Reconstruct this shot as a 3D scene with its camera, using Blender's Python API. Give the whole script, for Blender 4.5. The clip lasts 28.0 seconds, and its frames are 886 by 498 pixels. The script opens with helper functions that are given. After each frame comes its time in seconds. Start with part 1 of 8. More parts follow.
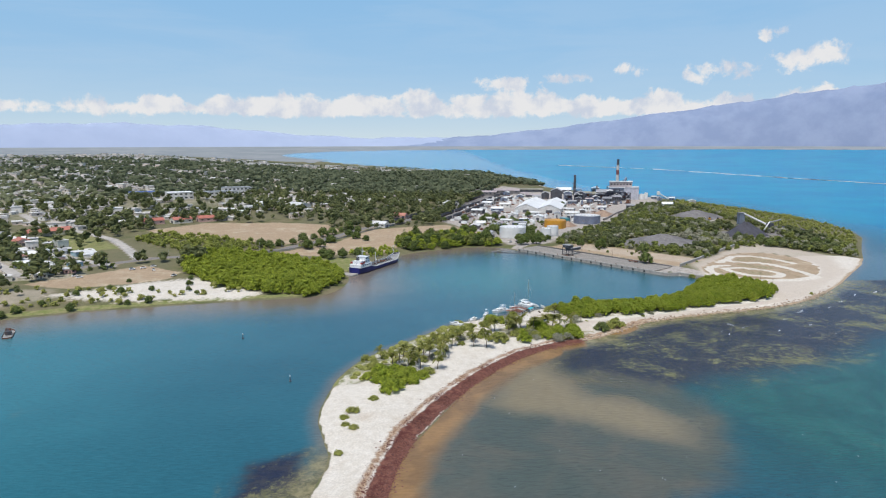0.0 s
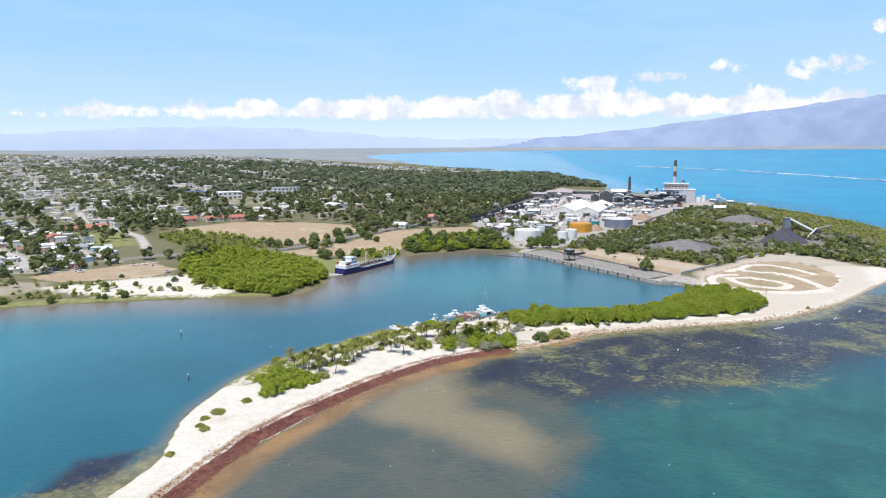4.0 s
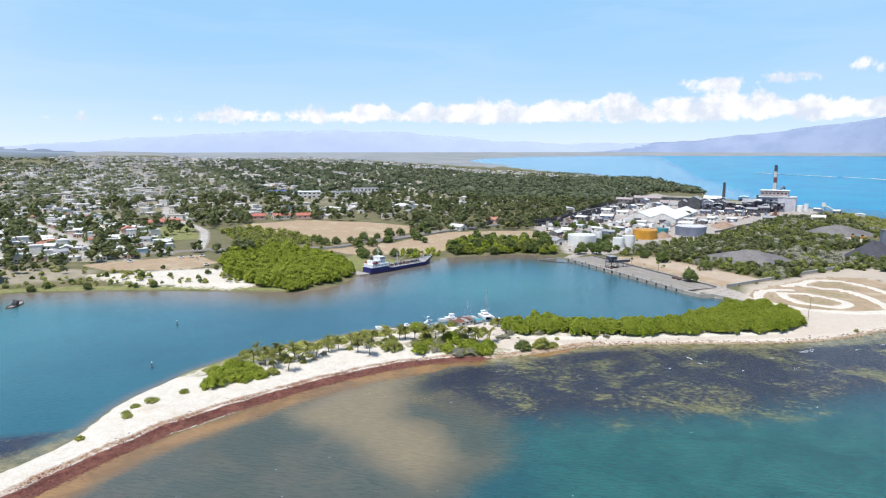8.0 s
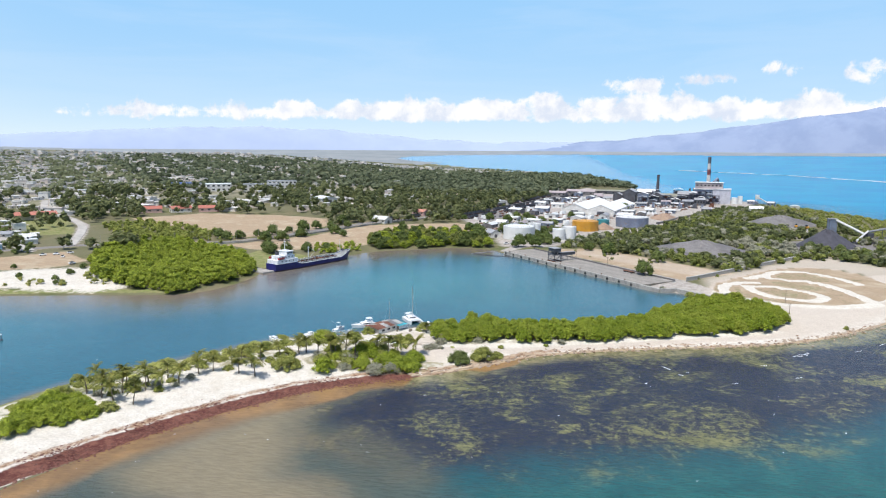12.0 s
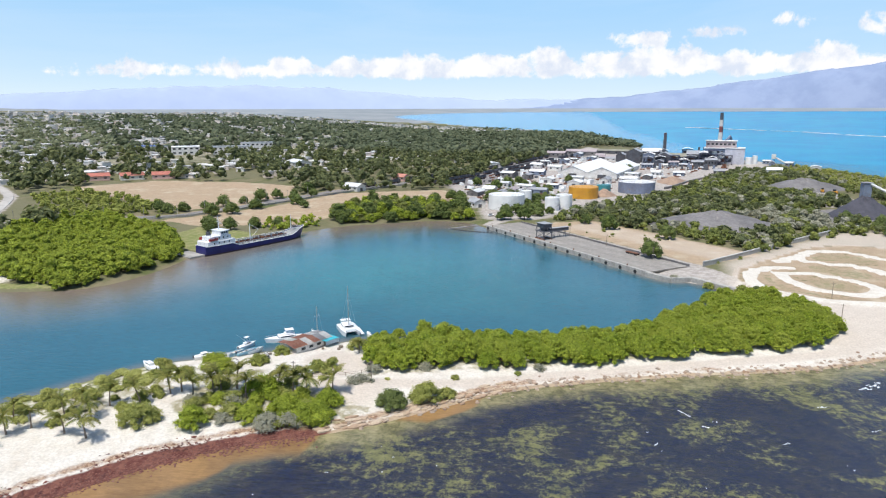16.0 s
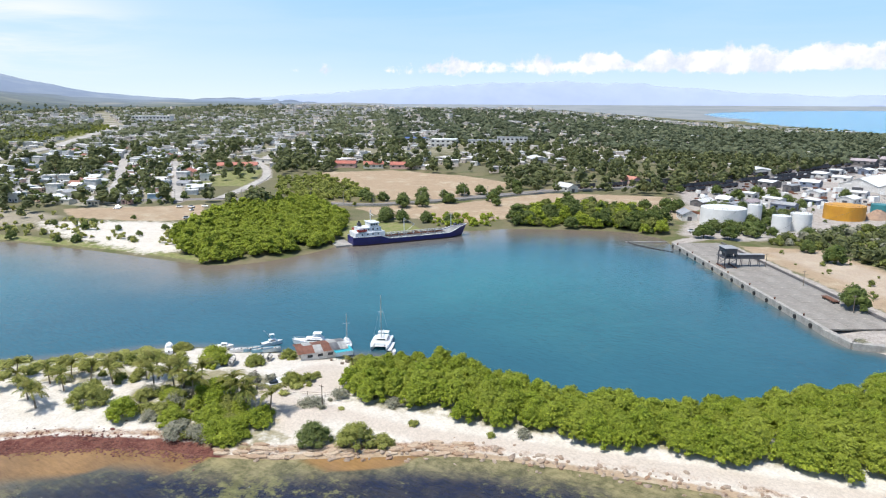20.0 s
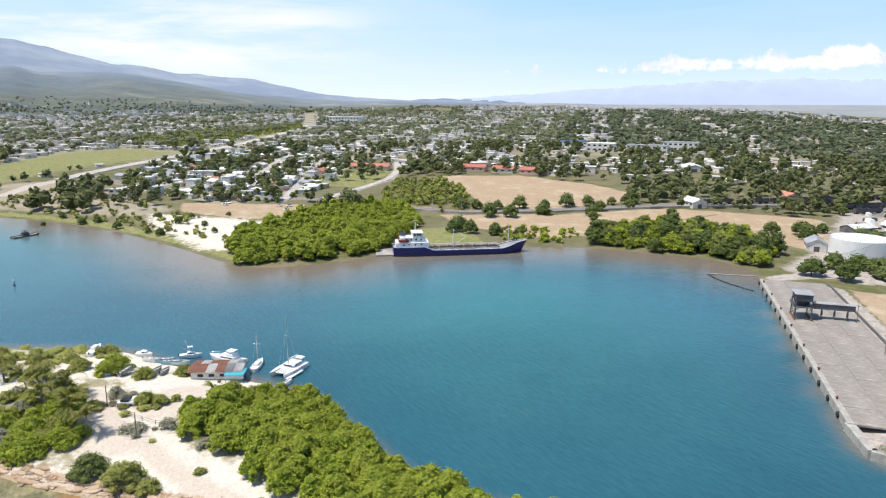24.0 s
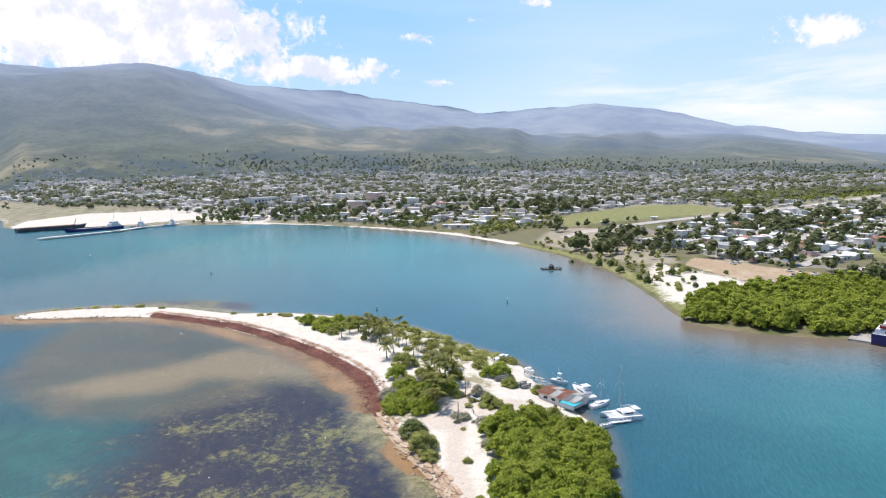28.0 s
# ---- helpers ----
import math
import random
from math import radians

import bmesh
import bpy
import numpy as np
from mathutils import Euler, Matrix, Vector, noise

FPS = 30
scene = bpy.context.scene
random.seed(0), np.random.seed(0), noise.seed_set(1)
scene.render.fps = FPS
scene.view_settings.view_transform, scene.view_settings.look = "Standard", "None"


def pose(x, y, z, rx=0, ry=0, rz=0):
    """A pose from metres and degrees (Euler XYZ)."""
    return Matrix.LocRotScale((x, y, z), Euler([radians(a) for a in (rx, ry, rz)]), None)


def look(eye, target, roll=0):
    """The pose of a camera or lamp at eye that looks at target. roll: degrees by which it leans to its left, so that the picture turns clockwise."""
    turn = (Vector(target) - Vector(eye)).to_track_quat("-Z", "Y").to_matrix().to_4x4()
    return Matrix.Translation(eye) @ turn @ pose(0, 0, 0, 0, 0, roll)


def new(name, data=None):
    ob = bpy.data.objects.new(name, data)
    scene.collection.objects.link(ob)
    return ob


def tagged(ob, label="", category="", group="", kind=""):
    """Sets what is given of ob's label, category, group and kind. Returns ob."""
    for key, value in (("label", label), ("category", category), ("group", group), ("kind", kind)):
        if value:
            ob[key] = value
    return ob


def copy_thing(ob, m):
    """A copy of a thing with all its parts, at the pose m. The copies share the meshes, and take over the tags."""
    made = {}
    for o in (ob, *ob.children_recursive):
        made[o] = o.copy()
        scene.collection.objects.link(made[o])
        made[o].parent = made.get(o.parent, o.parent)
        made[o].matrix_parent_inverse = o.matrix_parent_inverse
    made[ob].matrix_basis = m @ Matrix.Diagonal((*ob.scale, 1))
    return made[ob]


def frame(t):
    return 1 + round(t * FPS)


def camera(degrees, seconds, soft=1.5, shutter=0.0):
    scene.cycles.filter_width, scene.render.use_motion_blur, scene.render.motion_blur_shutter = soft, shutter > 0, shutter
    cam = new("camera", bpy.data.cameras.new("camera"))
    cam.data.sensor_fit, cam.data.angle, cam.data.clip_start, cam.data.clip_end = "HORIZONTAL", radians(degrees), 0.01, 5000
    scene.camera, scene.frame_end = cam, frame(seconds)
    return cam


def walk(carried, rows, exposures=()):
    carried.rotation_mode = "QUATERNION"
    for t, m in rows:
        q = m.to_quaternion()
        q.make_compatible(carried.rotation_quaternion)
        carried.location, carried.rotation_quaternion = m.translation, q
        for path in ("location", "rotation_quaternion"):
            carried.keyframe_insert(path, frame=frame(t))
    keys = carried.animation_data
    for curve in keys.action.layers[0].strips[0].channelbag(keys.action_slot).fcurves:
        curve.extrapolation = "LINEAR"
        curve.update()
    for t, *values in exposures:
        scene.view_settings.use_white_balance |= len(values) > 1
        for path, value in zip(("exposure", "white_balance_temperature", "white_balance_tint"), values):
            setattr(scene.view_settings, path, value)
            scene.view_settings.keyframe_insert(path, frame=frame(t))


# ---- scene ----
cam = camera(67.52, 28.0, 1.15)
# seconds, eye, yaw, pitch and lean in degrees
PATH = [
    (0, 6.03, 3.68, 96.33, -4.362, -9.095, -0.091),
    (0.5, 14.12, 5.61, 95.52, -4.305, -9.038, -0.099),
    (1, 23.75, 6.33, 95.51, -3.833, -9.071, -0.138),
    (1.5, 33.27, 7.60, 95.86, -0.736, -9.129, -0.112),
    (2, 43.68, 8.96, 95.81, -0.298, -9.128, -0.146),
    (2.5, 54.14, 9.71, 95.88, 0.204, -9.123, -0.212),
    (3, 65.10, 10.11, 96.38, 1.176, -9.147, -0.232),
    (3.5, 76.15, 10.58, 96.12, 2.500, -9.055, -0.330),
    (5.5, 116.46, 18.44, 94.53, 8.348, -8.775, 0.004),
    (6, 127.50, 20.84, 94.33, 10.372, -8.765, 0.013),
    (6.5, 135.66, 22.96, 94.03, 12.257, -8.723, -0.045),
    (7, 142.20, 25.62, 93.63, 13.873, -8.693, -0.051),
    (7.5, 145.87, 29.11, 93.11, 13.811, -8.620, -0.075),
    (8, 147.42, 34.37, 91.22, 13.809, -8.533, -0.031),
    (8.5, 147.37, 40.92, 89.30, 13.812, -8.433, 0.047),
    (9, 146.50, 48.80, 87.89, 13.907, -8.399, 0.176),
    (9.5, 144.68, 56.84, 85.92, 13.903, -8.350, 0.283),
    (10, 143.11, 64.91, 83.56, 11.354, -8.278, 0.245),
    (10.5, 141.30, 73.48, 81.34, 10.239, -8.327, 0.346),
    (11, 139.66, 81.68, 78.74, 9.027, -8.443, 0.454),
    (11.5, 138.56, 89.40, 76.61, 7.989, -8.472, 0.390),
    (12, 137.35, 101.78, 75.43, 7.640, -8.478, 0.336),
    (12.5, 135.43, 113.05, 74.87, 5.943, -8.439, 0.428),
    (14.5, 132.27, 151.71, 74.26, 4.626, -11.719, 0.386),
    (15, 134.89, 159.98, 74.26, 4.917, -11.832, 0.126),
    (15.5, 140.11, 168.21, 74.28, 5.796, -11.927, -0.065),
    (16, 147.40, 175.49, 74.27, 7.922, -11.975, -0.138),
    (16.5, 154.85, 182.40, 74.08, 9.852, -11.967, -0.184),
    (17, 163.34, 188.84, 74.29, 11.707, -11.987, -0.125),
    (17.5, 172.19, 195.93, 74.65, 14.619, -12.042, -0.030),
    (18, 180.59, 203.27, 74.17, 17.807, -12.039, 0.081),
    (18.5, 188.36, 210.83, 73.44, 21.314, -11.953, 0.085),
    (19, 196.43, 218.56, 72.91, 25.287, -11.851, 0.132),
    (19.5, 203.91, 225.56, 73.01, 29.403, -12.345, 0.249),
    (20, 211.46, 233.77, 73.32, 34.290, -12.325, 0.293),
    (20.5, 217.82, 242.53, 73.39, 39.399, -12.335, 0.352),
    (21, 224.63, 251.04, 74.09, 44.314, -12.361, 0.227),
    (21.5, 230.20, 260.34, 74.88, 48.752, -12.431, 0.276),
    (23.5, 248.56, 301.65, 75.65, 52.845, -12.393, 0.159),
    (24, 255.20, 311.30, 75.48, 52.826, -12.372, 0.148),
    (24.5, 261.28, 319.88, 75.60, 53.756, -12.373, 0.179),
    (25, 266.87, 328.09, 75.24, 59.282, -12.374, 0.208),
    (25.5, 271.55, 336.73, 74.13, 74.698, -12.333, -0.049),
    (26, 279.45, 344.78, 75.80, 89.697, -12.383, -0.031),
    (26.5, 281.23, 353.58, 75.53, 97.399, -12.158, -0.056),
    (27, 281.99, 362.48, 75.05, 99.642, -11.155, 0.023),
    (27.5, 281.85, 371.27, 75.08, 99.361, -7.760, 0.172),
    (28, 281.27, 375.23, 75.13, 102.945, -7.399, -0.138),
]


def aim(x, y, z, yaw, pitch, lean):
    a, b = radians(yaw), radians(pitch)
    way = Vector((-math.sin(a) * math.cos(b), math.cos(a) * math.cos(b), math.sin(b)))
    eye = Vector((x, y, z))
    return look(eye, eye + way * 10, lean)


walk(cam, [(t, aim(*row)) for t, *row in PATH], exposures=[(0, -0.3, 6500, 10), (0.3, -0.2, 6500, 10), (0.9, 0.06, 6500, 10), (15, 0.04, 6500, 10), (20, 0.1, 6500, 10), (24, 0.17, 6850, 11), (25, 0.22, 6800, 12), (26, 0.32, 6700, 13), (27, 0.3, 6650, 13), (28, 0.12, 6600, 14)])

# ---- light ----
SUN_UP, SUN_FROM = 66.0, 205.0      # elevation; bearing clockwise from +y
world = bpy.data.worlds.new("sky")
scene.world = world
world.use_nodes = True
wn = world.node_tree
sky = wn.nodes.new("ShaderNodeTexSky")
sky.sky_type, sky.sun_disc = "NISHITA", False
sky.sun_elevation, sky.sun_rotation = radians(SUN_UP), radians(SUN_FROM)
sky.altitude, sky.air_density, sky.dust_density, sky.ozone_density = 0, 1.0, 0.2, 4.0
wn.nodes["Background"].inputs["Strength"].default_value = 0.14
wn.links.new(sky.outputs[0], wn.nodes["Background"].inputs[0])
sun = new("sun", bpy.data.lights.new("sun", "SUN"))
sun.data.energy, sun.data.angle, sun.data.color = 4.8, radians(0.55), (1.0, 0.96, 0.9)
a, b = radians(SUN_FROM), radians(SUN_UP)
sun.matrix_world = look((300 * math.sin(a), 300 * math.cos(a), 400), (300 * math.sin(a) - math.sin(a) * math.cos(b), 300 * math.cos(a) - math.cos(a) * math.cos(b), 400 - math.sin(b)))
scene.view_settings.exposure = 0.0


# ---- node helpers ----
def nd(nt, kind, **given):
    n = nt.nodes.new("ShaderNode" + kind)
    for key, val in given.items():
        sock = n.inputs[int(key[1:])] if key[0] == "i" and key[1:].isdigit() else n.inputs[key]
        if isinstance(val, bpy.types.NodeSocket):
            nt.links.new(val, sock)
        else:
            sock.default_value = val
    return n


def rgba(c):
    return (*c, 1.0) if len(c) == 3 else c


def mixc(nt, fac, c1, c2):
    n = nt.nodes.new("ShaderNodeMix")
    n.data_type = "RGBA"
    for i, val in ((0, fac), (6, c1), (7, c2)):
        if isinstance(val, bpy.types.NodeSocket):
            nt.links.new(val, n.inputs[i])
        else:
            n.inputs[i].default_value = val if i == 0 else rgba(val)
    return n.outputs[2]


def calc(nt, op, p, q=0.0, clamp=False):
    n = nt.nodes.new("ShaderNodeMath")
    n.operation, n.use_clamp = op, clamp
    for i, val in ((0, p), (1, q)):
        if isinstance(val, bpy.types.NodeSocket):
            nt.links.new(val, n.inputs[i])
        else:
            n.inputs[i].default_value = val
    return n.outputs[0]


def grain(nt, vec, scale, detail=4.0, rough=0.55, warp=0.0):
    n = nd(nt, "TexNoise", Scale=scale, Detail=detail, Roughness=rough, Distortion=warp)
    nt.links.new(vec, n.inputs["Vector"])
    return n.outputs[0]


def step(nt, val, lo, hi, out0=0.0, out1=1.0):
    n = nt.nodes.new("ShaderNodeMapRange")
    n.interpolation_type = "SMOOTHSTEP"
    nt.links.new(val, n.inputs[0])
    for i, x in zip((1, 2, 3, 4), (lo, hi, out0, out1)):
        n.inputs[i].default_value = x
    return n.outputs[0]


def fresh(name):
    m = bpy.data.materials.new(name)
    m.use_nodes = True
    nt = m.node_tree
    return m, nt, nt.nodes["Principled BSDF"], nt.nodes.new("ShaderNodeTexCoord").outputs["Object"]


def bumped(nt, b, height, strength, dist):
    n = nd(nt, "Bump", Strength=strength, Distance=dist)
    nt.links.new(height, n.inputs["Height"])
    nt.links.new(n.outputs[0], b.inputs["Normal"])


def surface(name, c1, c2, scale=0.4, rough=0.7, metal=0.0, bump=0.3, dist=0.03, fine=6.0, vary=None, island=None, stain=None, spec=0.5, tones=(0.78, 1.18)):
    """Two tones mixed by a broad noise, with finer grain, wear and relief. vary / island: a third tone by object / by loose piece."""
    m, nt, b, vec = fresh(name)
    broad = grain(nt, vec, scale, 5, 0.6)
    small = grain(nt, vec, scale * fine, 4, 0.6)
    col = mixc(nt, step(nt, broad, 0.35, 0.65), c1, c2)
    if vary:
        col = mixc(nt, nd(nt, "ObjectInfo").outputs["Random"], col, vary)
    if island:
        col = mixc(nt, nd(nt, "NewGeometry").outputs["Random Per Island"], col, island)
    if stain:
        col = mixc(nt, step(nt, grain(nt, vec, scale * 2.7, 6, 0.7, 0.6), 0.55, 0.72), col, stain)
    tone = step(nt, small, 0.2, 0.8, *tones)
    mul = nt.nodes.new("ShaderNodeVectorMath")
    mul.operation = "SCALE"
    nt.links.new(col, mul.inputs[0]), nt.links.new(tone, mul.inputs["Scale"])
    nt.links.new(mul.outputs[0], b.inputs["Base Color"])
    nt.links.new(step(nt, small, 0.2, 0.8, max(0.05, rough - 0.12), min(1.0, rough + 0.12)), b.inputs["Roughness"])
    b.inputs["Metallic"].default_value = metal
    b.inputs["Specular IOR Level"].default_value = spec
    if bump:
        bumped(nt, b, small, bump, dist)
    return m


def leafy(name, dark, light, tip, dry=None):
    """Foliage: every leaf clump its own tone, every tree a little apart."""
    m, nt, b, vec = fresh(name)
    isl = nd(nt, "NewGeometry").outputs["Random Per Island"]
    broad = step(nt, grain(nt, vec, 0.25, 3), 0.3, 0.7)
    col = mixc(nt, isl, dark, light)
    col = mixc(nt, calc(nt, "MULTIPLY", broad, step(nt, isl, 0.3, 1.0)), col, tip)
    col = mixc(nt, calc(nt, "MULTIPLY", nd(nt, "ObjectInfo").outputs["Random"], 0.45), col, dry or tip)
    nt.links.new(col, b.inputs["Base Color"])
    b.inputs["Roughness"].default_value = 0.62
    b.inputs["Specular IOR Level"].default_value = 0.2
    lit = nd(nt, "BsdfTranslucent")
    nt.links.new(col, lit.inputs["Color"])
    mix = nd(nt, "MixShader")
    mix.inputs[0].default_value = 0.28
    nt.links.new(b.outputs[0], mix.inputs[1]), nt.links.new(lit.outputs[0], mix.inputs[2])
    nt.links.new(mix.outputs[0], nt.nodes["Material Output"].inputs[0])
    return m


# ---- mesh helpers ----
def mesh_of(name, verts, faces, mats=(), slots=None, smooth=False):
    me = bpy.data.meshes.new(name)
    me.from_pydata([tuple(v) for v in verts], [], [tuple(f) for f in faces])
    for m in mats:
        me.materials.append(m)
    if slots is not None:
        me.polygons.foreach_set("material_index", np.asarray(slots, dtype=np.int32))
    if smooth:
        me.polygons.foreach_set("use_smooth", np.ones(len(me.polygons), dtype=bool))
    me.update()
    return me


def quads_mesh(name, verts, quads, mats=(), slots=None, smooth=False):
    """A large mesh from arrays: verts (n, 3), quads (m, 4) or triangles (m, 3)."""
    me = bpy.data.meshes.new(name)
    verts, quads = np.asarray(verts, dtype=np.float32), np.asarray(quads, dtype=np.int32)
    k = quads.shape[1]
    me.vertices.add(len(verts))
    me.vertices.foreach_set("co", verts.ravel())
    me.loops.add(quads.size)
    me.loops.foreach_set("vertex_index", quads.ravel())
    me.polygons.add(len(quads))
    me.polygons.foreach_set("loop_start", np.arange(0, quads.size, k, dtype=np.int32))
    for m in mats:
        me.materials.append(m)
    if slots is not None:
        me.polygons.foreach_set("material_index", np.asarray(slots, dtype=np.int32))
    me.polygons.foreach_set("use_smooth", np.full(len(quads), smooth, dtype=bool))
    me.update(calc_edges=True)
    return me


def part(name, data, material, parent, label="", at=None):
    """Links a bmesh or a mesh as ONE object under a thing or under a part."""
    if isinstance(data, bmesh.types.BMesh):
        me = bpy.data.meshes.new(name)
        data.to_mesh(me)
        data.free()
        data = me
    if material is not None and not data.materials:
        data.materials.append(material)
    ob = new(name, data)
    ob.parent = parent
    if at is not None:
        ob.matrix_basis = at
    if label:
        ob["label"] = label
    return ob


def thing(name, at, label, category, group="", kind=""):
    ob = new(name)
    ob.matrix_basis = at
    return tagged(ob, label, category, group, kind)


def box(sx, sy, sz, at=(0, 0, 0), bevel=0.0, bm=None):
    """A box standing on at, bevelled."""
    own = bmesh.new()
    bmesh.ops.create_cube(own, size=1.0, matrix=Matrix.Translation((at[0], at[1], at[2] + sz / 2)) @ Matrix.Diagonal((sx, sy, sz, 1)))
    if bevel:
        bmesh.ops.bevel(own, geom=own.edges[:], offset=bevel, segments=1, affect="EDGES")
    if bm is None:
        return own
    return merge(bm, own)


def merge(bm, other, m=None):
    me = bpy.data.meshes.new("join")
    if m is not None:
        other.transform(m)
    other.to_mesh(me)
    other.free()
    bm.from_mesh(me)
    bpy.data.meshes.remove(me)
    return bm


def drum(r, h, at=(0, 0, 0), seg=32, r2=None, cap=True, bevel=0.0):
    bm = bmesh.new()
    bmesh.ops.create_cone(bm, cap_ends=cap, segments=seg, radius1=r, radius2=r if r2 is None else r2, depth=h, matrix=Matrix.Translation((at[0], at[1], at[2] + h / 2)))
    if bevel:
        rim = [e for e in bm.edges if all(abs(v.co.z - at[2] - h) < 1e-4 for v in e.verts)]
        bmesh.ops.bevel(bm, geom=rim, offset=bevel, segments=2, affect="EDGES")
    return bm


def tube(pts, radii, seg=6, bm=None):
    """A tapered tube along points."""
    own = bmesh.new() if bm is None else bm
    rings = []
    pts = [Vector(p) for p in pts]
    for i, p in enumerate(pts):
        way = (pts[min(i + 1, len(pts) - 1)] - pts[max(i - 1, 0)]).normalized()
        q = way.to_track_quat("Z", "Y")
        r = radii[i] if isinstance(radii, (list, tuple)) else radii
        rings.append([own.verts.new(p + q @ Vector((r * math.cos(k * math.tau / seg), r * math.sin(k * math.tau / seg), 0))) for k in range(seg)])
    for lo, hi in zip(rings, rings[1:]):
        for k in range(seg):
            own.faces.new((lo[k], lo[(k + 1) % seg], hi[(k + 1) % seg], hi[k]))
    own.faces.new(rings[0][::-1]), own.faces.new(rings[-1])
    return own


def gable(w, d, eave, peak, over=0.0):
    """A gabled roof slab over a w by d plan, ridge along y."""
    x, y, t = w / 2 + over, d / 2 + over, 0.18
    drop = (peak - eave) / (w / 2) * over
    vs = [(-x, -y, eave - drop), (0, -y, peak), (x, -y, eave - drop), (-x, y, eave - drop), (0, y, peak), (x, y, eave - drop)]
    vs += [(p[0], p[1], p[2] + t) for p in vs]
    fs = [(6, 7, 10, 9), (7, 8, 11, 10), (1, 0, 3, 4), (2, 1, 4, 5), (0, 6, 9, 3), (8, 2, 5, 11), (0, 1, 7, 6), (1, 2, 8, 7), (4, 3, 9, 10), (5, 4, 10, 11)]
    bm = bmesh.new()
    vv = [bm.verts.new(p) for p in vs]
    for f in fs:
        bm.faces.new([vv[i] for i in f])
    return bm


def gable_walls(w, d, eave, peak):
    x, y = w / 2, d / 2
    vs = [(-x, -y, 0), (x, -y, 0), (x, y, 0), (-x, y, 0), (-x, -y, eave), (x, -y, eave), (x, y, eave), (-x, y, eave), (0, -y, peak), (0, y, peak)]
    fs = [(0, 1, 5, 8, 4), (1, 2, 6, 5), (2, 3, 7, 9, 6), (3, 0, 4, 7), (3, 2, 1, 0)]
    bm = bmesh.new()
    vv = [bm.verts.new(p) for p in vs]
    for f in fs:
        bm.faces.new([vv[i] for i in f])
    return bm


def inside(poly, x, y):
    """Which of the points x, y (arrays) lie in a polygon."""
    hit = np.zeros(np.shape(x), dtype=bool)
    for (x0, y0), (x1, y1) in zip(poly, poly[1:] + poly[:1]):
        if y0 != y1:
            hit ^= ((y0 > y) != (y1 > y)) & (x < (x1 - x0) * (y - y0) / (y1 - y0) + x0)
    return hit


def far_from(line, x, y, closed=False):
    """Distance of the points x, y (arrays) from a line of points."""
    best = np.full(np.shape(x), 1e12)
    for (x0, y0), (x1, y1) in zip(line, line[1:] + (line[:1] if closed else [])):
        ux, uy = x1 - x0, y1 - y0
        t = np.clip(((x - x0) * ux + (y - y0) * uy) / max(ux * ux + uy * uy, 1e-9), 0, 1)
        best = np.minimum(best, (x - x0 - t * ux) ** 2 + (y - y0 - t * uy) ** 2)
    return np.sqrt(best)


def within(poly, x, y, soft):
    """1 inside a polygon, 0 outside, with a soft edge that many metres wide."""
    box_ = (x > min(p[0] for p in poly) - soft) & (x < max(p[0] for p in poly) + soft) & (y > min(p[1] for p in poly) - soft) & (y < max(p[1] for p in poly) + soft)
    out = np.zeros(np.shape(x))
    if box_.any():
        xs, ys = x[box_], y[box_]
        out[box_] = np.clip(0.5 + np.where(inside(poly, xs, ys), 1, -1) * far_from(poly, xs, ys, True) / soft, 0, 1)
    return out


def rounded(line, times=1, closed=False):
    for _ in range(times):
        nxt = [] if closed else [line[0]]
        for p, q in zip(line, line[1:] + (line[:1] if closed else [])):
            nxt += [(0.75 * p[0] + 0.25 * q[0], 0.75 * p[1] + 0.25 * q[1]), (0.25 * p[0] + 0.75 * q[0], 0.25 * p[1] + 0.75 * q[1])]
        line = nxt if closed else nxt + [line[-1]]
    return line


def ease(lo, hi, v):
    t = np.clip((v - lo) / (hi - lo), 0, 1)
    return t * t * (3 - 2 * t)


# ---- the plan: shores, heights ----
HUB = (150.0, 350.0)
RIM = 4600.0            # how far the place reaches
SHORE_WEST = [(-2600, -4300), (-1500, -2000), (-800, -900), (-470, -420), (-330, -270), (-400, -215), (-440, -110), (-472, -15), (-474, 45),
              (-437, 152), (-400, 228), (-330, 297), (-268, 347), (-189, 387), (-111, 407), (-52, 416), (-36, 425), (-28, 444), (-25, 470), (-28, 490)]
SHORE_BASIN = [(-16, 528), (6, 560), (23, 583), (52, 598), (80, 613), (108, 606), (116, 590), (142, 552), (160, 527), (180, 500), (197, 476), (207, 465),
               (216, 467), (227, 453), (217, 436), (203, 417), (188, 399), (172, 387), (155, 380), (136, 380), (118, 380), (105, 380), (94, 378)]
SHORE_SPIT = [(83, 371), (66, 362), (52, 355), (38, 349), (30, 340), (17, 322), (5, 310), (-8, 294), (-17, 272), (-20, 252), (-22, 230), (-18, 212),
              (-14, 196), (-18, 176), (-21, 158), (-13, 128), (-5, 112), (3, 101), (11, 95), (19, 97), (20, 107), (10, 132), (2, 160), (5, 184), (10, 203),
              (20, 222), (33, 250), (48, 272), (71, 297), (86, 307), (98, 311), (110, 318), (123, 328), (138, 340), (155, 348), (191, 359), (228, 368),
              (249, 377), (270, 391), (307, 422)]
SHORE_EAST = [(345, 462), (386, 504), (434, 573), (500, 660), (532, 780), (522, 915), (496, 1050), (466, 1150), (432, 1215), (402, 1280), (368, 1350), (346, 1410), (344, 1490), (350, 1570), (338, 1700),
              (320, 1880), (270, 2100), (110, 2380), (-190, 2800), (-330, 3000), (-250, 3060), (-420, 3180), (-612, 3600), (-270, 4110), (600, 4300), (2500, 3750), (4300, 1800), (4700, 0)]
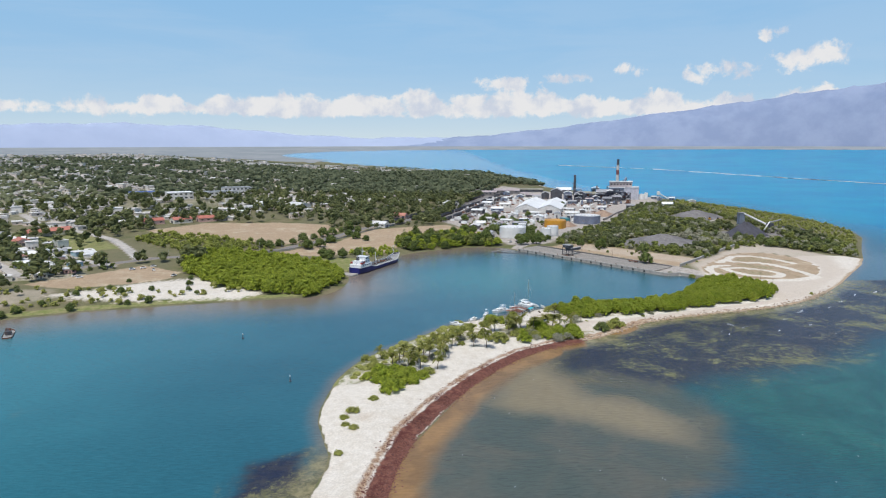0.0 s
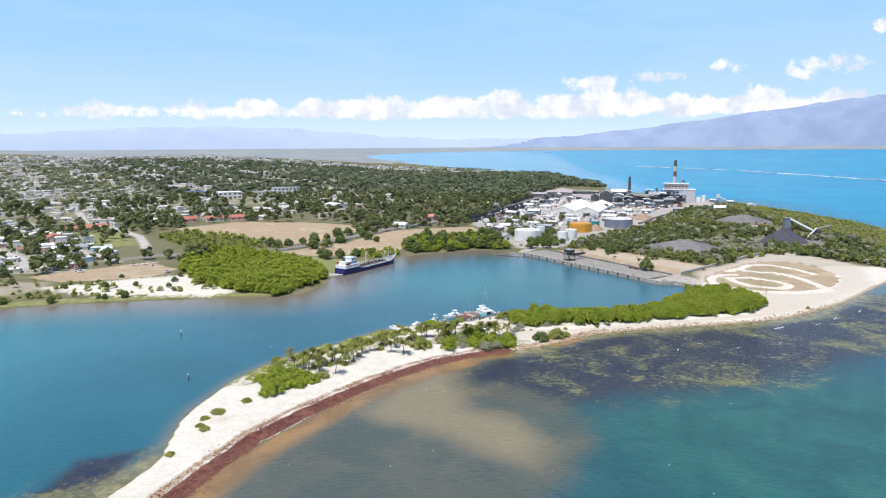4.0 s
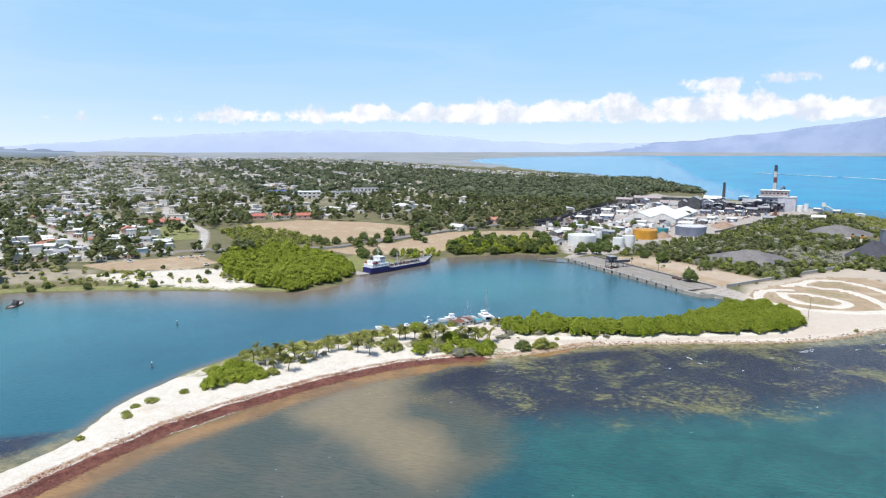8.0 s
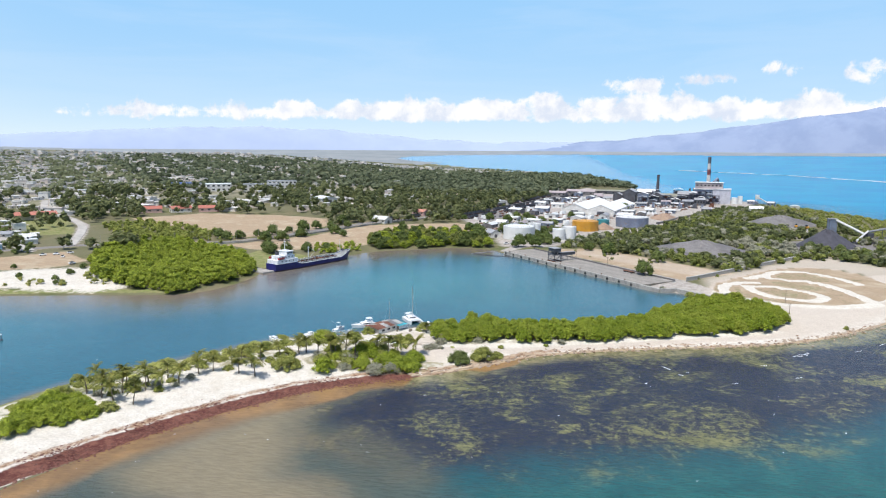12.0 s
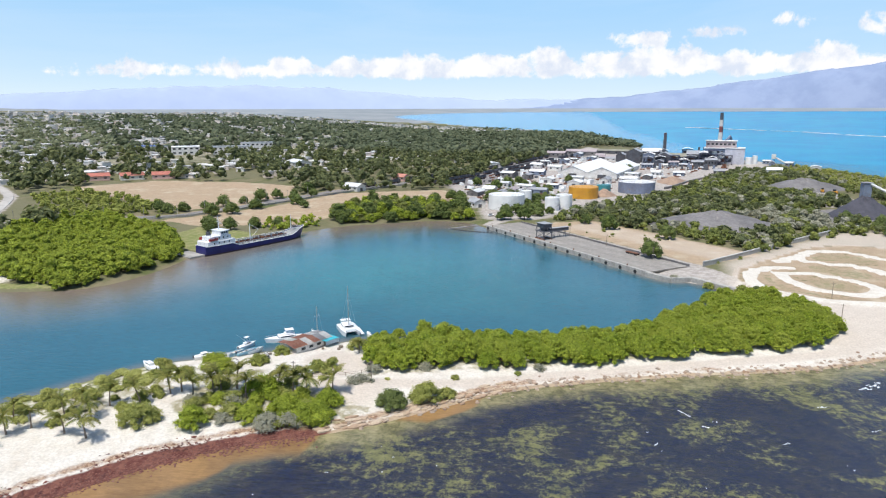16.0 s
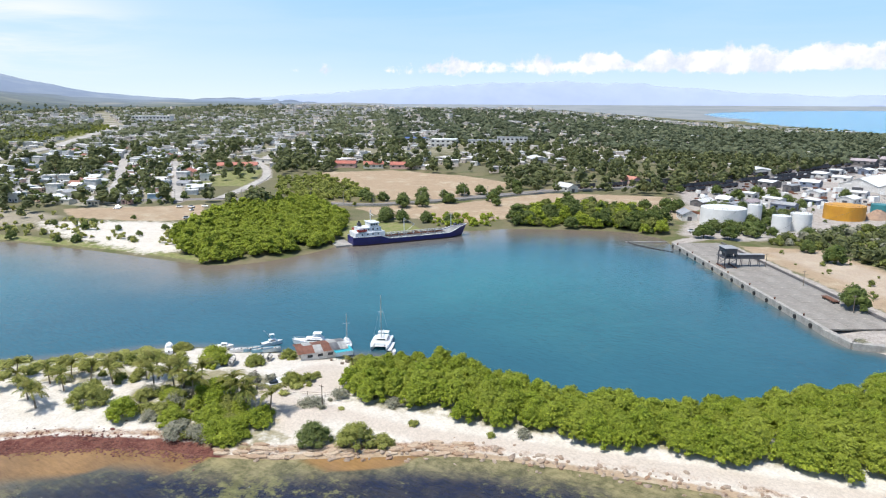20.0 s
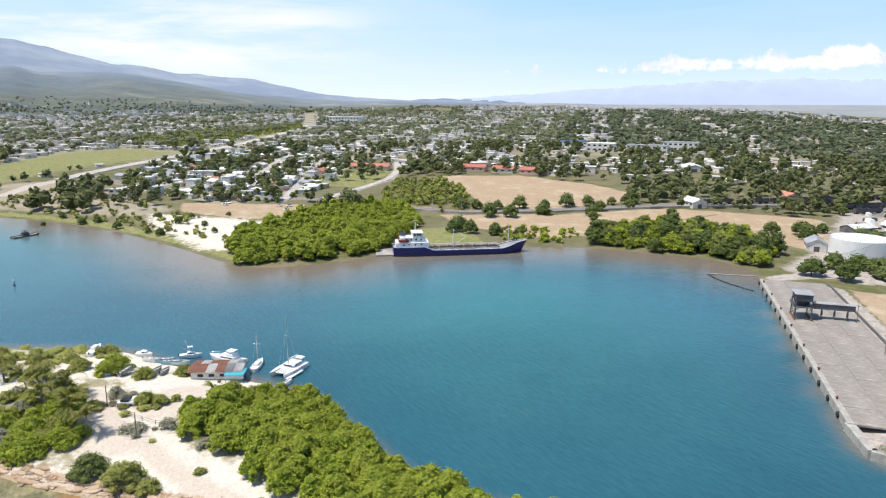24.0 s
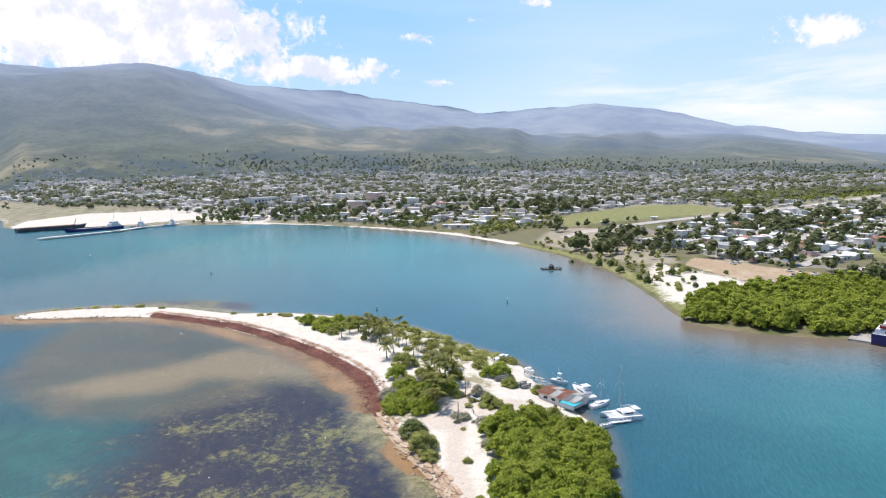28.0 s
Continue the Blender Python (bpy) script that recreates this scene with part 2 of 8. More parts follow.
SHORE = rounded(SHORE_WEST + SHORE_BASIN + SHORE_SPIT + SHORE_EAST)
LAND = SHORE + [(9000, 0), (9000, 9000), (-9000, 9000), (-9000, -4300)]


def inland(x, y):
    """Metres from the shore: positive on land, negative on water."""
    return np.where(inside(LAND, x, y), 1, -1) * far_from(SHORE, x, y)


def polar(x, y):
    dx, dy = x - HUB[0], y - HUB[1]
    return np.hypot(dx, dy), np.degrees(np.arctan2(-dx, dy))


def rise(r):
    """The far plain and sea lift towards the horizon, as the place ends much nearer than the real one."""
    return 72.0 * np.clip((r - 2000) / (RIM - 2000), 0, 1.05)


# skyline of the hills by bearing (degrees left of +y): near green foothills and the range behind, as degrees above the horizon
FOOT_AT, FOOT_UP = (20, 48, 60, 68, 78, 90, 103, 115, 128, 140, 175), (0, 0.02, 0.15, 0.6, 1.8, 2.4, 3.0, 3.7, 4.3, 4.4, 3.0)
RANGE_AT, RANGE_UP = (40, 55, 62, 69, 79, 85, 90, 96, 100, 106, 112, 120, 124, 127, 130, 134, 140, 175), (0, 0.1, 0.6, 1.9, 3.2, 4.5, 5.0, 4.5, 4.1, 5.0, 5.6, 6.5, 7.3, 7.7, 7.2, 6.6, 6.2, 4.0)


def height(x, y):
    r, b = polar(x, y)
    slope = 0.004 + 0.028 * ease(5, 30, b)
    slope = np.where(b > 110, slope * (1 - 0.45 * ease(110, 140, b)), slope)
    base = 2 + slope * np.clip(np.minimum(r, 2000) - 300, 0, None)
    plain = base + np.maximum(rise(r) + 4 - (base - 2), 0) * ease(1900, 2600, r)
    rough = np.zeros(np.shape(x))
    for k in range(9):
        a, f = k * 2.399, 0.0021 * 1.45 ** k
        rough = rough + (0.78 ** k) * np.sin((x * math.cos(a) + y * math.sin(a)) * f + 1.7 * np.sin((y * math.cos(a) - x * math.sin(a)) * f * 0.6 + k))
    foot = 76 + 3300 * np.tan(np.radians(np.interp(b, FOOT_AT, FOOT_UP)))
    top = 76 + 4450 * np.tan(np.radians(np.interp(b, RANGE_AT, RANGE_UP)))
    h1 = ease(1500, 3300, r)
    z = plain + np.where(b > 40, np.maximum(foot + rough * (7 + 34 * h1 * (1 - h1)) * ease(46, 66, b) - plain, 0) * h1, 0)
    gully = np.sin(b * 0.42 + 0.001 * r + 0.8 * np.sin(b * 0.21)) + 0.45 * np.sin(b * 1.07 - 0.0011 * r + 1.0) + 0.25 * np.sin(b * 2.3 + 0.002 * r)
    z = z + np.where(b > 46, gully * 17 * h1 * (1 - ease(2900, 3500, r)) * ease(70, 90, b), 0)
    h2 = ease(3350 - 1250 * ease(108, 126, b), 4450, r)
    z2 = z + np.where(b > 40, np.maximum(top + rough * 14 - z, 0) * h2, 0)
    return np.where(b > 40, z2, plain)


def shore_cap(d):
    """The highest that land stands at a distance from the shore."""
    return 0.02 + np.maximum(d, -3.0) * 0.11 + np.maximum(d - 100, 0) ** 2 * 0.006


def ground_at(x, y):
    p, q = np.array([x]), np.array([y])
    return float(np.minimum(shore_cap(np.maximum(inland(p, q), 0)), height(p, q))[0])


# ---- materials ----
M = {}
M["concrete"] = surface("concrete", (0.42, 0.40, 0.36), (0.30, 0.285, 0.26), 0.15, 0.85, bump=0.4, stain=(0.2, 0.19, 0.175))
M["wall_white"] = surface("white_plaster", (0.68, 0.67, 0.64), (0.57, 0.55, 0.52), 0.3, 0.75, stain=(0.5, 0.47, 0.42))
M["tank_white"] = surface("white_tank_paint", (0.76, 0.76, 0.74), (0.68, 0.68, 0.66), 0.12, 0.45, stain=(0.7, 0.69, 0.66), tones=(0.95, 1.04))
M["tank_orange"] = surface("orange_tank_paint", (0.6, 0.3, 0.028), (0.52, 0.24, 0.025), 0.12, 0.5, stain=(0.48, 0.23, 0.04), tones=(0.93, 1.05))
M["tank_blue"] = surface("faded_blue_grey_paint", (0.2, 0.23, 0.31), (0.15, 0.17, 0.23), 0.12, 0.55, stain=(0.24, 0.18, 0.14))
M["tank_teal"] = surface("teal_tank_paint", (0.05, 0.25, 0.27), (0.04, 0.18, 0.2), 0.12, 0.5)
M["roof_sheet"] = surface("pale_roof_sheet", (0.7, 0.7, 0.68), (0.58, 0.58, 0.56), 0.1, 0.5, stain=(0.36, 0.31, 0.26))
M["roof_white"] = surface("white_roof_sheet", (0.82, 0.82, 0.8), (0.72, 0.72, 0.7), 0.06, 0.5, stain=(0.66, 0.64, 0.61), tones=(0.93, 1.05))
M["roof_grey"] = surface("grey_roof_sheet", (0.36, 0.37, 0.38), (0.26, 0.26, 0.27), 0.1, 0.55, stain=(0.24, 0.17, 0.12))
M["roof_olive"] = surface("olive_grey_roof_sheet", (0.3, 0.29, 0.22), (0.23, 0.22, 0.17), 0.1, 0.6, stain=(0.2, 0.16, 0.11))
M["mill_lilac"] = surface("pale_lilac_wall", (0.55, 0.55, 0.6), (0.45, 0.45, 0.5), 0.12, 0.7, stain=(0.36, 0.34, 0.36))
M["mill_rose"] = surface("faded_rose_sheet", (0.42, 0.36, 0.36), (0.34, 0.29, 0.29), 0.12, 0.7, stain=(0.25, 0.2, 0.2))
M["earth"] = surface("brown_earth", (0.36, 0.25, 0.175), (0.27, 0.185, 0.13), 0.1, 0.95, bump=0.8, dist=0.3)
M["roof_rust"] = surface("rusted_roof_sheet", (0.4, 0.19, 0.13), (0.29, 0.13, 0.085), 0.4, 0.75, stain=(0.5, 0.42, 0.38))
M["roof_red"] = surface("red_roof_tiles", (0.42, 0.13, 0.09), (0.33, 0.1, 0.07), 0.3, 0.75, vary=(0.5, 0.22, 0.16))
M["steel_dark"] = surface("dark_mill_steel", (0.11, 0.115, 0.13), (0.075, 0.075, 0.085), 0.15, 0.6, metal=0.3, stain=(0.16, 0.1, 0.07))
M["steel_frame"] = surface("navy_painted_steel", (0.05, 0.058, 0.1), (0.035, 0.04, 0.065), 0.2, 0.6, metal=0.2, stain=(0.12, 0.07, 0.05))
M["steel_blue"] = surface("weathered_blue_sheet", (0.2, 0.24, 0.32), (0.15, 0.18, 0.24), 0.15, 0.6, stain=(0.22, 0.15, 0.11))
M["rust"] = surface("rust", (0.2, 0.085, 0.045), (0.12, 0.055, 0.035), 0.6, 0.85, stain=(0.08, 0.05, 0.04))
M["red_paint"] = surface("red_band_paint", (0.42, 0.06, 0.05), (0.35, 0.05, 0.04), 0.2, 0.6)
M["chimney_red"] = surface("sooty_red_paint", (0.22, 0.055, 0.05), (0.15, 0.04, 0.04), 0.2, 0.7, stain=(0.1, 0.05, 0.05))
M["coal"] = surface("coal", (0.07, 0.068, 0.085), (0.05, 0.05, 0.062), 0.3, 0.85, bump=0.8, dist=0.2)
M["gravel"] = surface("grey_gravel", (0.2, 0.188, 0.183), (0.138, 0.13, 0.128), 0.08, 0.95, bump=0.9, dist=0.5, stain=(0.27, 0.245, 0.225))
M["hull_blue"] = surface("deep_blue_hull_paint", (0.018, 0.02, 0.16), (0.012, 0.014, 0.11), 0.2, 0.4, stain=(0.03, 0.025, 0.09))
M["hull_boot"] = surface("dark_boot_topping", (0.03, 0.02, 0.035), (0.05, 0.025, 0.03), 0.3, 0.6)
M["ship_white"] = surface("white_ship_paint", (0.78, 0.79, 0.8), (0.7, 0.71, 0.72), 0.3, 0.4, stain=(0.5, 0.42, 0.35))
M["ship_deck"] = surface("grey_deck_paint", (0.33, 0.34, 0.33), (0.24, 0.24, 0.23), 0.3, 0.7, stain=(0.28, 0.18, 0.13))
M["glass"] = surface("dark_window_glass", (0.02, 0.025, 0.03), (0.03, 0.035, 0.04), 0.5, 0.12, bump=0)
M["gelcoat"] = surface("white_gelcoat", (0.82, 0.82, 0.81), (0.75, 0.75, 0.74), 0.5, 0.25, bump=0.05, stain=(0.7, 0.68, 0.64), tones=(0.93, 1.05))
M["boat_blue"] = surface("light_blue_boat_paint", (0.16, 0.42, 0.55), (0.12, 0.34, 0.46), 0.6, 0.4, vary=(0.6, 0.65, 0.66))
M["boat_inside"] = surface("worn_pale_boat_floor", (0.5, 0.55, 0.56), (0.4, 0.44, 0.45), 0.6, 0.7, vary=(0.62, 0.6, 0.55), stain=(0.33, 0.3, 0.26))
M["cyan_cloth"] = surface("cyan_canvas", (0.04, 0.42, 0.5), (0.05, 0.35, 0.42), 0.6, 0.8)
M["alloy"] = surface("mast_alloy", (0.7, 0.7, 0.7), (0.6, 0.6, 0.6), 0.5, 0.35, metal=0.8, bump=0)
M["black"] = surface("black_rubber", (0.02, 0.02, 0.02), (0.03, 0.03, 0.03), 0.6, 0.8)
M["bark"] = surface("grey_bark", (0.17, 0.13, 0.1), (0.11, 0.085, 0.065), 1.2, 0.9, bump=0.6)
M["palm_bark"] = surface("palm_bark", (0.25, 0.2, 0.15), (0.18, 0.14, 0.1), 1.5, 0.9, bump=0.6)
M["timber"] = surface("weathered_timber", (0.25, 0.2, 0.15), (0.17, 0.135, 0.1), 0.8, 0.85)
M["rock"] = surface("pale_shore_rock", (0.42, 0.34, 0.26), (0.28, 0.22, 0.17), 0.5, 0.9, bump=0.7, dist=0.1, vary=(0.3, 0.19, 0.12))
M["ledge"] = surface("brown_beach_rock", (0.4, 0.275, 0.175), (0.27, 0.175, 0.11), 0.5, 0.9, bump=0.8, dist=0.12, vary=(0.5, 0.4, 0.29), stain=(0.16, 0.1, 0.065))
M["weed"] = surface("dead_seaweed", (0.115, 0.036, 0.028), (0.075, 0.024, 0.02), 0.4, 0.9, bump=0.9, dist=0.15, island=(0.2, 0.085, 0.06))
M["mangrove"] = leafy("mangrove_leaves", (0.105, 0.155, 0.016), (0.3, 0.378, 0.03), (0.45, 0.515, 0.055), (0.39, 0.41, 0.07))
M["shrub"] = leafy("shrub_leaves", (0.14, 0.165, 0.035), (0.31, 0.34, 0.07), (0.44, 0.445, 0.12), (0.42, 0.4, 0.14))
M["scrub"] = leafy("scrub_leaves", (0.075, 0.1, 0.028), (0.19, 0.22, 0.05), (0.3, 0.315, 0.085))
M["dry_shrub"] = leafy("dry_shrub_twigs", (0.2, 0.2, 0.13), (0.34, 0.33, 0.24), (0.44, 0.43, 0.33))
M["tree"] = leafy("tree_leaves", (0.06, 0.09, 0.025), (0.14, 0.185, 0.045), (0.2, 0.24, 0.065), (0.2, 0.23, 0.08))
M["town_tree"] = leafy("town_tree_leaves", (0.05, 0.066, 0.03), (0.135, 0.158, 0.06), (0.235, 0.245, 0.095))
# far garden trees: haze put into the leaf colour, paler and greyer
M["haze_tree"] = leafy("hazed_garden_leaves", (0.09, 0.112, 0.06), (0.165, 0.19, 0.095), (0.24, 0.25, 0.14))
M["road_pale"] = surface("pale_worn_asphalt", (0.46, 0.43, 0.39), (0.38, 0.355, 0.32), 0.05, 0.9, bump=0.2, stain=(0.32, 0.3, 0.27))
M["beach_shrub"] = leafy("beach_shrub_leaves", (0.27, 0.29, 0.08), (0.46, 0.47, 0.14), (0.56, 0.55, 0.2))
# leaf tone greyed for distance, so haze is part of this colour
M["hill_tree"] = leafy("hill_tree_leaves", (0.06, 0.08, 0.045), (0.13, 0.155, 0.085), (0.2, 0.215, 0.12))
M["quay_slab"] = surface("stained_quay_concrete", (0.33, 0.305, 0.27), (0.225, 0.205, 0.18), 0.14, 0.9, bump=0.5, stain=(0.42, 0.38, 0.32), vary=(0.25, 0.23, 0.205))
M["frond"] = leafy("palm_fronds", (0.06, 0.085, 0.016), (0.17, 0.2, 0.04), (0.36, 0.34, 0.08), (0.3, 0.25, 0.07))
M["town_wall"] = surface("town_walls", (0.82, 0.79, 0.74), (0.7, 0.66, 0.6), 0.2, 0.8, island=(0.72, 0.6, 0.52))
M["town_roof"] = surface("town_roofs", (0.85, 0.84, 0.82), (0.72, 0.7, 0.67), 0.2, 0.7, island=(0.46, 0.42, 0.38))


def ground_material():
    m, nt, b, vec = fresh("ground_cover")
    a1, a2 = nt.nodes.new("ShaderNodeAttribute"), nt.nodes.new("ShaderNodeAttribute")
    a1.attribute_name, a2.attribute_name = "cover", "cover_too"
    s1, s2 = nt.nodes.new("ShaderNodeSeparateColor"), nt.nodes.new("ShaderNodeSeparateColor")
    nt.links.new(a1.outputs["Color"], s1.inputs[0]), nt.links.new(a2.outputs["Color"], s2.inputs[0])
    big, mid, small, tiny = grain(nt, vec, 0.012, 5), grain(nt, vec, 0.07, 5, 0.65), grain(nt, vec, 0.35, 5, 0.65), grain(nt, vec, 1.6, 4, 0.7)
    frill = calc(nt, "ADD", calc(nt, "MULTIPLY", calc(nt, "SUBTRACT", mid, 0.5), 0.5), calc(nt, "MULTIPLY", calc(nt, "SUBTRACT", small, 0.5), 0.7))

    def mask(sock):
        return step(nt, calc(nt, "ADD", sock, frill), 0.38, 0.62)
    col = mixc(nt, step(nt, mid, 0.35, 0.65), (0.1, 0.115, 0.04), (0.2, 0.17, 0.1))
    col = mixc(nt, step(nt, big, 0.4, 0.62), col, (0.16, 0.15, 0.085))
    town = mixc(nt, step(nt, small, 0.4, 0.6), (0.4, 0.36, 0.29), (0.22, 0.21, 0.13))
    col = mixc(nt, mask(a2.outputs["Alpha"]), col, town)
    grass = mixc(nt, step(nt, small, 0.35, 0.65), (0.17, 0.2, 0.06), (0.27, 0.25, 0.12))
    col = mixc(nt, mask(s1.outputs[1]), col, grass)
    dirt = mixc(nt, step(nt, small, 0.3, 0.7), (0.42, 0.315, 0.21), (0.34, 0.255, 0.17))
    dirt = mixc(nt, step(nt, mid, 0.48, 0.7), dirt, (0.46, 0.38, 0.27))
    col = mixc(nt, mask(s1.outputs[2]), col, dirt)
    pav = mixc(nt, step(nt, small, 0.35, 0.65), (0.46, 0.415, 0.37), (0.31, 0.28, 0.25))
    sand = mixc(nt, step(nt, small, 0.3, 0.75), (0.66, 0.62, 0.55), (0.57, 0.52, 0.44))
    sand = mixc(nt, step(nt, mid, 0.55, 0.8), sand, (0.52, 0.45, 0.36))
    col = mixc(nt, mask(s1.outputs[0]), col, sand)
    col = mixc(nt, mask(a1.outputs["Alpha"]), col, pav)
    col = mixc(nt, mask(s2.outputs[1]), col, mixc(nt, tiny, (0.17, 0.16, 0.155), (0.27, 0.25, 0.24)))
    col = mixc(nt, mask(s2.outputs[2]), col, mixc(nt, small, (0.16, 0.15, 0.15), (0.26, 0.24, 0.225)))
    col = mixc(nt, mask(s2.outputs[0]), col, mixc(nt, step(nt, small, 0.35, 0.65), (0.095, 0.031, 0.025), (0.2, 0.088, 0.063)))
    a3 = nt.nodes.new("ShaderNodeAttribute")
    a3.attribute_name = "cover_more"
    s3 = nt.nodes.new("ShaderNodeSeparateColor")
    nt.links.new(a3.outputs["Color"], s3.inputs[0])
    col = mixc(nt, calc(nt, "MULTIPLY", step(nt, calc(nt, "ADD", s3.outputs[0], calc(nt, "MULTIPLY", frill, 0.3)), 0.2, 0.8), 0.85), col, mixc(nt, small, (0.56, 0.49, 0.41), (0.49, 0.42, 0.35)))
    litter = step(nt, calc(nt, "ADD", s3.outputs[1], frill), 0.35, 0.75)
    col = mixc(nt, litter, col, mixc(nt, step(nt, tiny, 0.35, 0.65), (0.2, 0.105, 0.06), (0.42, 0.3, 0.2)))
    col = mixc(nt, calc(nt, "MULTIPLY", step(nt, calc(nt, "ADD", s3.outputs[2], frill), 0.4, 0.65), 0.9), col, mixc(nt, small, (0.19, 0.18, 0.09), (0.3, 0.26, 0.15)))
    mul = nt.nodes.new("ShaderNodeVectorMath")
    mul.operation = "SCALE"
    nt.links.new(col, mul.inputs[0]), nt.links.new(step(nt, tiny, 0.2, 0.8, 0.8, 1.15), mul.inputs["Scale"])
    nt.links.new(mul.outputs[0], b.inputs["Base Color"])
    b.inputs["Roughness"].default_value = 0.92
    b.inputs["Specular IOR Level"].default_value = 0.2
    bumped(nt, b, calc(nt, "ADD", small, tiny), 0.5, 0.25)
    return m


def water_material():
    m, nt, b, vec = fresh("sea_water")
    at = nt.nodes.new("ShaderNodeAttribute")
    at.attribute_name = "bed"
    sp = nt.nodes.new("ShaderNodeSeparateColor")
    nt.links.new(at.outputs["Color"], sp.inputs[0])
    shal = nt.nodes.new("ShaderNodeAttribute")
    shal.attribute_name = "shallow"
    s2 = nt.nodes.new("ShaderNodeSeparateColor")
    nt.links.new(shal.outputs["Color"], s2.inputs[0])
    big, mid, small = grain(nt, vec, 0.008, 4), grain(nt, vec, 0.035, 5, 0.6, 0.8), grain(nt, vec, 0.22, 8, 0.75, 0.25)
    col = mixc(nt, step(nt, big, 0.35, 0.65), (0.016, 0.078, 0.115), (0.022, 0.1, 0.14))
    col = mixc(nt, calc(nt, "MULTIPLY", shal.outputs["Alpha"], 0.85), col, mixc(nt, step(nt, big, 0.35, 0.65), (0.024, 0.2, 0.225), (0.03, 0.235, 0.26)))
    col = mixc(nt, s2.outputs[2], col, mixc(nt, step(nt, big, 0.4, 0.6), (0.003, 0.26, 0.44), (0.002, 0.215, 0.41)))       # open sea
    col = mixc(nt, at.outputs["Alpha"], col, mixc(nt, step(nt, mid, 0.35, 0.65), (0.012, 0.08, 0.083), (0.022, 0.115, 0.108)))      # green shallows
    frill = calc(nt, "ADD", calc(nt, "MULTIPLY", calc(nt, "SUBTRACT", mid, 0.5), 0.9), calc(nt, "MULTIPLY", calc(nt, "SUBTRACT", small, 0.5), 0.35))
    bed = step(nt, calc(nt, "ADD", sp.outputs[1], calc(nt, "MULTIPLY", frill, 0.9)), 0.1, 0.6)
    tuft = grain(nt, vec, 0.42, 7, 0.82, 0.15)
    weedy = mixc(nt, step(nt, calc(nt, "ADD", calc(nt, "MULTIPLY", tuft, 0.85), calc(nt, "MULTIPLY", mid, 0.75)), 0.79, 0.92), mixc(nt, step(nt, small, 0.42, 0.6), (0.02, 0.024, 0.046), (0.036, 0.036, 0.044)), mixc(nt, step(nt, small, 0.4, 0.6), (0.12, 0.12, 0.053), (0.19, 0.184, 0.078)))
    col = mixc(nt, bed, col, weedy)
    grey = step(nt, calc(nt, "ADD", sp.outputs[2], calc(nt, "MULTIPLY", frill, 0.6)), 0.25, 0.75)
    col = mixc(nt, calc(nt, "MULTIPLY", grey, 0.8), col, mixc(nt, step(nt, mid, 0.35, 0.65), (0.082, 0.09, 0.066), (0.122, 0.106, 0.072)))
    edge = step(nt, calc(nt, "ADD", s2.outputs[0], calc(nt, "MULTIPLY", frill, 0.3)), 0.0, 1.0)
    col = mixc(nt, edge, col, (0.2, 0.16, 0.125))
    clear = step(nt, calc(nt, "ADD", s2.outputs[1], calc(nt, "MULTIPLY", frill, 0.5)), 0.3, 0.9)
    col = mixc(nt, clear, col, mixc(nt, step(nt, small, 0.35, 0.65), (0.11, 0.105, 0.05), (0.29, 0.25, 0.13)))
    plume = step(nt, calc(nt, "ADD", sp.outputs[0], calc(nt, "MULTIPLY", frill, 0.45)), 0.1, 1.05)
    col = mixc(nt, plume, col, mixc(nt, mid, (0.25, 0.205, 0.125), (0.205, 0.172, 0.11)))
    tea = nt.nodes.new("ShaderNodeAttribute")
    tea.attribute_name = "tea"
    s3 = nt.nodes.new("ShaderNodeSeparateColor")
    nt.links.new(tea.outputs["Color"], s3.inputs[0])
    col = mixc(nt, step(nt, calc(nt, "ADD", s3.outputs[0], calc(nt, "MULTIPLY", frill, 0.5)), 0.25, 0.75), col, mixc(nt, step(nt, mid, 0.4, 0.6), (0.29, 0.17, 0.07), (0.2, 0.118, 0.052)))
    streak = nd(nt, "Mapping", Scale=(0.35, 1.5, 1.0), Rotation=(0, 0, 0.5))
    nt.links.new(vec, streak.inputs[0])
    mul = nt.nodes.new("ShaderNodeVectorMath")
    mul.operation = "SCALE"
    nt.links.new(col, mul.inputs[0]), nt.links.new(step(nt, grain(nt, streak.outputs[0], 0.75, 6, 0.7), 0.35, 0.65, 0.9, 1.1), mul.inputs["Scale"])
    nt.links.new(mul.outputs[0], b.inputs["Base Color"])
    b.inputs["Roughness"].default_value = 0.22
    nt.links.new(step(nt, calc(nt, "ADD", s2.outputs[2], calc(nt, "MULTIPLY", shal.outputs["Alpha"], 0.35)), 0.0, 1.0, 0.46, 0.06), b.inputs["Specular IOR Level"])
    b.inputs["IOR"].default_value = 1.33
    wave = nd(nt, "TexNoise", Scale=0.5, Detail=6.0, Roughness=0.62, Distortion=0.3)
    squash = nd(nt, "Mapping", Scale=(0.55, 1.6, 1.0), Rotation=(0, 0, 0.5))
    nt.links.new(vec, squash.inputs[0]), nt.links.new(squash.outputs[0], wave.inputs["Vector"])
    bumped(nt, b, wave.outputs[0], 0.8, 0.6)
    nt.links.new(step(nt, s3.outputs[1], 0.0, 1.0, 0.22, 1.0), nt.nodes["Bump"].inputs["Strength"])
    nt.links.new(step(nt, s3.outputs[1], 0.0, 1.0, 0.13, 0.24), b.inputs["Roughness"])
    return m


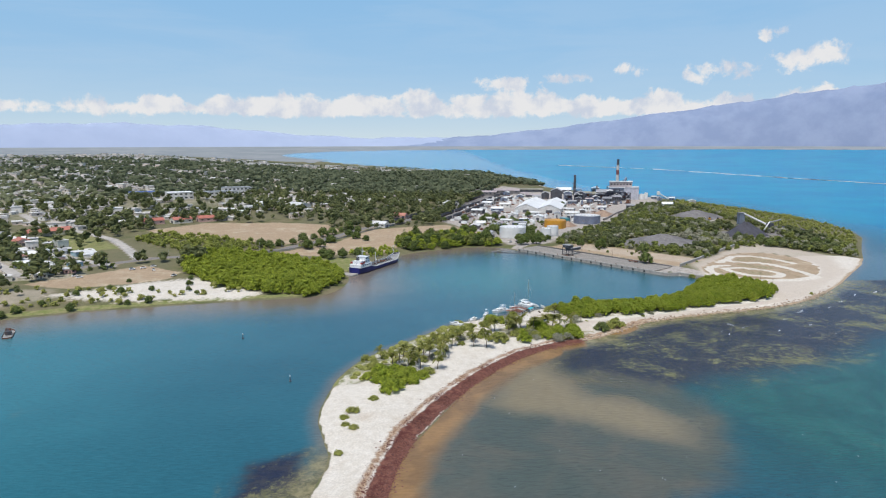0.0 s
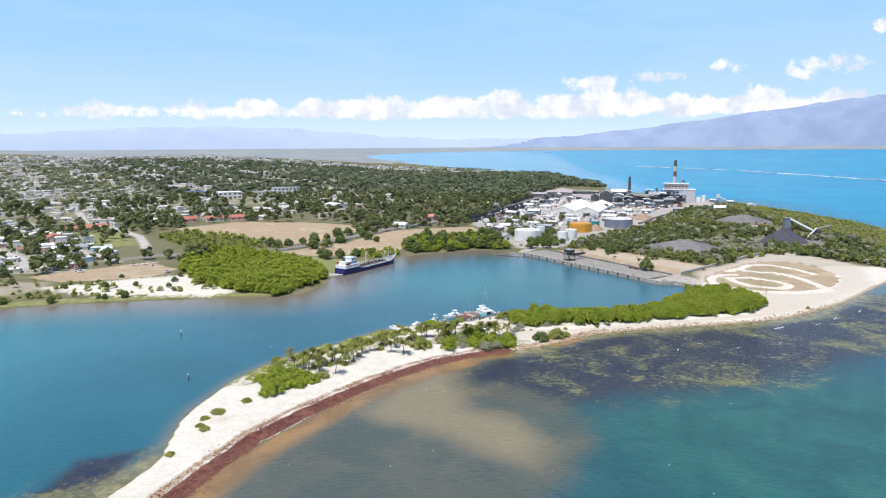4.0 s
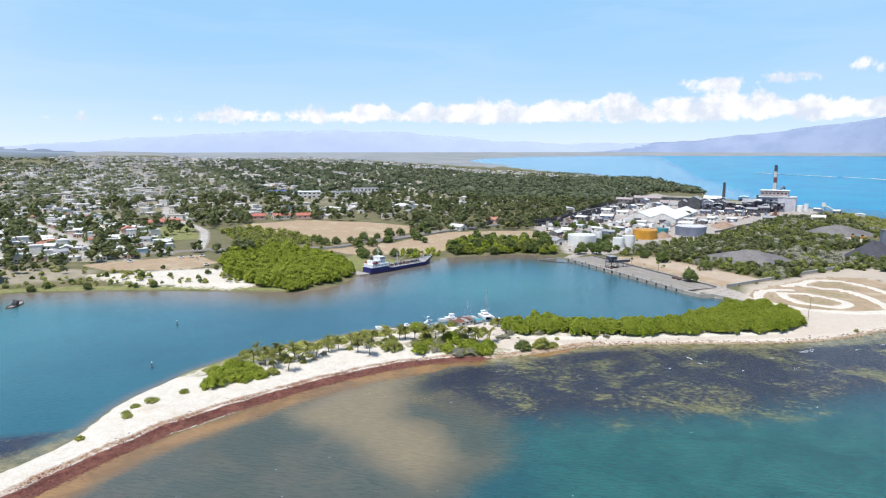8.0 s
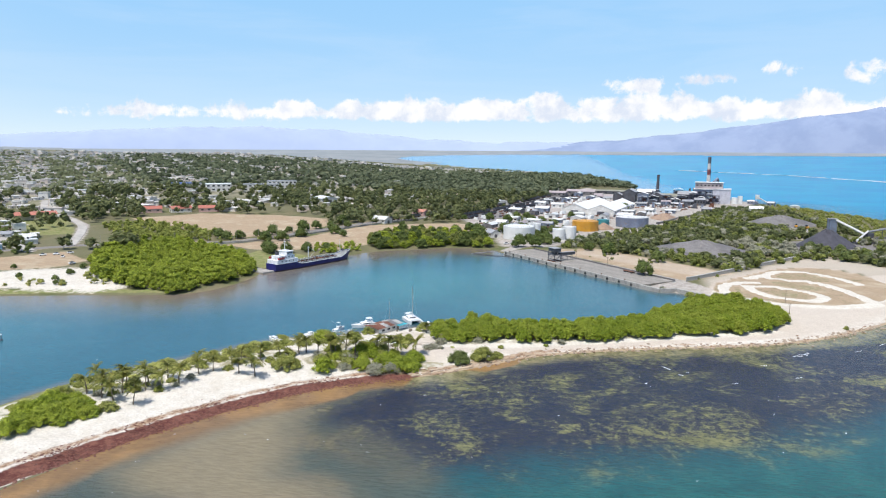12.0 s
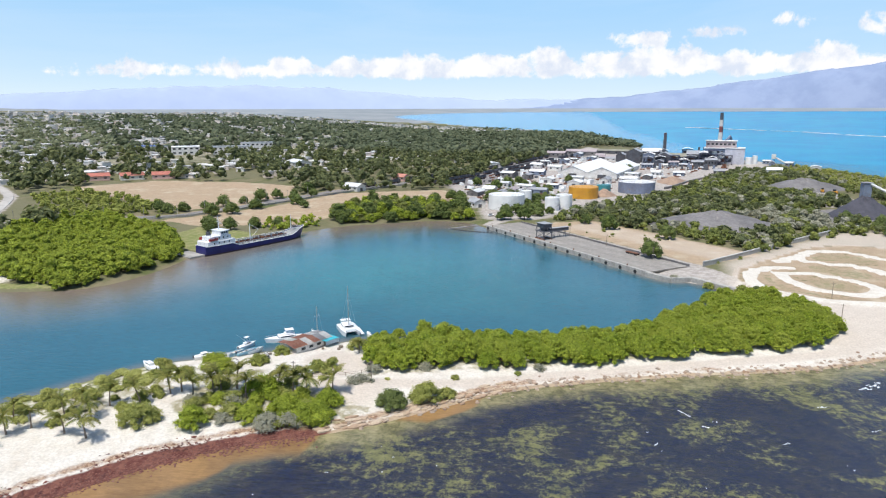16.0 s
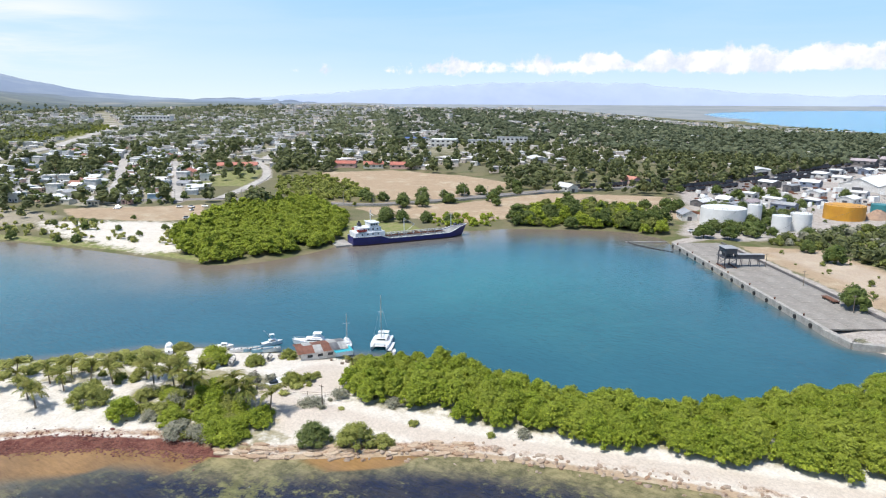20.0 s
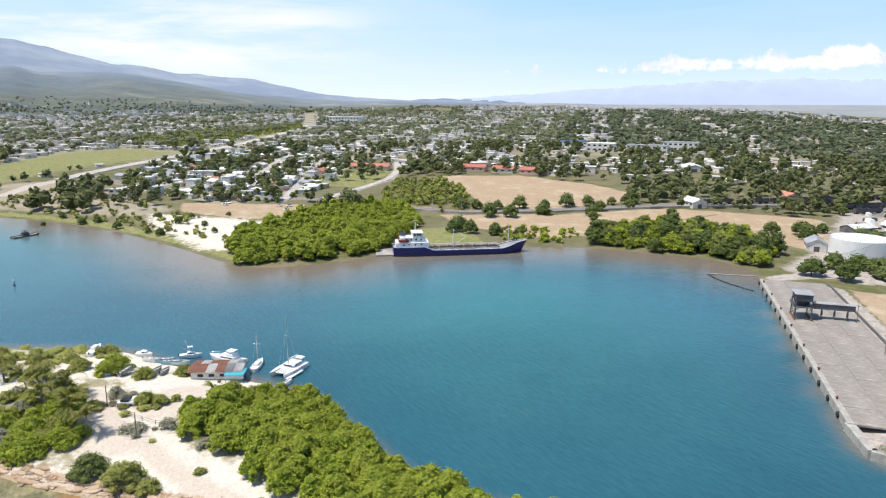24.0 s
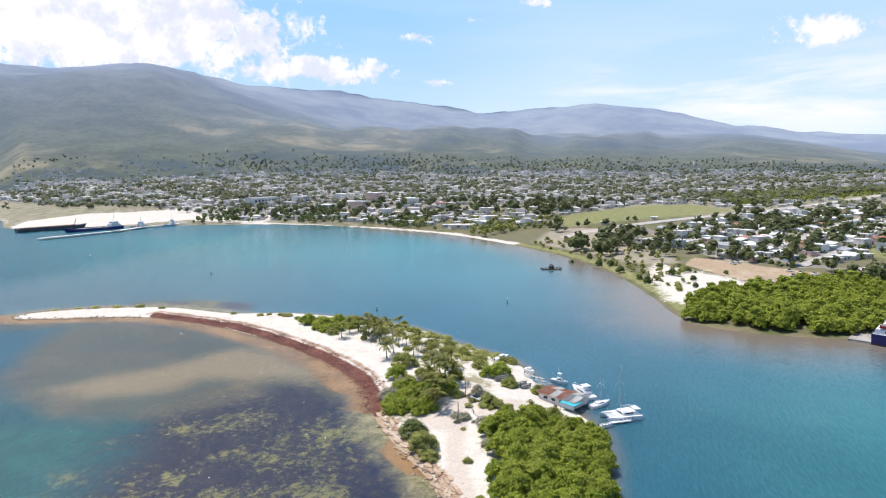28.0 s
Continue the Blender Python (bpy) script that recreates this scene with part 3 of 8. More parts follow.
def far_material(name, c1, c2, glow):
    """Distant land, a backdrop: the haze of miles of air is put into its colour and glow."""
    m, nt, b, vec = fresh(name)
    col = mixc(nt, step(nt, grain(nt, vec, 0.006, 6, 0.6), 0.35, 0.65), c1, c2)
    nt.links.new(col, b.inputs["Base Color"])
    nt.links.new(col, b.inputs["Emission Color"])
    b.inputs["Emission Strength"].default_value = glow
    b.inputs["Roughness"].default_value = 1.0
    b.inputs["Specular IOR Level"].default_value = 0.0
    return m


def cloud_material():
    m = bpy.data.materials.new("cloud_bank")
    m.use_nodes = True
    nt = m.node_tree
    vec = nt.nodes.new("ShaderNodeTexCoord").outputs["Object"]
    at = nt.nodes.new("ShaderNodeAttribute")
    at.attribute_name = "cloud"
    sp = nt.nodes.new("ShaderNodeSeparateColor")
    nt.links.new(at.outputs["Color"], sp.inputs[0])
    puff = grain(nt, vec, 0.0066, 9, 0.64, 0.25)
    low = grain(nt, vec, 0.0014, 3, 0.5)
    mapn = nd(nt, "Mapping", Scale=(0.35, 0.35, 2.6))
    nt.links.new(vec, mapn.inputs[0])
    wisp = grain(nt, mapn.outputs[0], 0.0016, 6, 0.6, 0.4)
    dense = step(nt, calc(nt, "ADD", calc(nt, "ADD", calc(nt, "MULTIPLY", puff, 1.1), calc(nt, "MULTIPLY", low, 0.12)), calc(nt, "SUBTRACT", sp.outputs[0], 1.07)), 0.03, 0.21)
    thin = calc(nt, "MULTIPLY", step(nt, wisp, 0.36, 0.62), sp.outputs[1])
    alpha = calc(nt, "MAXIMUM", dense, at.outputs["Alpha"])
    shade = step(nt, grain(nt, vec, 0.0042, 6, 0.6), 0.38, 0.58)
    air = mixc(nt, sp.outputs[2], (0.30, 0.61, 0.97), (0.79, 0.92, 0.985))
    air = mixc(nt, calc(nt, "MINIMUM", thin, 0.95), air, (0.93, 0.96, 1.0))
    col = mixc(nt, dense, air, mixc(nt, shade, (0.72, 0.79, 0.92), (0.98, 0.985, 1.0)))
    glow = nd(nt, "Emission", Strength=1.0)
    nt.links.new(col, glow.inputs["Color"])
    mix = nd(nt, "MixShader")
    nt.links.new(alpha, mix.inputs[0])
    nt.links.new(nt.nodes.new("ShaderNodeBsdfTransparent").outputs[0], mix.inputs[1])
    nt.links.new(glow.outputs[0], mix.inputs[2])
    nt.links.new(mix.outputs[0], nt.nodes["Material Output"].inputs[0])
    return m


M["ground"], M["water"], M["cloud"] = ground_material(), water_material(), cloud_material()
# blue-grey tones and glow that stand for the air before far land
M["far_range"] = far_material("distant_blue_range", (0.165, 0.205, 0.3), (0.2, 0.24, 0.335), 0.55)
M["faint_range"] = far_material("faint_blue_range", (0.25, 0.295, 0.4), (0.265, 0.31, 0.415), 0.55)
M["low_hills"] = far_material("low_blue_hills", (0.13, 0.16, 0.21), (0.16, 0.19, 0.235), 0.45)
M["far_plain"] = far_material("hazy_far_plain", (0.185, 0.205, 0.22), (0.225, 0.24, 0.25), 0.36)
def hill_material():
    """Wooded slopes: clumped tree cover with paler clearings below; distance haze painted in as blue-grey colour and
    glow.
    """
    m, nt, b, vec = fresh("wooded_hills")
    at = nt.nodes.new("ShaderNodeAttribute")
    at.attribute_name = "air_haze"
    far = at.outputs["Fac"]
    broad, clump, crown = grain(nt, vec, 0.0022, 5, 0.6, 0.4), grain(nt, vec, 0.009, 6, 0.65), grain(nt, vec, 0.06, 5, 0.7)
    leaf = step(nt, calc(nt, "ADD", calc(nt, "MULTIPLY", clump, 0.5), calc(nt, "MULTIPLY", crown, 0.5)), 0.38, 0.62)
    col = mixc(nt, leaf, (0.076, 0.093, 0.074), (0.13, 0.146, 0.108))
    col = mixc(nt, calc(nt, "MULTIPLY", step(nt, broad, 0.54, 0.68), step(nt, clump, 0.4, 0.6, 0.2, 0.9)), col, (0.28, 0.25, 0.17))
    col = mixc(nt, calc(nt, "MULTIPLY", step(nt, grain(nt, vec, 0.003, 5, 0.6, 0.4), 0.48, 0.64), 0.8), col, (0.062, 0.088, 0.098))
    # haze tone of the far slopes, mixed in and made to glow by distance
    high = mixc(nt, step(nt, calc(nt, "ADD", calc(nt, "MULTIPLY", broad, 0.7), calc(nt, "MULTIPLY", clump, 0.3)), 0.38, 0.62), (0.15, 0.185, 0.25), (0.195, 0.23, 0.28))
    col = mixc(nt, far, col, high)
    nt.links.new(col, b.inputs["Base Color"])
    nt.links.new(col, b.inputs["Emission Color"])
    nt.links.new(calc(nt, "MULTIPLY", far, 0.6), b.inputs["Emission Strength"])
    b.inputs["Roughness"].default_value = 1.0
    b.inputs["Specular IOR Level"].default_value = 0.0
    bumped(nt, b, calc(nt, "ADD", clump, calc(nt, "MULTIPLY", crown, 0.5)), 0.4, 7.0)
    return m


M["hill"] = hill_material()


# ---- ground, water, distance ----
def spaced(stops, outer):
    """Grid lines: stops of (from, to, step), then widening steps out to outer."""
    vals = []
    for lo, hi, gap in stops:
        vals += list(np.arange(lo, hi, gap))
    vals.append(stops[-1][1])
    out, gap = vals[-1], stops[-1][2]
    while out < outer[1]:
        gap = min(gap * 1.12, 90)
        out += gap
        vals.append(out)
    out, gap = vals[0], stops[0][2]
    while out > outer[0]:
        gap = min(gap * 1.12, 90)
        out -= gap
        vals.insert(0, out)
    return np.array(vals)


def sheet(gx, gy):
    x, y = np.meshgrid(gx, gy)
    n, k = len(gx), len(gy)
    i = (np.arange(k - 1)[:, None] * n + np.arange(n - 1)[None, :]).ravel()
    return x.ravel(), y.ravel(), np.stack([i, i + 1, i + n + 1, i + n], 1)


def paint(me, name, four):
    at = me.color_attributes.new(name, "FLOAT_COLOR", "POINT")
    at.data.foreach_set("color", np.clip(np.stack(four, 1), 0, 1).astype(np.float32).ravel())


SPIT = [(-70, 50), (340, 50), (430, 520), (350, 530), (240, 482), (222, 462), (205, 440), (100, 420), (40, 380), (-60, 300)]
TRACK = rounded([(236, 452), (240, 480), (268, 512), (300, 545), (328, 545), (338, 515), (330, 478), (305, 446), (270, 434)], 2, True)
TRACK_LOOPS = [rounded(q, 2) for q in ([(264, 491), (249, 487), (241, 474), (239, 456), (246, 444), (258, 437), (275, 433), (289, 435), (306, 444)], [(256, 479), (268, 481), (282, 470), (288, 459), (282, 447), (270, 446), (259, 454), (255, 467), (256, 479)],
                                       [(263, 503), (271, 510), (278, 517), (288, 530), (302, 533), (316, 516), (320, 496)], [(275, 515), (276, 505), (288, 501), (298, 497), (305, 476), (306, 444)])]
ISLANDS = [[(261, 474), (268, 476), (280, 467), (283, 458), (279, 452), (270, 451), (263, 457)], [(247, 480), (252, 478), (250, 466), (254, 453), (266, 442), (278, 441), (276, 437), (258, 442), (247, 452), (245, 466)],
           [(281, 515), (290, 526), (302, 528), (312, 513), (308, 500), (296, 504), (283, 506)], [(272, 484), (290, 470), (296, 470), (296, 488), (284, 497), (272, 498)]]
FIELD = [(-245, 690), (-199, 747), (-122, 757), (-66, 743), (-49, 700), (-64, 642), (-99, 612), (-150, 645), (-173, 640)]
BARE = [(-95, 574), (-44, 641), (-14, 712), (20, 735), (14, 668), (9, 600), (-2, 575), (-40, 568), (-52, 560)]
SAND_LOT = [(-206, 418), (-171, 452), (-128, 478), (-100, 455), (-78, 425), (-92, 414), (-130, 412), (-165, 408)]
PLAZA = [(-202, 436), (-238, 448), (-201, 492), (-184, 518), (-149, 494), (-150, 470), (-170, 455)]
MEADOW = [(-394, 349), (-456, 402), (-513, 477), (-584, 553), (-675, 503), (-646, 429), (-559, 361), (-470, 320)]
WOODED = [(-692, 517), (-639, 569), (-738, 690), (-879, 855), (-1006, 896), (-918, 704), (-817, 546)]
YARD = [(112, 612), (150, 610), (240, 735), (330, 905), (430, 1020), (450, 1120), (330, 1180), (240, 1420), (120, 1010), (60, 800), (100, 690)]
QUAY_BACK = [(118, 590), (146, 600), (226, 492), (236, 470), (228, 452), (200, 474)]
DIRT_STRIP = [(160, 590), (236, 500), (262, 520), (185, 612)]
HIGHWAY = [(-352, 349), (-400, 392), (-458, 442), (-520, 508), (-575, 569), (-650, 645), (-745, 728), (-865, 830), (-985, 915), (-1150, 1000), (-1400, 1120)]
ROAD_LONG = [(-430, 415), (-330, 440), (-250, 480), (-188, 545), (-94, 590), (-61, 645), (-22, 724), (20, 790), (60, 900), (120, 1080), (220, 1420)]
ROAD_CURVE = [(-196, 540), (-221, 585), (-254, 636), (-305, 680), (-351, 707), (-420, 800)]
ROAD_MILL = [(120, 600), (150, 640), (167, 658), (241, 747), (300, 850), (345, 940)]
ROAD_SPIT = [(73, 336), (92, 337), (105, 339), (120, 341), (131, 344), (149, 351), (167, 357), (185, 363), (204, 369), (224, 375), (243, 383), (252, 396), (256, 428), (246, 446)]
STREETS = [[(-206, 512), (-262, 550), (-328, 593), (-420, 655)], [(-250, 470), (-292, 519), (-433, 605), (-560, 690)], [(-300, 440), (-357, 481), (-488, 560), (-620, 660)],
           [(-420, 655), (-488, 560)], [(-300, 620), (-380, 520)]]
WEED_LINE = [(-1, 164), (3, 186), (10, 212), (22, 236), (36, 259), (51, 279), (66, 295), (79, 303.5), (90, 309), (98, 312.5)]


def build_ground():
    gx = spaced([(-480, -64, 5.2), (-64, 330, 1.7), (330, 560, 5.0)], (-4900, 4900))
    gy = spaced([(-300, 76, 5.2), (76, 470, 1.7), (470, 1250, 5.0)], (-4500, 5000))
    x, y, quads = sheet(gx, gy)
    d = inland(x, y)
    hills = height(x, y)
    r, b = polar(x, y)
    beach = np.where(d > 0, shore_cap(d), np.maximum(d * 0.12, -4))
    lump = 0.12 * (np.sin(x * 0.31 + y * 0.17) + np.sin(x * 0.13 - y * 0.41)) * np.clip(d / 6, 0, 1)
    z = np.where(d > 0, np.minimum(beach, hills) + lump, beach) + np.where(d > 0, 0, rise(r) * 1.0) - np.where((d <= 0) & (r > 2000), 3, 0)
    z = np.where((d > 0) & (r > 2000), np.maximum(z, rise(r) + 1.5), z)
    on_quay = within(QUAY_BACK, x, y, 3)
    z = np.where(on_quay > 0.4, np.minimum(z, 1.6), z)
    trk = np.where(inside(TRACK, x, y), 1, -1) * far_from(TRACK, x, y, True)
    loops = np.maximum.reduce([1.35 - far_from(q, x, y) / 3.0 for q in TRACK_LOOPS])
    z += np.clip(loops, 0, 1) * 0.5
    me = quads_mesh("ground", np.stack([x, y, z], 1), quads, [M["ground"]], smooth=True)
    land = np.clip(d / 1.5, 0, 1)
    spit = within(SPIT, x, y, 4)
    sand = np.maximum.reduce([spit * 1.0, within(SAND_LOT, x, y, 30) * 0.95, np.clip(loops, 0, 1) * 1.1, np.clip(1 - np.abs(d - 4) / 5, 0, 1) * (r > 900) * 0.9,
                              np.clip(1 - far_from([(-474, -120), (-470, 40), (-440, 150), (-400, 228), (-330, 300)], x, y) / 14, 0, 1),
                              within([(-470, -130), (-330, -280), (-420, -330), (-560, -150), (-560, -40), (-480, -30)], x, y, 20)])
    sand = np.where(trk > -2, np.clip(loops * 1.5, 0.24, 1), sand)
    sand *= 1 - 0.6 * within([(228, 455), (262, 440), (340, 520), (330, 560), (240, 500)], x, y, 16) * (1 - np.clip(loops * 2, 0, 1))
    grass = np.maximum.reduce([within(MEADOW, x, y, 25) * 0.62, within(WOODED, x, y, 30), np.clip(1 - np.abs(d - 7) / 7, 0, 1) * (x < -52) * (x > -420) * (y > 300), within([(-70, 500), (-30, 500), (-12, 545), (-60, 560)], x, y, 8),
                               within([(-330, 600), (-260, 560), (-225, 590), (-300, 680), (-350, 690)], x, y, 12) * 0.7, within([(110, 290), (128, 282), (130, 300)], x, y, 8)])
    grass = np.where(trk > -4, 0, grass)
    grass = np.maximum(grass, within([(-22, 258), (-8, 258), (8, 286), (32, 314), (44, 346), (34, 348), (10, 318), (-12, 292)], x, y, 6) * 0.6)
    dirt = np.maximum.reduce([within(FIELD, x, y, 9), within(BARE, x, y, 10), within(PLAZA, x, y, 8) * 0.9, 0.85 * within([(9, 600), (14, 668), (20, 735), (66, 762), (104, 700), (106, 664), (60, 668), (12, 650)], x, y, 8), 0.72 * within([(146, 600), (226, 490), (264, 518), (185, 616)], x, y, 6), np.where(trk > -6, 0.62, 0), np.clip(1.5 - d / 7, 0, 1) * ease(84, 110, x) * spit, np.clip(1 - far_from(ROAD_LONG, x, y) / 13, 0, 1) * 0.8,
                              within([(240, 735), (260, 780), (330, 900), (290, 900), (225, 830)], x, y, 15)])
    pave = np.maximum.reduce([within([(330, 705), (368, 690), (398, 730), (404, 790), (366, 786), (338, 740)], x, y, 8), within(YARD, x, y, 20) * 0.85, within(QUAY_BACK, x, y, 4), np.clip(1.3 - far_from(ROAD_MILL, x, y) / 7, 0, 1), np.clip(1.2 - far_from(HIGHWAY, x, y) / 9, 0, 1),
                              np.clip(1.4 - far_from(ROAD_CURVE, x, y) / 5, 0, 1), *[np.clip(1.3 - far_from(s, x, y) / 5, 0, 1) for s in STREETS]])
    weed = np.clip(1.25 - far_from(WEED_LINE, x, y) / 4.4, 0, 1) * (d > -3) * (d < 11)
    road = np.maximum.reduce([np.clip(1.2 - far_from(ROAD_LONG, x, y) / 6, 0, 1)])
    dark = np.maximum.reduce([within([(335, 620), (395, 630), (430, 690), (400, 690), (350, 680)], x, y, 12), within([(60, 800), (100, 800), (260, 1300), (180, 1400)], x, y, 20) * 0.8])
    town = ease(450, 750, r) * ease(6, 16, b) * (1 - 0.4 * ease(1500, 2300, r)) * 0.55 + within([(-200, 470), (-330, 420), (-480, 560), (-420, 700), (-260, 600)], x, y, 20) * 0.7
    spit_road = np.clip(1.2 - far_from(ROAD_SPIT, x, y) / 3.4, 0, 1)
    sand = sand * (1 - 0.6 * np.clip(1.1 - d / 6, 0, 1) * ease(84, 110, x) * spit)
    sand = np.where(within([(-22, 258), (-8, 258), (8, 286), (32, 314), (44, 346), (34, 348), (10, 318), (-12, 292)], x, y, 6) > 0.5, 0.5, sand)
    beige = (1 - 0.68 * (trk > -3)) * np.maximum.reduce([spit_road, 0.8 * within([(84, 340), (98, 342), (104, 350), (95, 360), (86, 364), (80, 356)], x, y, 5), 0.75 * within([(86, 322), (108, 326), (112, 338), (98, 341), (84, 334)], x, y, 5), 0.5 * within(DIRT_STRIP, x, y, 10), 0.5 * within([(-400, 330), (-330, 316), (-200, 408), (-206, 440), (-330, 425), (-400, 400)], x, y, 14), 0.75 * within([(236, 372), (270, 392), (345, 462), (375, 530), (352, 600), (322, 588), (236, 500), (226, 450), (246, 440)], x, y, 14) * (1 - np.clip(loops * 1.3, 0, 1))])
    litter = np.maximum(np.clip(1.1 - np.abs(d - 3.5) / 3.0, 0, 1) * 0.75 * ease(90, 104, x) * (x < 300) * spit * np.where(x < 150, 1, 0.65), 0.7 * np.clip(1.2 - np.abs(far_from(WEED_LINE, x, y) - 5.0) / 2.6, 0, 1) * (d > 4) * (x < 98))
    scruff = np.maximum.reduce([0.54 * within(q, x, y, 6) for q in ([(58, 314), (74, 310), (100, 312), (112, 326), (96, 334), (84, 336), (84, 350), (66, 344), (56, 332)], [(104, 343), (118, 346), (140, 352), (180, 366), (226, 381), (222, 386), (170, 372), (104, 352)], [(26, 300), (44, 310), (58, 330), (44, 336), (30, 316)])]) * (1 - np.clip(spit_road * 1.4, 0, 1))
    ridges = np.maximum.reduce([0.52 * within(q, x, y, 2.5) for q in ISLANDS]) * (1 - np.clip(loops, 0, 1))
    paint(me, "cover_more", (np.clip(beige, 0, 1) * land, np.clip(litter, 0, 1) * land, np.where(trk > -3, np.clip(ridges, 0, 1), scruff), np.ones_like(x)))
    paint(me, "cover", (sand * land, grass, dirt, pave))
    paint(me, "cover_too", (weed, road, dark, np.clip(town, 0, 1)))
    ob = tagged(new("ground", me), "sandy spit, town land and scrub plain rising to the hills", "ground", kind="structure")
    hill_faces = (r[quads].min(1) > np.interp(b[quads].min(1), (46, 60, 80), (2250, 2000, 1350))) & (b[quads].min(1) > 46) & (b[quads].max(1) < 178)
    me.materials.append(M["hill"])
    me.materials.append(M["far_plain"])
    # how much haze the hill colour takes on, growing with distance
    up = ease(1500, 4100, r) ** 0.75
    paint(me, "air_haze", (up, up, up, np.ones_like(up)))
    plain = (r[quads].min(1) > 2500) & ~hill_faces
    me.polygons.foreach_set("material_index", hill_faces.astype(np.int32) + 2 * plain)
    return ob


PLUME = [(40, 236), (48, 258), (62, 280), (72, 285), (78, 262), (82, 243), (100, 233), (107, 217), (101, 199), (86, 206), (74, 216), (62, 224), (50, 226)]
GREY = [(0, 165), (12, 200), (36, 240), (60, 280), (74, 290), (82, 276), (104, 262), (122, 244), (122, 215), (104, 178), (60, 150), (10, 130)]
SEAGRASS = [(72, 268), (80, 294), (99, 309), (136, 333), (180, 350), (232, 366), (270, 386), (330, 430), (330, 390), (270, 325), (200, 283), (140, 262), (118, 252), (98, 252), (84, 258)]
GREENS = [(96, 250), (130, 262), (180, 278), (240, 292), (262, 262), (236, 180), (170, 120), (120, 180), (110, 230)]


def build_water():
    gx = spaced([(-480, -40, 9.0), (-40, 330, 3.2), (330, 600, 9.0)], (-4900, 4900))
    gy = spaced([(-300, 76, 9.0), (76, 480, 3.2), (480, 1300, 14.0)], (-4500, 5000))
    x, y, quads = sheet(gx, gy)
    d = -inland(x, y)
    keep = (d[quads] > -12).any(1)
    r, b = polar(x, y)
    me = quads_mesh("water", np.stack([x, y, rise(r)], 1), quads[keep], [M["water"]], smooth=True)
    south = inside([(20, 60), (8, 110), (-4, 165), (12, 226), (58, 296), (98, 322), (200, 372), (312, 440), (900, 440), (900, -900), (20, -900)], x, y)
    plume = within(PLUME, x, y, 20)
    plume = np.maximum(plume, np.clip(1 - d / 13, 0, 1) * south * (x < 95) * 0.9)
    grey = within(GREY, x, y, 30)
    grass = np.maximum.reduce([within(SEAGRASS, x, y, 56), 0.75 * within([(-40, 196), (-22, 204), (-19, 166), (-14, 138), (-27, 128), (-38, 160)], x, y, 12), 0.9 * np.clip(1.2 - d / 60, 0, 1) * south * ease(90, 125, x)])
    greens = np.maximum(within(GREENS, x, y, 60), 0.4 * np.exp(-((x - 110) / 75) ** 2 - ((y - 450) / 55) ** 2) * (~south))
    north = far_from(SHORE_WEST[9:] + SHORE_BASIN[:6], x, y)
    silt = np.clip(1 - north / 70, 0, 1) ** 1.2 * 0.95 + np.clip(1 - d / 7, 0, 1) * (~south) * (north > 60) * 0.6
    grey = np.maximum(grey, np.clip(1.1 - d / 34, 0, 1) * south * (1 - ease(70, 120, x)))
    grey = np.maximum(grey, 0.4 * within([(-44, 200), (-24, 206), (-21, 160), (-16, 124), (-30, 120), (-44, 160)], x, y, 14) * 0.9)
    shallow = np.clip(1 - d / 17, 0, 1) * south * ease(80, 100, x) + np.clip(1 - d / 22, 0, 1) * within([(-60, 40), (40, 40), (20, 110), (-14, 210), (-60, 210)], x, y, 20) * 0.8
    open_sea = np.clip(ease(400, 640, x) + ease(1100, 1300, y), 0, 1)
    near = np.clip(1.15 - d / 11, 0, 1) * south * (x < 100) * ease(60, 82, x) + 0.95 * np.clip(1.15 - d / 15, 0, 1) * south * (x < 84) + within([(116, 322), (124, 322), (133, 330), (136, 339), (128, 338), (118, 329)], x, y, 2.5)
    windy = np.maximum(south * np.clip(d / 20, 0.3, 1), np.maximum(ease(60, -40, y), ease(380, 500, x)))
    paint(me, "tea", (np.clip(near, 0, 1), windy, near * 0, near * 0 + 1))
    paint(me, "bed", (plume, grass, grey, greens))
    bay = np.maximum(np.exp(-((x + 275) / 185) ** 2 - ((y - 120) / 290) ** 2), 0.75 * np.exp(-((x - 78) / 62) ** 2 - ((y - 470) / 58) ** 2)) * (~south)
    paint(me, "shallow", (silt, shallow, open_sea, np.clip(bay, 0, 1)))
    return tagged(new("water", me), "turquoise sea and dark harbour water, rippled", "water", kind="structure")


def build_range(name, bearings, ups, radius, material, label):
    """A far mountain range as a solid ridge along the rim."""
    bs = np.linspace(bearings[0], bearings[-1], 150)
    up = np.interp(bs, bearings, ups)
    up = np.clip(up + 0.045 * np.sin(bs * 1.1) + 0.025 * np.sin(bs * 2.9 + 1), 0, None)
    rows, verts = 7, []
    for j in range(rows):
        f = j / (rows - 1)
        rr = radius - 260 + 260 * f
        for q, e in zip(bs, up):
            z = 55 + (20 + rr * math.tan(radians(e))) * math.sin(f * math.pi / 2) * (1 + 0.06 * math.sin(q * 3.1 + j * 1.7) * (f < 0.99))
            verts.append((HUB[0] - rr * math.sin(radians(q)), HUB[1] + rr * math.cos(radians(q)), z))
    n = len(bs)
    i = (np.arange(rows - 1)[:, None] * n + np.arange(n - 1)[None, :]).ravel()
    me = quads_mesh(name, verts, np.stack([i, i + 1, i + n + 1, i + n], 1), [material], smooth=True)
    return tagged(new(name, me), label, "mountains", kind="structure")


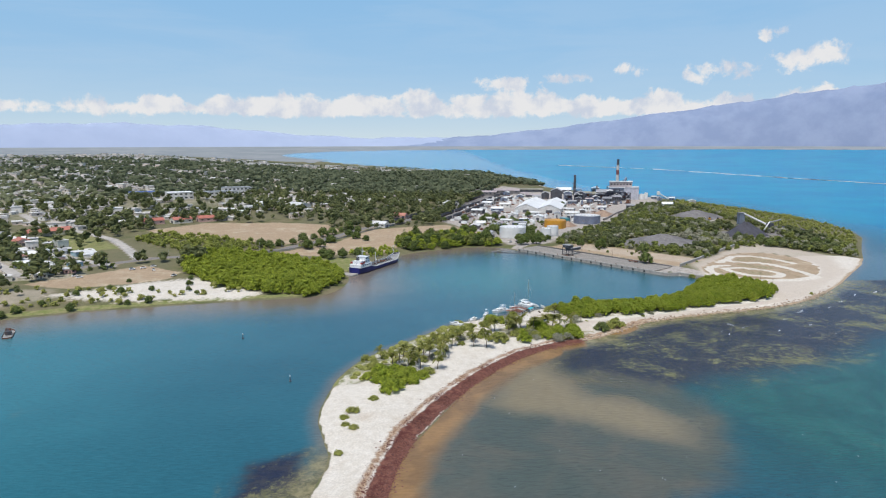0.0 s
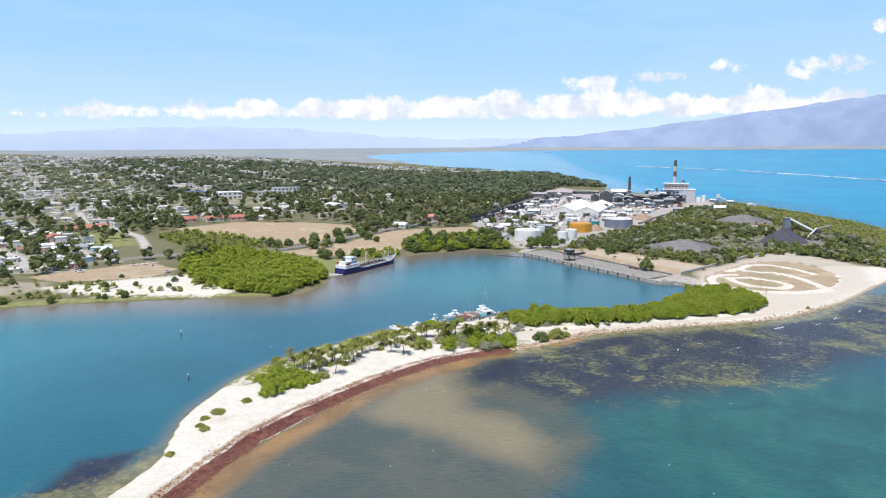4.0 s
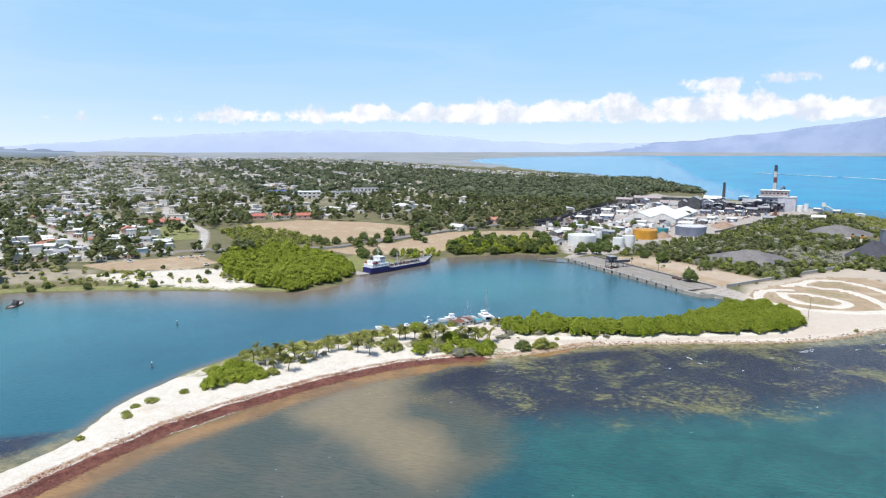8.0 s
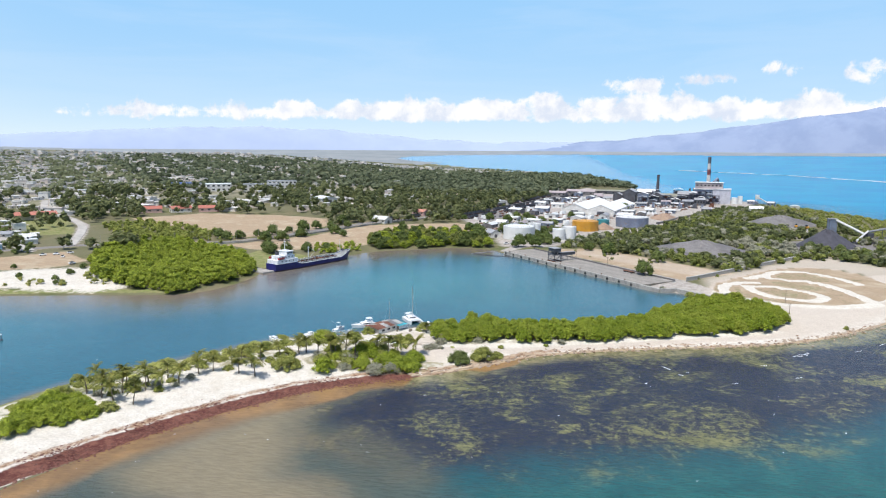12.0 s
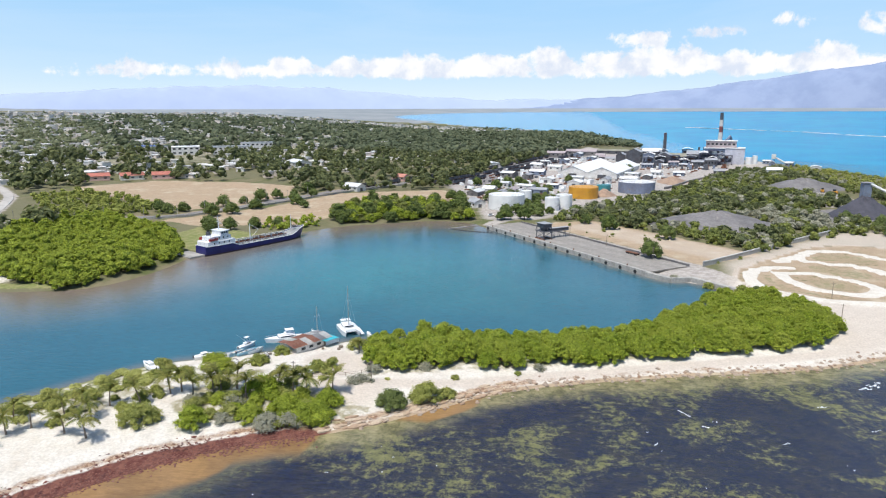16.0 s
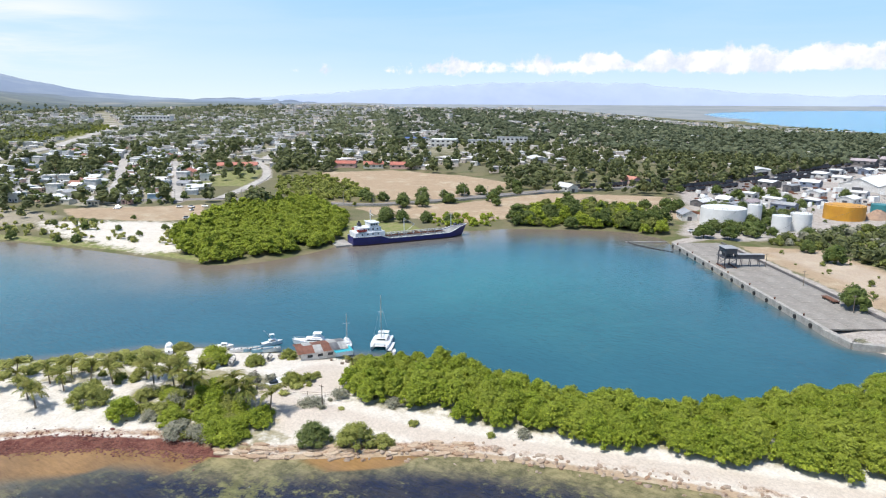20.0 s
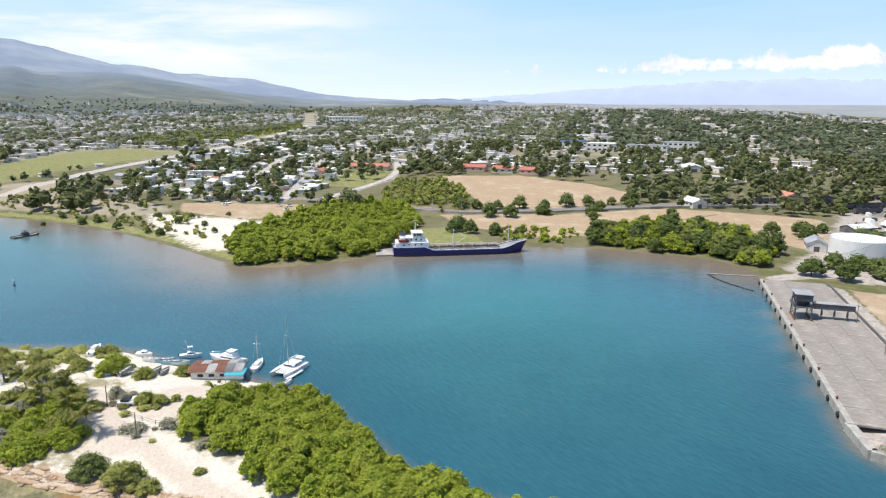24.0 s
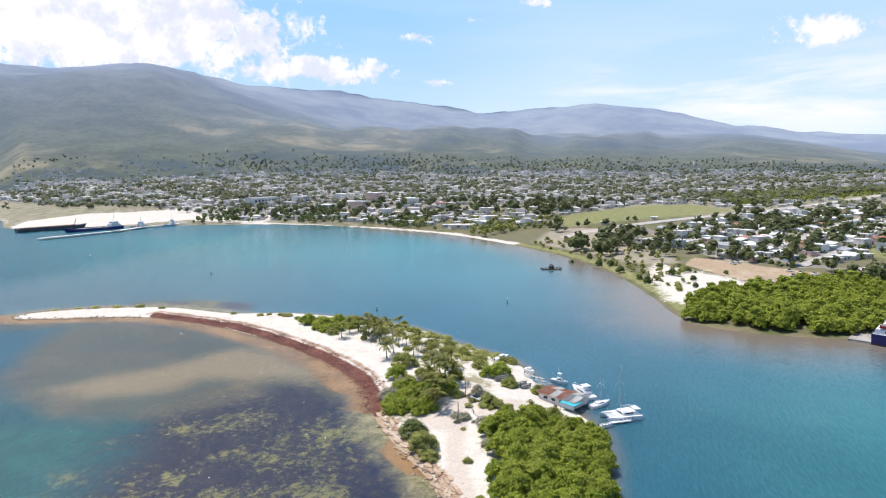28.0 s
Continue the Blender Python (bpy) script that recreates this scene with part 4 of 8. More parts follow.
def build_clouds():
    bs, es = np.radians(np.linspace(-75, 215, 260)), np.radians(np.linspace(-0.6, 24, 60))
    bb, ee = np.meshgrid(bs, es)
    rad = RIM + 60
    x, y, z = HUB[0] - rad * np.sin(bb), HUB[1] + rad * np.cos(bb), 76 + rad * np.tan(ee)
    n, k = len(bs), len(es)
    i = (np.arange(k - 1)[:, None] * n + np.arange(n - 1)[None, :]).ravel()
    me = quads_mesh("cloud_backdrop", np.stack([x.ravel(), y.ravel(), z.ravel()], 1), np.stack([i, i + 1, i + n + 1, i + n], 1), [M["cloud"]], smooth=True)
    bd, ed = np.degrees(bb).ravel(), np.degrees(ee).ravel()
    swell = 0.45 * np.sin(bd * 0.55 + 1) + 0.5 * np.sin(bd * 1.13 + 2) + 0.4 * np.sin(bd * 2.3) + 0.3 * np.sin(bd * 4.7 + 1)
    top = np.interp(bd, (-60, -36, -20, -5, 10, 25, 45, 58, 66), (4.4, 4.4, 4.4, 4.9, 4.5, 4.0, 3.0, 1.8, 1.2)) + 0.42 * swell
    bank = np.clip((ed - 1.9) / 1.1, 0, 1) * np.clip((top + 0.75 - ed) / 1.5, 0, 1)
    bank = np.where(bd < 70, 0.2 + (0.57 - 0.07 * ease(22, 48, bd)) * bank, 0)
    for at_b, at_e, wb, we, k in ((-8, 5.6, 3.2, 1.0, 0.5), (-14, 5.9, 2.6, 0.7, 0.5), (-19.5, 6.5, 2.2, 0.7, 0.5), (-27, 6.2, 4.5, 1.3, 0.52), (-34, 7.0, 4.0, 1.5, 0.54), (-30.5, 8.9, 2.2, 0.7, 0.52), (-44, 8, 6, 2, 0.55)):
        bank = np.maximum(bank, 0.2 + k * 0.92 * np.exp(-((bd - at_b) / wb) ** 2 - ((ed - at_e) / we) ** 2))
    heap = np.exp(-((bd - 131) / 17) ** 2 - ((ed - 10.8) / 4.4) ** 2)
    heap2 = np.exp(-((bd - 114) / 9) ** 2 - ((ed - 7.8) / 1.6) ** 2)
    heap3 = np.exp(-((bd - 73) / 4.5) ** 2 - ((ed - 9.8) / 1.5) ** 2)
    dens = np.maximum.reduce([bank, 0.2 + 0.8 * heap, 0.2 + 0.56 * heap2, 0.2 + 0.56 * heap3, *[0.2 + 0.5 * np.exp(-((bd - p) / w) ** 2 - ((ed - q) / h) ** 2) for p, q, w, h in ((105, 10.6, 2.4, 0.7), (103.5, 6.8, 2.0, 0.5), (95, 13.2, 2, 0.6), (85, 13.4, 3, 0.6), (100, 12, 1.0, 0.4))]])
    wisp = np.exp(-((ed - 5.2) / 2.6) ** 2) * ease(55, 68, bd) * (1 - ease(86, 96, bd)) * 1.3 + 0.1 * np.exp(-((ed - 10) / 8) ** 2)
    veil = np.exp(-np.clip(ed, 0, None) / (5.0 + 5.0 * ease(35, 70, bd) * (1 - ease(92, 108, bd))))
    paint(me, "cloud", (dens, wisp, veil, 0.94 * (1 - ease(15, 23, ed))))
    return tagged(new("cloud_backdrop", me), "bank of white cumulus clouds low over the horizon", "clouds", kind="structure")


def build_road(name, line, wide, label, lift=0.35):
    """A paved strip laid over the land along a line."""
    pts = rounded(line, 2)
    dense = []
    for (x0, y0), (x1, y1) in zip(pts, pts[1:]):
        n = max(1, int(math.hypot(x1 - x0, y1 - y0) / 8))
        dense += [(x0 + (x1 - x0) * k / n, y0 + (y1 - y0) * k / n) for k in range(n)]
    vs, fs = [], []
    for k, (x, y) in enumerate(dense):
        a1, b1 = dense[max(0, k - 1)], dense[min(len(dense) - 1, k + 1)]
        d = math.hypot(b1[0] - a1[0], b1[1] - a1[1]) or 1
        nx, ny = -(b1[1] - a1[1]) / d * wide / 2, (b1[0] - a1[0]) / d * wide / 2
        for s, low in ((-1.04, 0.5), (-1, 0), (1, 0), (1.04, 0.5)):
            vs.append((x + nx * s, y + ny * s, spot_height(x + nx * s, y + ny * s) + lift - low))
    for k in range(len(dense) - 1):
        for j in range(3):
            o = 4 * k + j
            fs.append((o, o + 1, o + 5, o + 4))
    return tagged(new(name, mesh_of(name, vs, fs, [M["road_pale"]])), label, "road", kind="structure")


def spot_height(x, y):
    return ground_at(x, y)


build_ground()
build_road("highway", HIGHWAY[1:9], 13, "wide pale highway running inland from the bay", 0.7)
build_road("mill_road", [(150, 632), (164, 651), (189, 681), (212, 698), (226, 715), (254, 757), (272, 779), (301, 828), (328, 874), (345, 935)], 8.5, "pale road beside the storage tanks up to the mill")
build_road("field_lane", ROAD_CURVE, 6.5, "pale curved lane past the brown field")
for lane in STREETS[:3]:
    build_road("town_street", lane, 7.5, "pale street between the near houses", 0.5)
build_water()
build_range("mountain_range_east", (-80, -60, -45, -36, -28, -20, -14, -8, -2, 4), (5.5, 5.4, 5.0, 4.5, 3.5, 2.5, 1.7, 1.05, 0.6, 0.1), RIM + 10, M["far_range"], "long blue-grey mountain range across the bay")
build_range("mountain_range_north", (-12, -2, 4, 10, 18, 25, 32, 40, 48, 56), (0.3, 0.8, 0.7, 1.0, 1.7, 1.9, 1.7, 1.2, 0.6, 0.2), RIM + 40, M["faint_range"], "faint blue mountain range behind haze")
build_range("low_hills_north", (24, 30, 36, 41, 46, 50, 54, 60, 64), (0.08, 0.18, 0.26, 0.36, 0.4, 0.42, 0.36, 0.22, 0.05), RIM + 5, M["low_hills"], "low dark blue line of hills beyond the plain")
build_clouds()


# ---- plants ----
def ico(sub):
    bm = bmesh.new()
    bmesh.ops.create_icosphere(bm, subdivisions=sub, radius=1.0)
    v = np.array([p.co[:] for p in bm.verts])
    f = np.array([[p.index for p in q.verts] for q in bm.faces])
    bm.free()
    return v, f


BALLS = {1: ico(1), 2: ico(2)}


def dome(rng, wide, tall, count, low=0.25):
    """Lobes (centre, radius) that heap up to a crown."""
    lobes = [((0, 0, tall * 0.5), min(wide * 0.55, tall * 0.5))]
    fine = 1.0 if count < 10 else 3.6 / math.sqrt(count)
    for k in range(count):
        a, q = k * 2.4 + rng.random(), math.sqrt((k + 0.5) / count)
        r = wide * rng.uniform(0.22, 0.42) * fine
        d = (wide * 0.92 - r) * q
        z = tall * (low + (0.86 - low) * (1 - q * q) * rng.uniform(0.75, 1.15)) + rng.uniform(-0.06, 0.06) * tall
        lobes.append(((d * math.cos(a), d * math.sin(a), max(r * 0.55, min(z, tall - r * 0.6))), r))
    return lobes


def leaf_arrays(rng, lobes, count, size, down=-0.35, long=1.7):
    """Leaf clumps as small pointed blades on the lobes."""
    weight = np.array([r * r for _, r in lobes])
    pick = rng.choice(len(lobes), count, p=weight / weight.sum())
    c = np.array([q for q, _ in lobes])[pick]
    rad = np.array([r for _, r in lobes])[pick]
    n = rng.normal(size=(count, 3))
    n /= np.linalg.norm(n, axis=1)[:, None]
    n[:, 2] = np.where(n[:, 2] < down, -n[:, 2], n[:, 2])
    pos = c + n * (rad * rng.uniform(0.8, 1.12, count) * np.where(rng.random(count) < 0.12, 1.22, 1.0))[:, None] * np.array([1, 1, 0.85])
    pos[:, 2] = np.maximum(pos[:, 2], 0.1)
    up = n + rng.normal(size=(count, 3)) * 0.45 + np.array([0, 0, 0.9])
    up /= np.linalg.norm(up, axis=1)[:, None]
    side = np.cross(up, rng.normal(size=(count, 3)))
    side /= np.linalg.norm(side, axis=1)[:, None]
    fore = np.cross(up, side)
    s = (size * rng.uniform(0.6, 1.35, count))[:, None]
    bend = up * s * 0.18
    v = np.stack([pos - fore * s * 0.4 - side * s * 0.4 * long, pos + fore * s * 0.4 - side * s * 0.3 * long + bend, pos + side * s * 0.65 * long - bend], 1).reshape(-1, 3)
    return v, np.arange(count * 3).reshape(-1, 3)


def core_arrays(rng, lobes, sub, fill):
    bv, bf = BALLS[sub]
    vs, fs, o = [], [], 0
    for c, r in lobes:
        v = bv * (r * fill * rng.uniform(0.88, 1.1, (len(bv), 1))) * np.array([1, 1, 0.85]) + np.array(c)
        v[:, 2] = np.maximum(v[:, 2], 0.05)
        vs.append(v), fs.append(bf + o)
        o += len(bv)
    return np.concatenate(vs), np.concatenate(fs)


def crown_arrays(seed, wide, tall, lobes, leaves, size, sub=1, fill=0.86, low=0.25):
    rng = np.random.default_rng(seed)
    lb = dome(rng, wide, tall, lobes, low)
    cv, cf = core_arrays(rng, lb, sub, fill)
    lv, lf = leaf_arrays(rng, lb, leaves, size)
    return np.concatenate([cv, lv]), np.concatenate([cf, lf + len(cv)])


def crown_mesh(name, material, *args, **kw):
    v, f = crown_arrays(*args, **kw)
    return quads_mesh(name, v, f, [material])


def trunk_mesh(rng, tall, r, lean=0.4, limbs=3):
    bm = tube([(0, 0, -0.4), (lean * 0.3, 0.1, tall * 0.35), (lean, 0.2, tall * 0.75)], [r, r * 0.75, r * 0.4], 6)
    for k in range(limbs):
        a = k * 2.2 + rng.random()
        tube([(lean * 0.4, 0.1, tall * 0.4), (lean + math.cos(a) * tall * 0.22, math.sin(a) * tall * 0.22, tall * 0.62), (lean + math.cos(a) * tall * 0.34, math.sin(a) * tall * 0.34, tall * 0.82)], [r * 0.5, r * 0.35, r * 0.15], 5, bm)
    return bm


def tree_kind(name, at, label, category, material, seed, wide, tall, lobes, leaves, size, group="", low=0.25, trunk=0.16, bark="bark", fill=0.86):
    rng = random.Random(seed)
    t = thing(name, at, label, category, group)
    part("trunk", trunk_mesh(rng, tall, trunk), M[bark], t)
    part("crown", crown_mesh("crown", M[material], seed, wide, tall, lobes, leaves, size, low=low, fill=fill), None, t)
    return t


def scatter(poly, gap, seed, keep=None, jit=0.45):
    rng = np.random.default_rng(seed)
    xs, ys = [p[0] for p in poly], [p[1] for p in poly]
    gx, gy = np.meshgrid(np.arange(min(xs), max(xs), gap), np.arange(min(ys), max(ys), gap))
    x, y = (gx + rng.uniform(-jit, jit, gx.shape) * gap).ravel(), (gy + rng.uniform(-jit, jit, gx.shape) * gap).ravel()
    ok = inside(poly, x, y)
    if keep is not None:
        ok &= keep(x, y)
    return np.stack([x[ok], y[ok]], 1)


def grow(kinds, spots, seed, lo=0.8, hi=1.2, sink=0.0, first=True):
    """Copies of the kinds on the spots; the kinds themselves take the first places."""
    rng = random.Random(seed)
    for i, (x, y) in enumerate(spots):
        s = rng.uniform(lo, hi)
        m = pose(x, y, spot_z(x, y) - sink, 0, 0, rng.uniform(0, 360)) @ Matrix.Diagonal((s, s, s * rng.uniform(0.88, 1.12), 1))
        if first and i < len(kinds):
            kinds[i].matrix_basis = m
        else:
            k = kinds[rng.randrange(len(kinds))]
            c = copy_thing(k, Matrix())
            c.matrix_basis = m


def spot_z(x, y):
    p, q = np.array([x]), np.array([y])
    return float(np.minimum(shore_cap(inland(p, q)), height(p, q))[0])


def stuff_of(name, templates, spots, zs, scales, mats, label, category, seed, slots=None):
    """Many small alike pieces joined in one mesh: templates of (verts, triangles)."""
    rng = np.random.default_rng(seed)
    which = rng.integers(0, len(templates), len(spots))
    vs, fs, ms, o = [], [], [], 0
    for k, (tv, tf) in enumerate(templates):
        sel = which == k
        n = int(sel.sum())
        if not n:
            continue
        a = rng.uniform(0, math.tau, n)
        ca, sa = np.cos(a)[:, None], np.sin(a)[:, None]
        s = scales[sel][:, None]
        x = (tv[None, :, 0] * ca - tv[None, :, 1] * sa) * s + spots[sel][:, 0:1]
        y = (tv[None, :, 0] * sa + tv[None, :, 1] * ca) * s + spots[sel][:, 1:2]
        z = tv[None, :, 2] * s * rng.uniform(0.85, 1.15, (n, 1)) + zs[sel][:, None]
        vs.append(np.stack([x, y, z], -1).reshape(-1, 3))
        fs.append((tf[None] + (np.arange(n) * len(tv))[:, None, None]).reshape(-1, tf.shape[1]) + o)
        if slots is not None:
            ms.append(np.tile(slots[k], n))
        o += n * len(tv)
    me = quads_mesh(name, np.concatenate(vs), np.concatenate(fs), mats, np.concatenate(ms) if ms else None)
    return tagged(new(name, me), label, category, kind="stuff")


TOWN_TREES = [crown_arrays(300 + k, 4.4, 6.5 + k * 0.5, 3, 26, 1.7, 1, 0.92, 0.3) for k in range(6)]
FAR_TREES = [crown_arrays(330 + k, 4.8, 6.5, 1, 7, 2.6, 1, 0.95, 0.3) for k in range(5)]
SCRUB = [crown_arrays(360 + k, 3.4, 3.6 + k * 0.5, 4, 60, 0.85, 1, 0.9, 0.1) for k in range(5)]

BELT = [(97, 362), (104, 348), (113, 346), (122, 352), (139, 355), (157, 360), (176, 365), (195, 372), (214, 377), (227, 382), (239, 387), (245, 394), (248, 404),
        (247, 423), (239, 435), (226, 439), (216, 435), (203, 417), (188, 399), (172, 387), (155, 380), (136, 380), (118, 380), (104, 379), (97, 374)]
THICKET_NORTH = [(-149, 498), (-158, 530), (-136, 572), (-76, 545), (-44, 505), (-32, 486), (-31, 448), (-46, 420), (-78, 424), (-112, 446)]
THICKET_MID = [(20, 588), (8, 612), (12, 648), (60, 662), (98, 640), (106, 611), (80, 616), (52, 602)]


def build_mangroves():
    kinds = [tree_kind("mangrove_tree", Matrix(), "dense bright-green mangrove on the sandy harbour shore", "mangrove", "mangrove", 10 + k, 4.3 + 0.3 * (k % 3), 5.4 + 0.35 * (k % 4), 34, 2300, 0.37, "mangroves along the spit", 0.22, fill=0.8) for k in range(6)]
    belt = scatter(BELT, 3.9, 1)
    low = (belt[:, 0] < 113) & (belt[:, 1] > 362)
    grow(kinds, belt[~low], 2, 0.7, 1.06, 0.2)
    grow(kinds, belt[low], 3, 0.5, 0.72, 0.2, False)
    rng = np.random.default_rng(15)
    mid = [crown_arrays(30 + k, 4.6, 6.4 + 0.35 * k, 18, 820, 0.56, low=0.25, fill=0.82) for k in range(5)]
    for name, zone, label, mat in (("mangrove_thicket", THICKET_NORTH, "thicket of bright-green mangroves beside the moored tanker", "mangrove"), ("harbour_thicket", THICKET_MID, "thicket of green mangroves at the head of the harbour", "mangrove")):
        s = scatter(zone, 5.0, 3)
        if name == "harbour_thicket":
            s = s[rng.random(len(s)) < 0.86]
            share = rng.random(len(s)) + 0.15 * np.sin(s[:, 0] * 0.11) * np.cos(s[:, 1] * 0.13)
            for low, high, kind, mat2, label2 in ((-1, 0.3, "harbour_trees", "tree", "dark-green trees in the thicket at the head of the harbour"), (0.3, 0.52, "harbour_scrub", "scrub", "olive-green scrub in the thicket at the head of the harbour")):
                pick = (share > low) & (share <= high)
                stuff_of(kind, mid, s[pick], zs_of(s[pick]), rng.uniform(0.6, 1.75, int(pick.sum())), [M[mat2]], label2, "trees", 17)
            s = s[share > 0.52]
        stuff_of(name, mid, s, zs_of(s), rng.uniform(0.6, 1.15, len(s)) * (1.15 if name == "harbour_thicket" else 1), [M[mat]], label, "mangrove thicket", 16)


# spit bushes: place, width, height, kind
BUSHES = [(56, 309, 5.2, 4.6, 1), (69, 310, 4.0, 4.8, 0), (79, 328, 5.6, 5.0, 0), (81, 315, 3.6, 4.2, 0), (86, 313, 3.8, 3.2, 2), (95, 318, 5.4, 4.6, 0), (97, 325, 3.2, 4.0, 0), (88, 320, 4.4, 4.8, 0), (113, 328, 4.2, 4.4, 3), (121, 333, 4.4, 4.8, 1),
          (126, 336, 2.6, 2.2, 1), (58, 344, 4.6, 4.8, 0), (62, 341, 3.4, 4.0, 0), (69, 349, 3.0, 2.8, 1), (72, 359, 2.8, 3.0, 1), (94, 365, 3.0, 3.8, 1), (88, 345, 3.0, 3.0, 1), (91, 348, 2.0, 2.6, 1), (101, 339, 3.2, 1.2, 2), (36, 327, 2.6, 3.4, 1), (41, 329, 2.2, 3.0, 1),
          (45, 335, 2.8, 2.2, 1), (41, 343, 1.7, 2.8, 1), (25, 319, 2.4, 3.0, 1), (98, 369, 2.2, 3.2, 1), (53, 336, 3.0, 3.0, 1), (66, 330, 3.2, 3.4, 1), (74, 321, 3.0, 3.6, 1), (64, 320, 2.6, 2.6, 2), (84, 334, 2.2, 2.4, 1), (79, 340, 2.2, 2.6, 2), (84, 341, 1.8, 2.8, 2),
          (5, 248, 4.8, 4.6, 0), (9, 257, 5.0, 5.0, 0), (3, 262, 4.6, 4.6, 0), (17, 262, 3.4, 3.0, 0), (0, 270, 4.0, 3.6, 0), (-3, 277, 3.4, 2.6, 1), (12, 264, 3.6, 4.2, 0), (-2, 240, 2.0, 1.3, 1), (-9, 231, 2.6, 1.1, 1), (-12, 226, 1.9, 0.9, 1), (-11, 220, 1.6, 0.8, 1), (-8, 217, 1.8, 0.9, 1),
          (127, 346, 1.3, 0.9, 1), (144, 352, 1.1, 0.8, 1), (-12, 132, 2.4, 0.8, 4), (-9, 122, 2.2, 0.7, 4), (-5, 115, 1.6, 0.6, 4), (1, 106, 1.5, 0.5, 4), (-15, 144, 2.4, 0.7, 1), (-14, 158, 1.8, 0.8, 1), (-12, 200, 1.6, 0.8, 1), (231, 446, 3.4, 4.0, 1), (236, 444, 3.0, 3.6, 3), (221, 458, 2.6, 2.6, 1), (209, 468, 3.0, 2.4, 2), (272, 398, 1.3, 1.6, 1), (104, 346, 2.4, 2.0, 2), (118, 350, 2.2, 1.8, 2), (150, 356, 2.0, 1.5, 2)]
PALMS = [(43, 301, 6.0), (49, 300, 6.4), (37, 309, 5.6), (38, 314, 5.2), (44, 309, 5.4), (44, 316, 5.8), (57, 327, 6.8), (55, 325, 6.0), (51, 318, 6.4), (67, 325, 7.0), (68, 327, 7.4), (71, 330, 7.2), (82, 330, 7.0), (87, 328, 7.4), (91, 328, 6.8), (97, 330, 6.8), (96, 360, 4.8), (63, 322, 7.0), (76, 324, 7.4),
         (17, 273, 6.4), (24, 272, 5.8), (16, 279, 6.8), (12, 275, 6.6), (21, 283, 6.2), (26, 283, 6.2), (22, 294, 5.8), (8, 281, 6.4), (14, 284, 6.2), (5, 278, 6.0), (19, 288, 6.6), (33, 303, 5.6), (10, 288, 6.0), (28, 290, 6.4), (0, 290, 5.4), (30, 299, 6.0), (26, 306, 5.4)]


def spread_bushes():
    """Further low growth: along the inner beach, in the palm grove and round the boatyard."""
    rng = random.Random(44)
    extra = []
    for zone, gap, kinds_, lo, hi in (([(-14, 268), (-6, 262), (12, 284), (32, 310), (50, 338), (44, 350), (30, 341), (12, 318), (-6, 294)], 5.2, (4, 4, 4, 1), 1.2, 2.6), ([(60, 318), (84, 332), (101, 328), (103, 318), (90, 311), (74, 313)], 4.4, (0, 0, 1, 1, 2), 1.8, 3.0),
                                      ([(30, 300), (46, 306), (62, 324), (52, 330), (36, 316)], 6.0, (1, 1, 2), 1.2, 2.2), ([(56, 340), (68, 342), (78, 350), (74, 356), (58, 350)], 6.5, (1, 2, 1), 0.9, 1.6), ([(78, 333), (90, 337), (97, 346), (90, 352), (80, 346)], 3.6, (1, 2, 4, 4), 0.9, 1.9), ([(98, 336), (112, 338), (108, 344), (100, 343)], 3.6, (2, 4), 0.6, 1.2),
                                      ([(-2, 250), (14, 252), (22, 266), (4, 276), (-8, 266)], 4.6, (0, 0, 1), 2.2, 3.2), ([(226, 440), (240, 442), (236, 452), (226, 450)], 4.5, (1, 3), 1.4, 2.2), ([(2, 270), (26, 276), (32, 296), (16, 292)], 5.5, (1, 1, 2), 1.0, 1.9)):
        for x, y in scatter(zone, gap, 50 + len(extra), None, 0.5):
            w = rng.uniform(lo, hi)
            k = rng.choice(kinds_)
            extra.append((x, y, w, w * (rng.uniform(0.4, 0.65) if k == 4 else rng.uniform(0.75, 1.15)), k))
    return extra


def build_bushes():
    mats = ("mangrove", "shrub", "dry_shrub", "tree", "beach_shrub")
    says = ("rounded bright-green coastal shrub on white sand", "low yellow-green beach shrub on white sand", "dry grey twiggy shrub on white sand", "dark-green coastal shrub beside the track", "low pale yellow-green shrub on the inner beach")
    for i, (x, y, w, h, k) in enumerate(BUSHES + spread_bushes()):
        w = w * 1.25
        leaves = int(160 + 90 * w * w * (0.8 if k == 2 else 1))
        rng = random.Random(900 + i)
        t = thing("shrub", pose(x, y, spot_z(x, y) - 0.1, 0, 0, rng.uniform(0, 360)), says[k], "shrub", "shrubs on the spit")
        part("stem", trunk_mesh(rng, h * 0.8, 0.09, 0.2, 2), M["bark"], t)
        part("crown", crown_mesh("crown", M[mats[k]], 900 + i, w, h, 8 + int(3.2 * w), leaves, 0.27, low=0.12, fill=0.45 if k == 2 else 0.74), None, t)


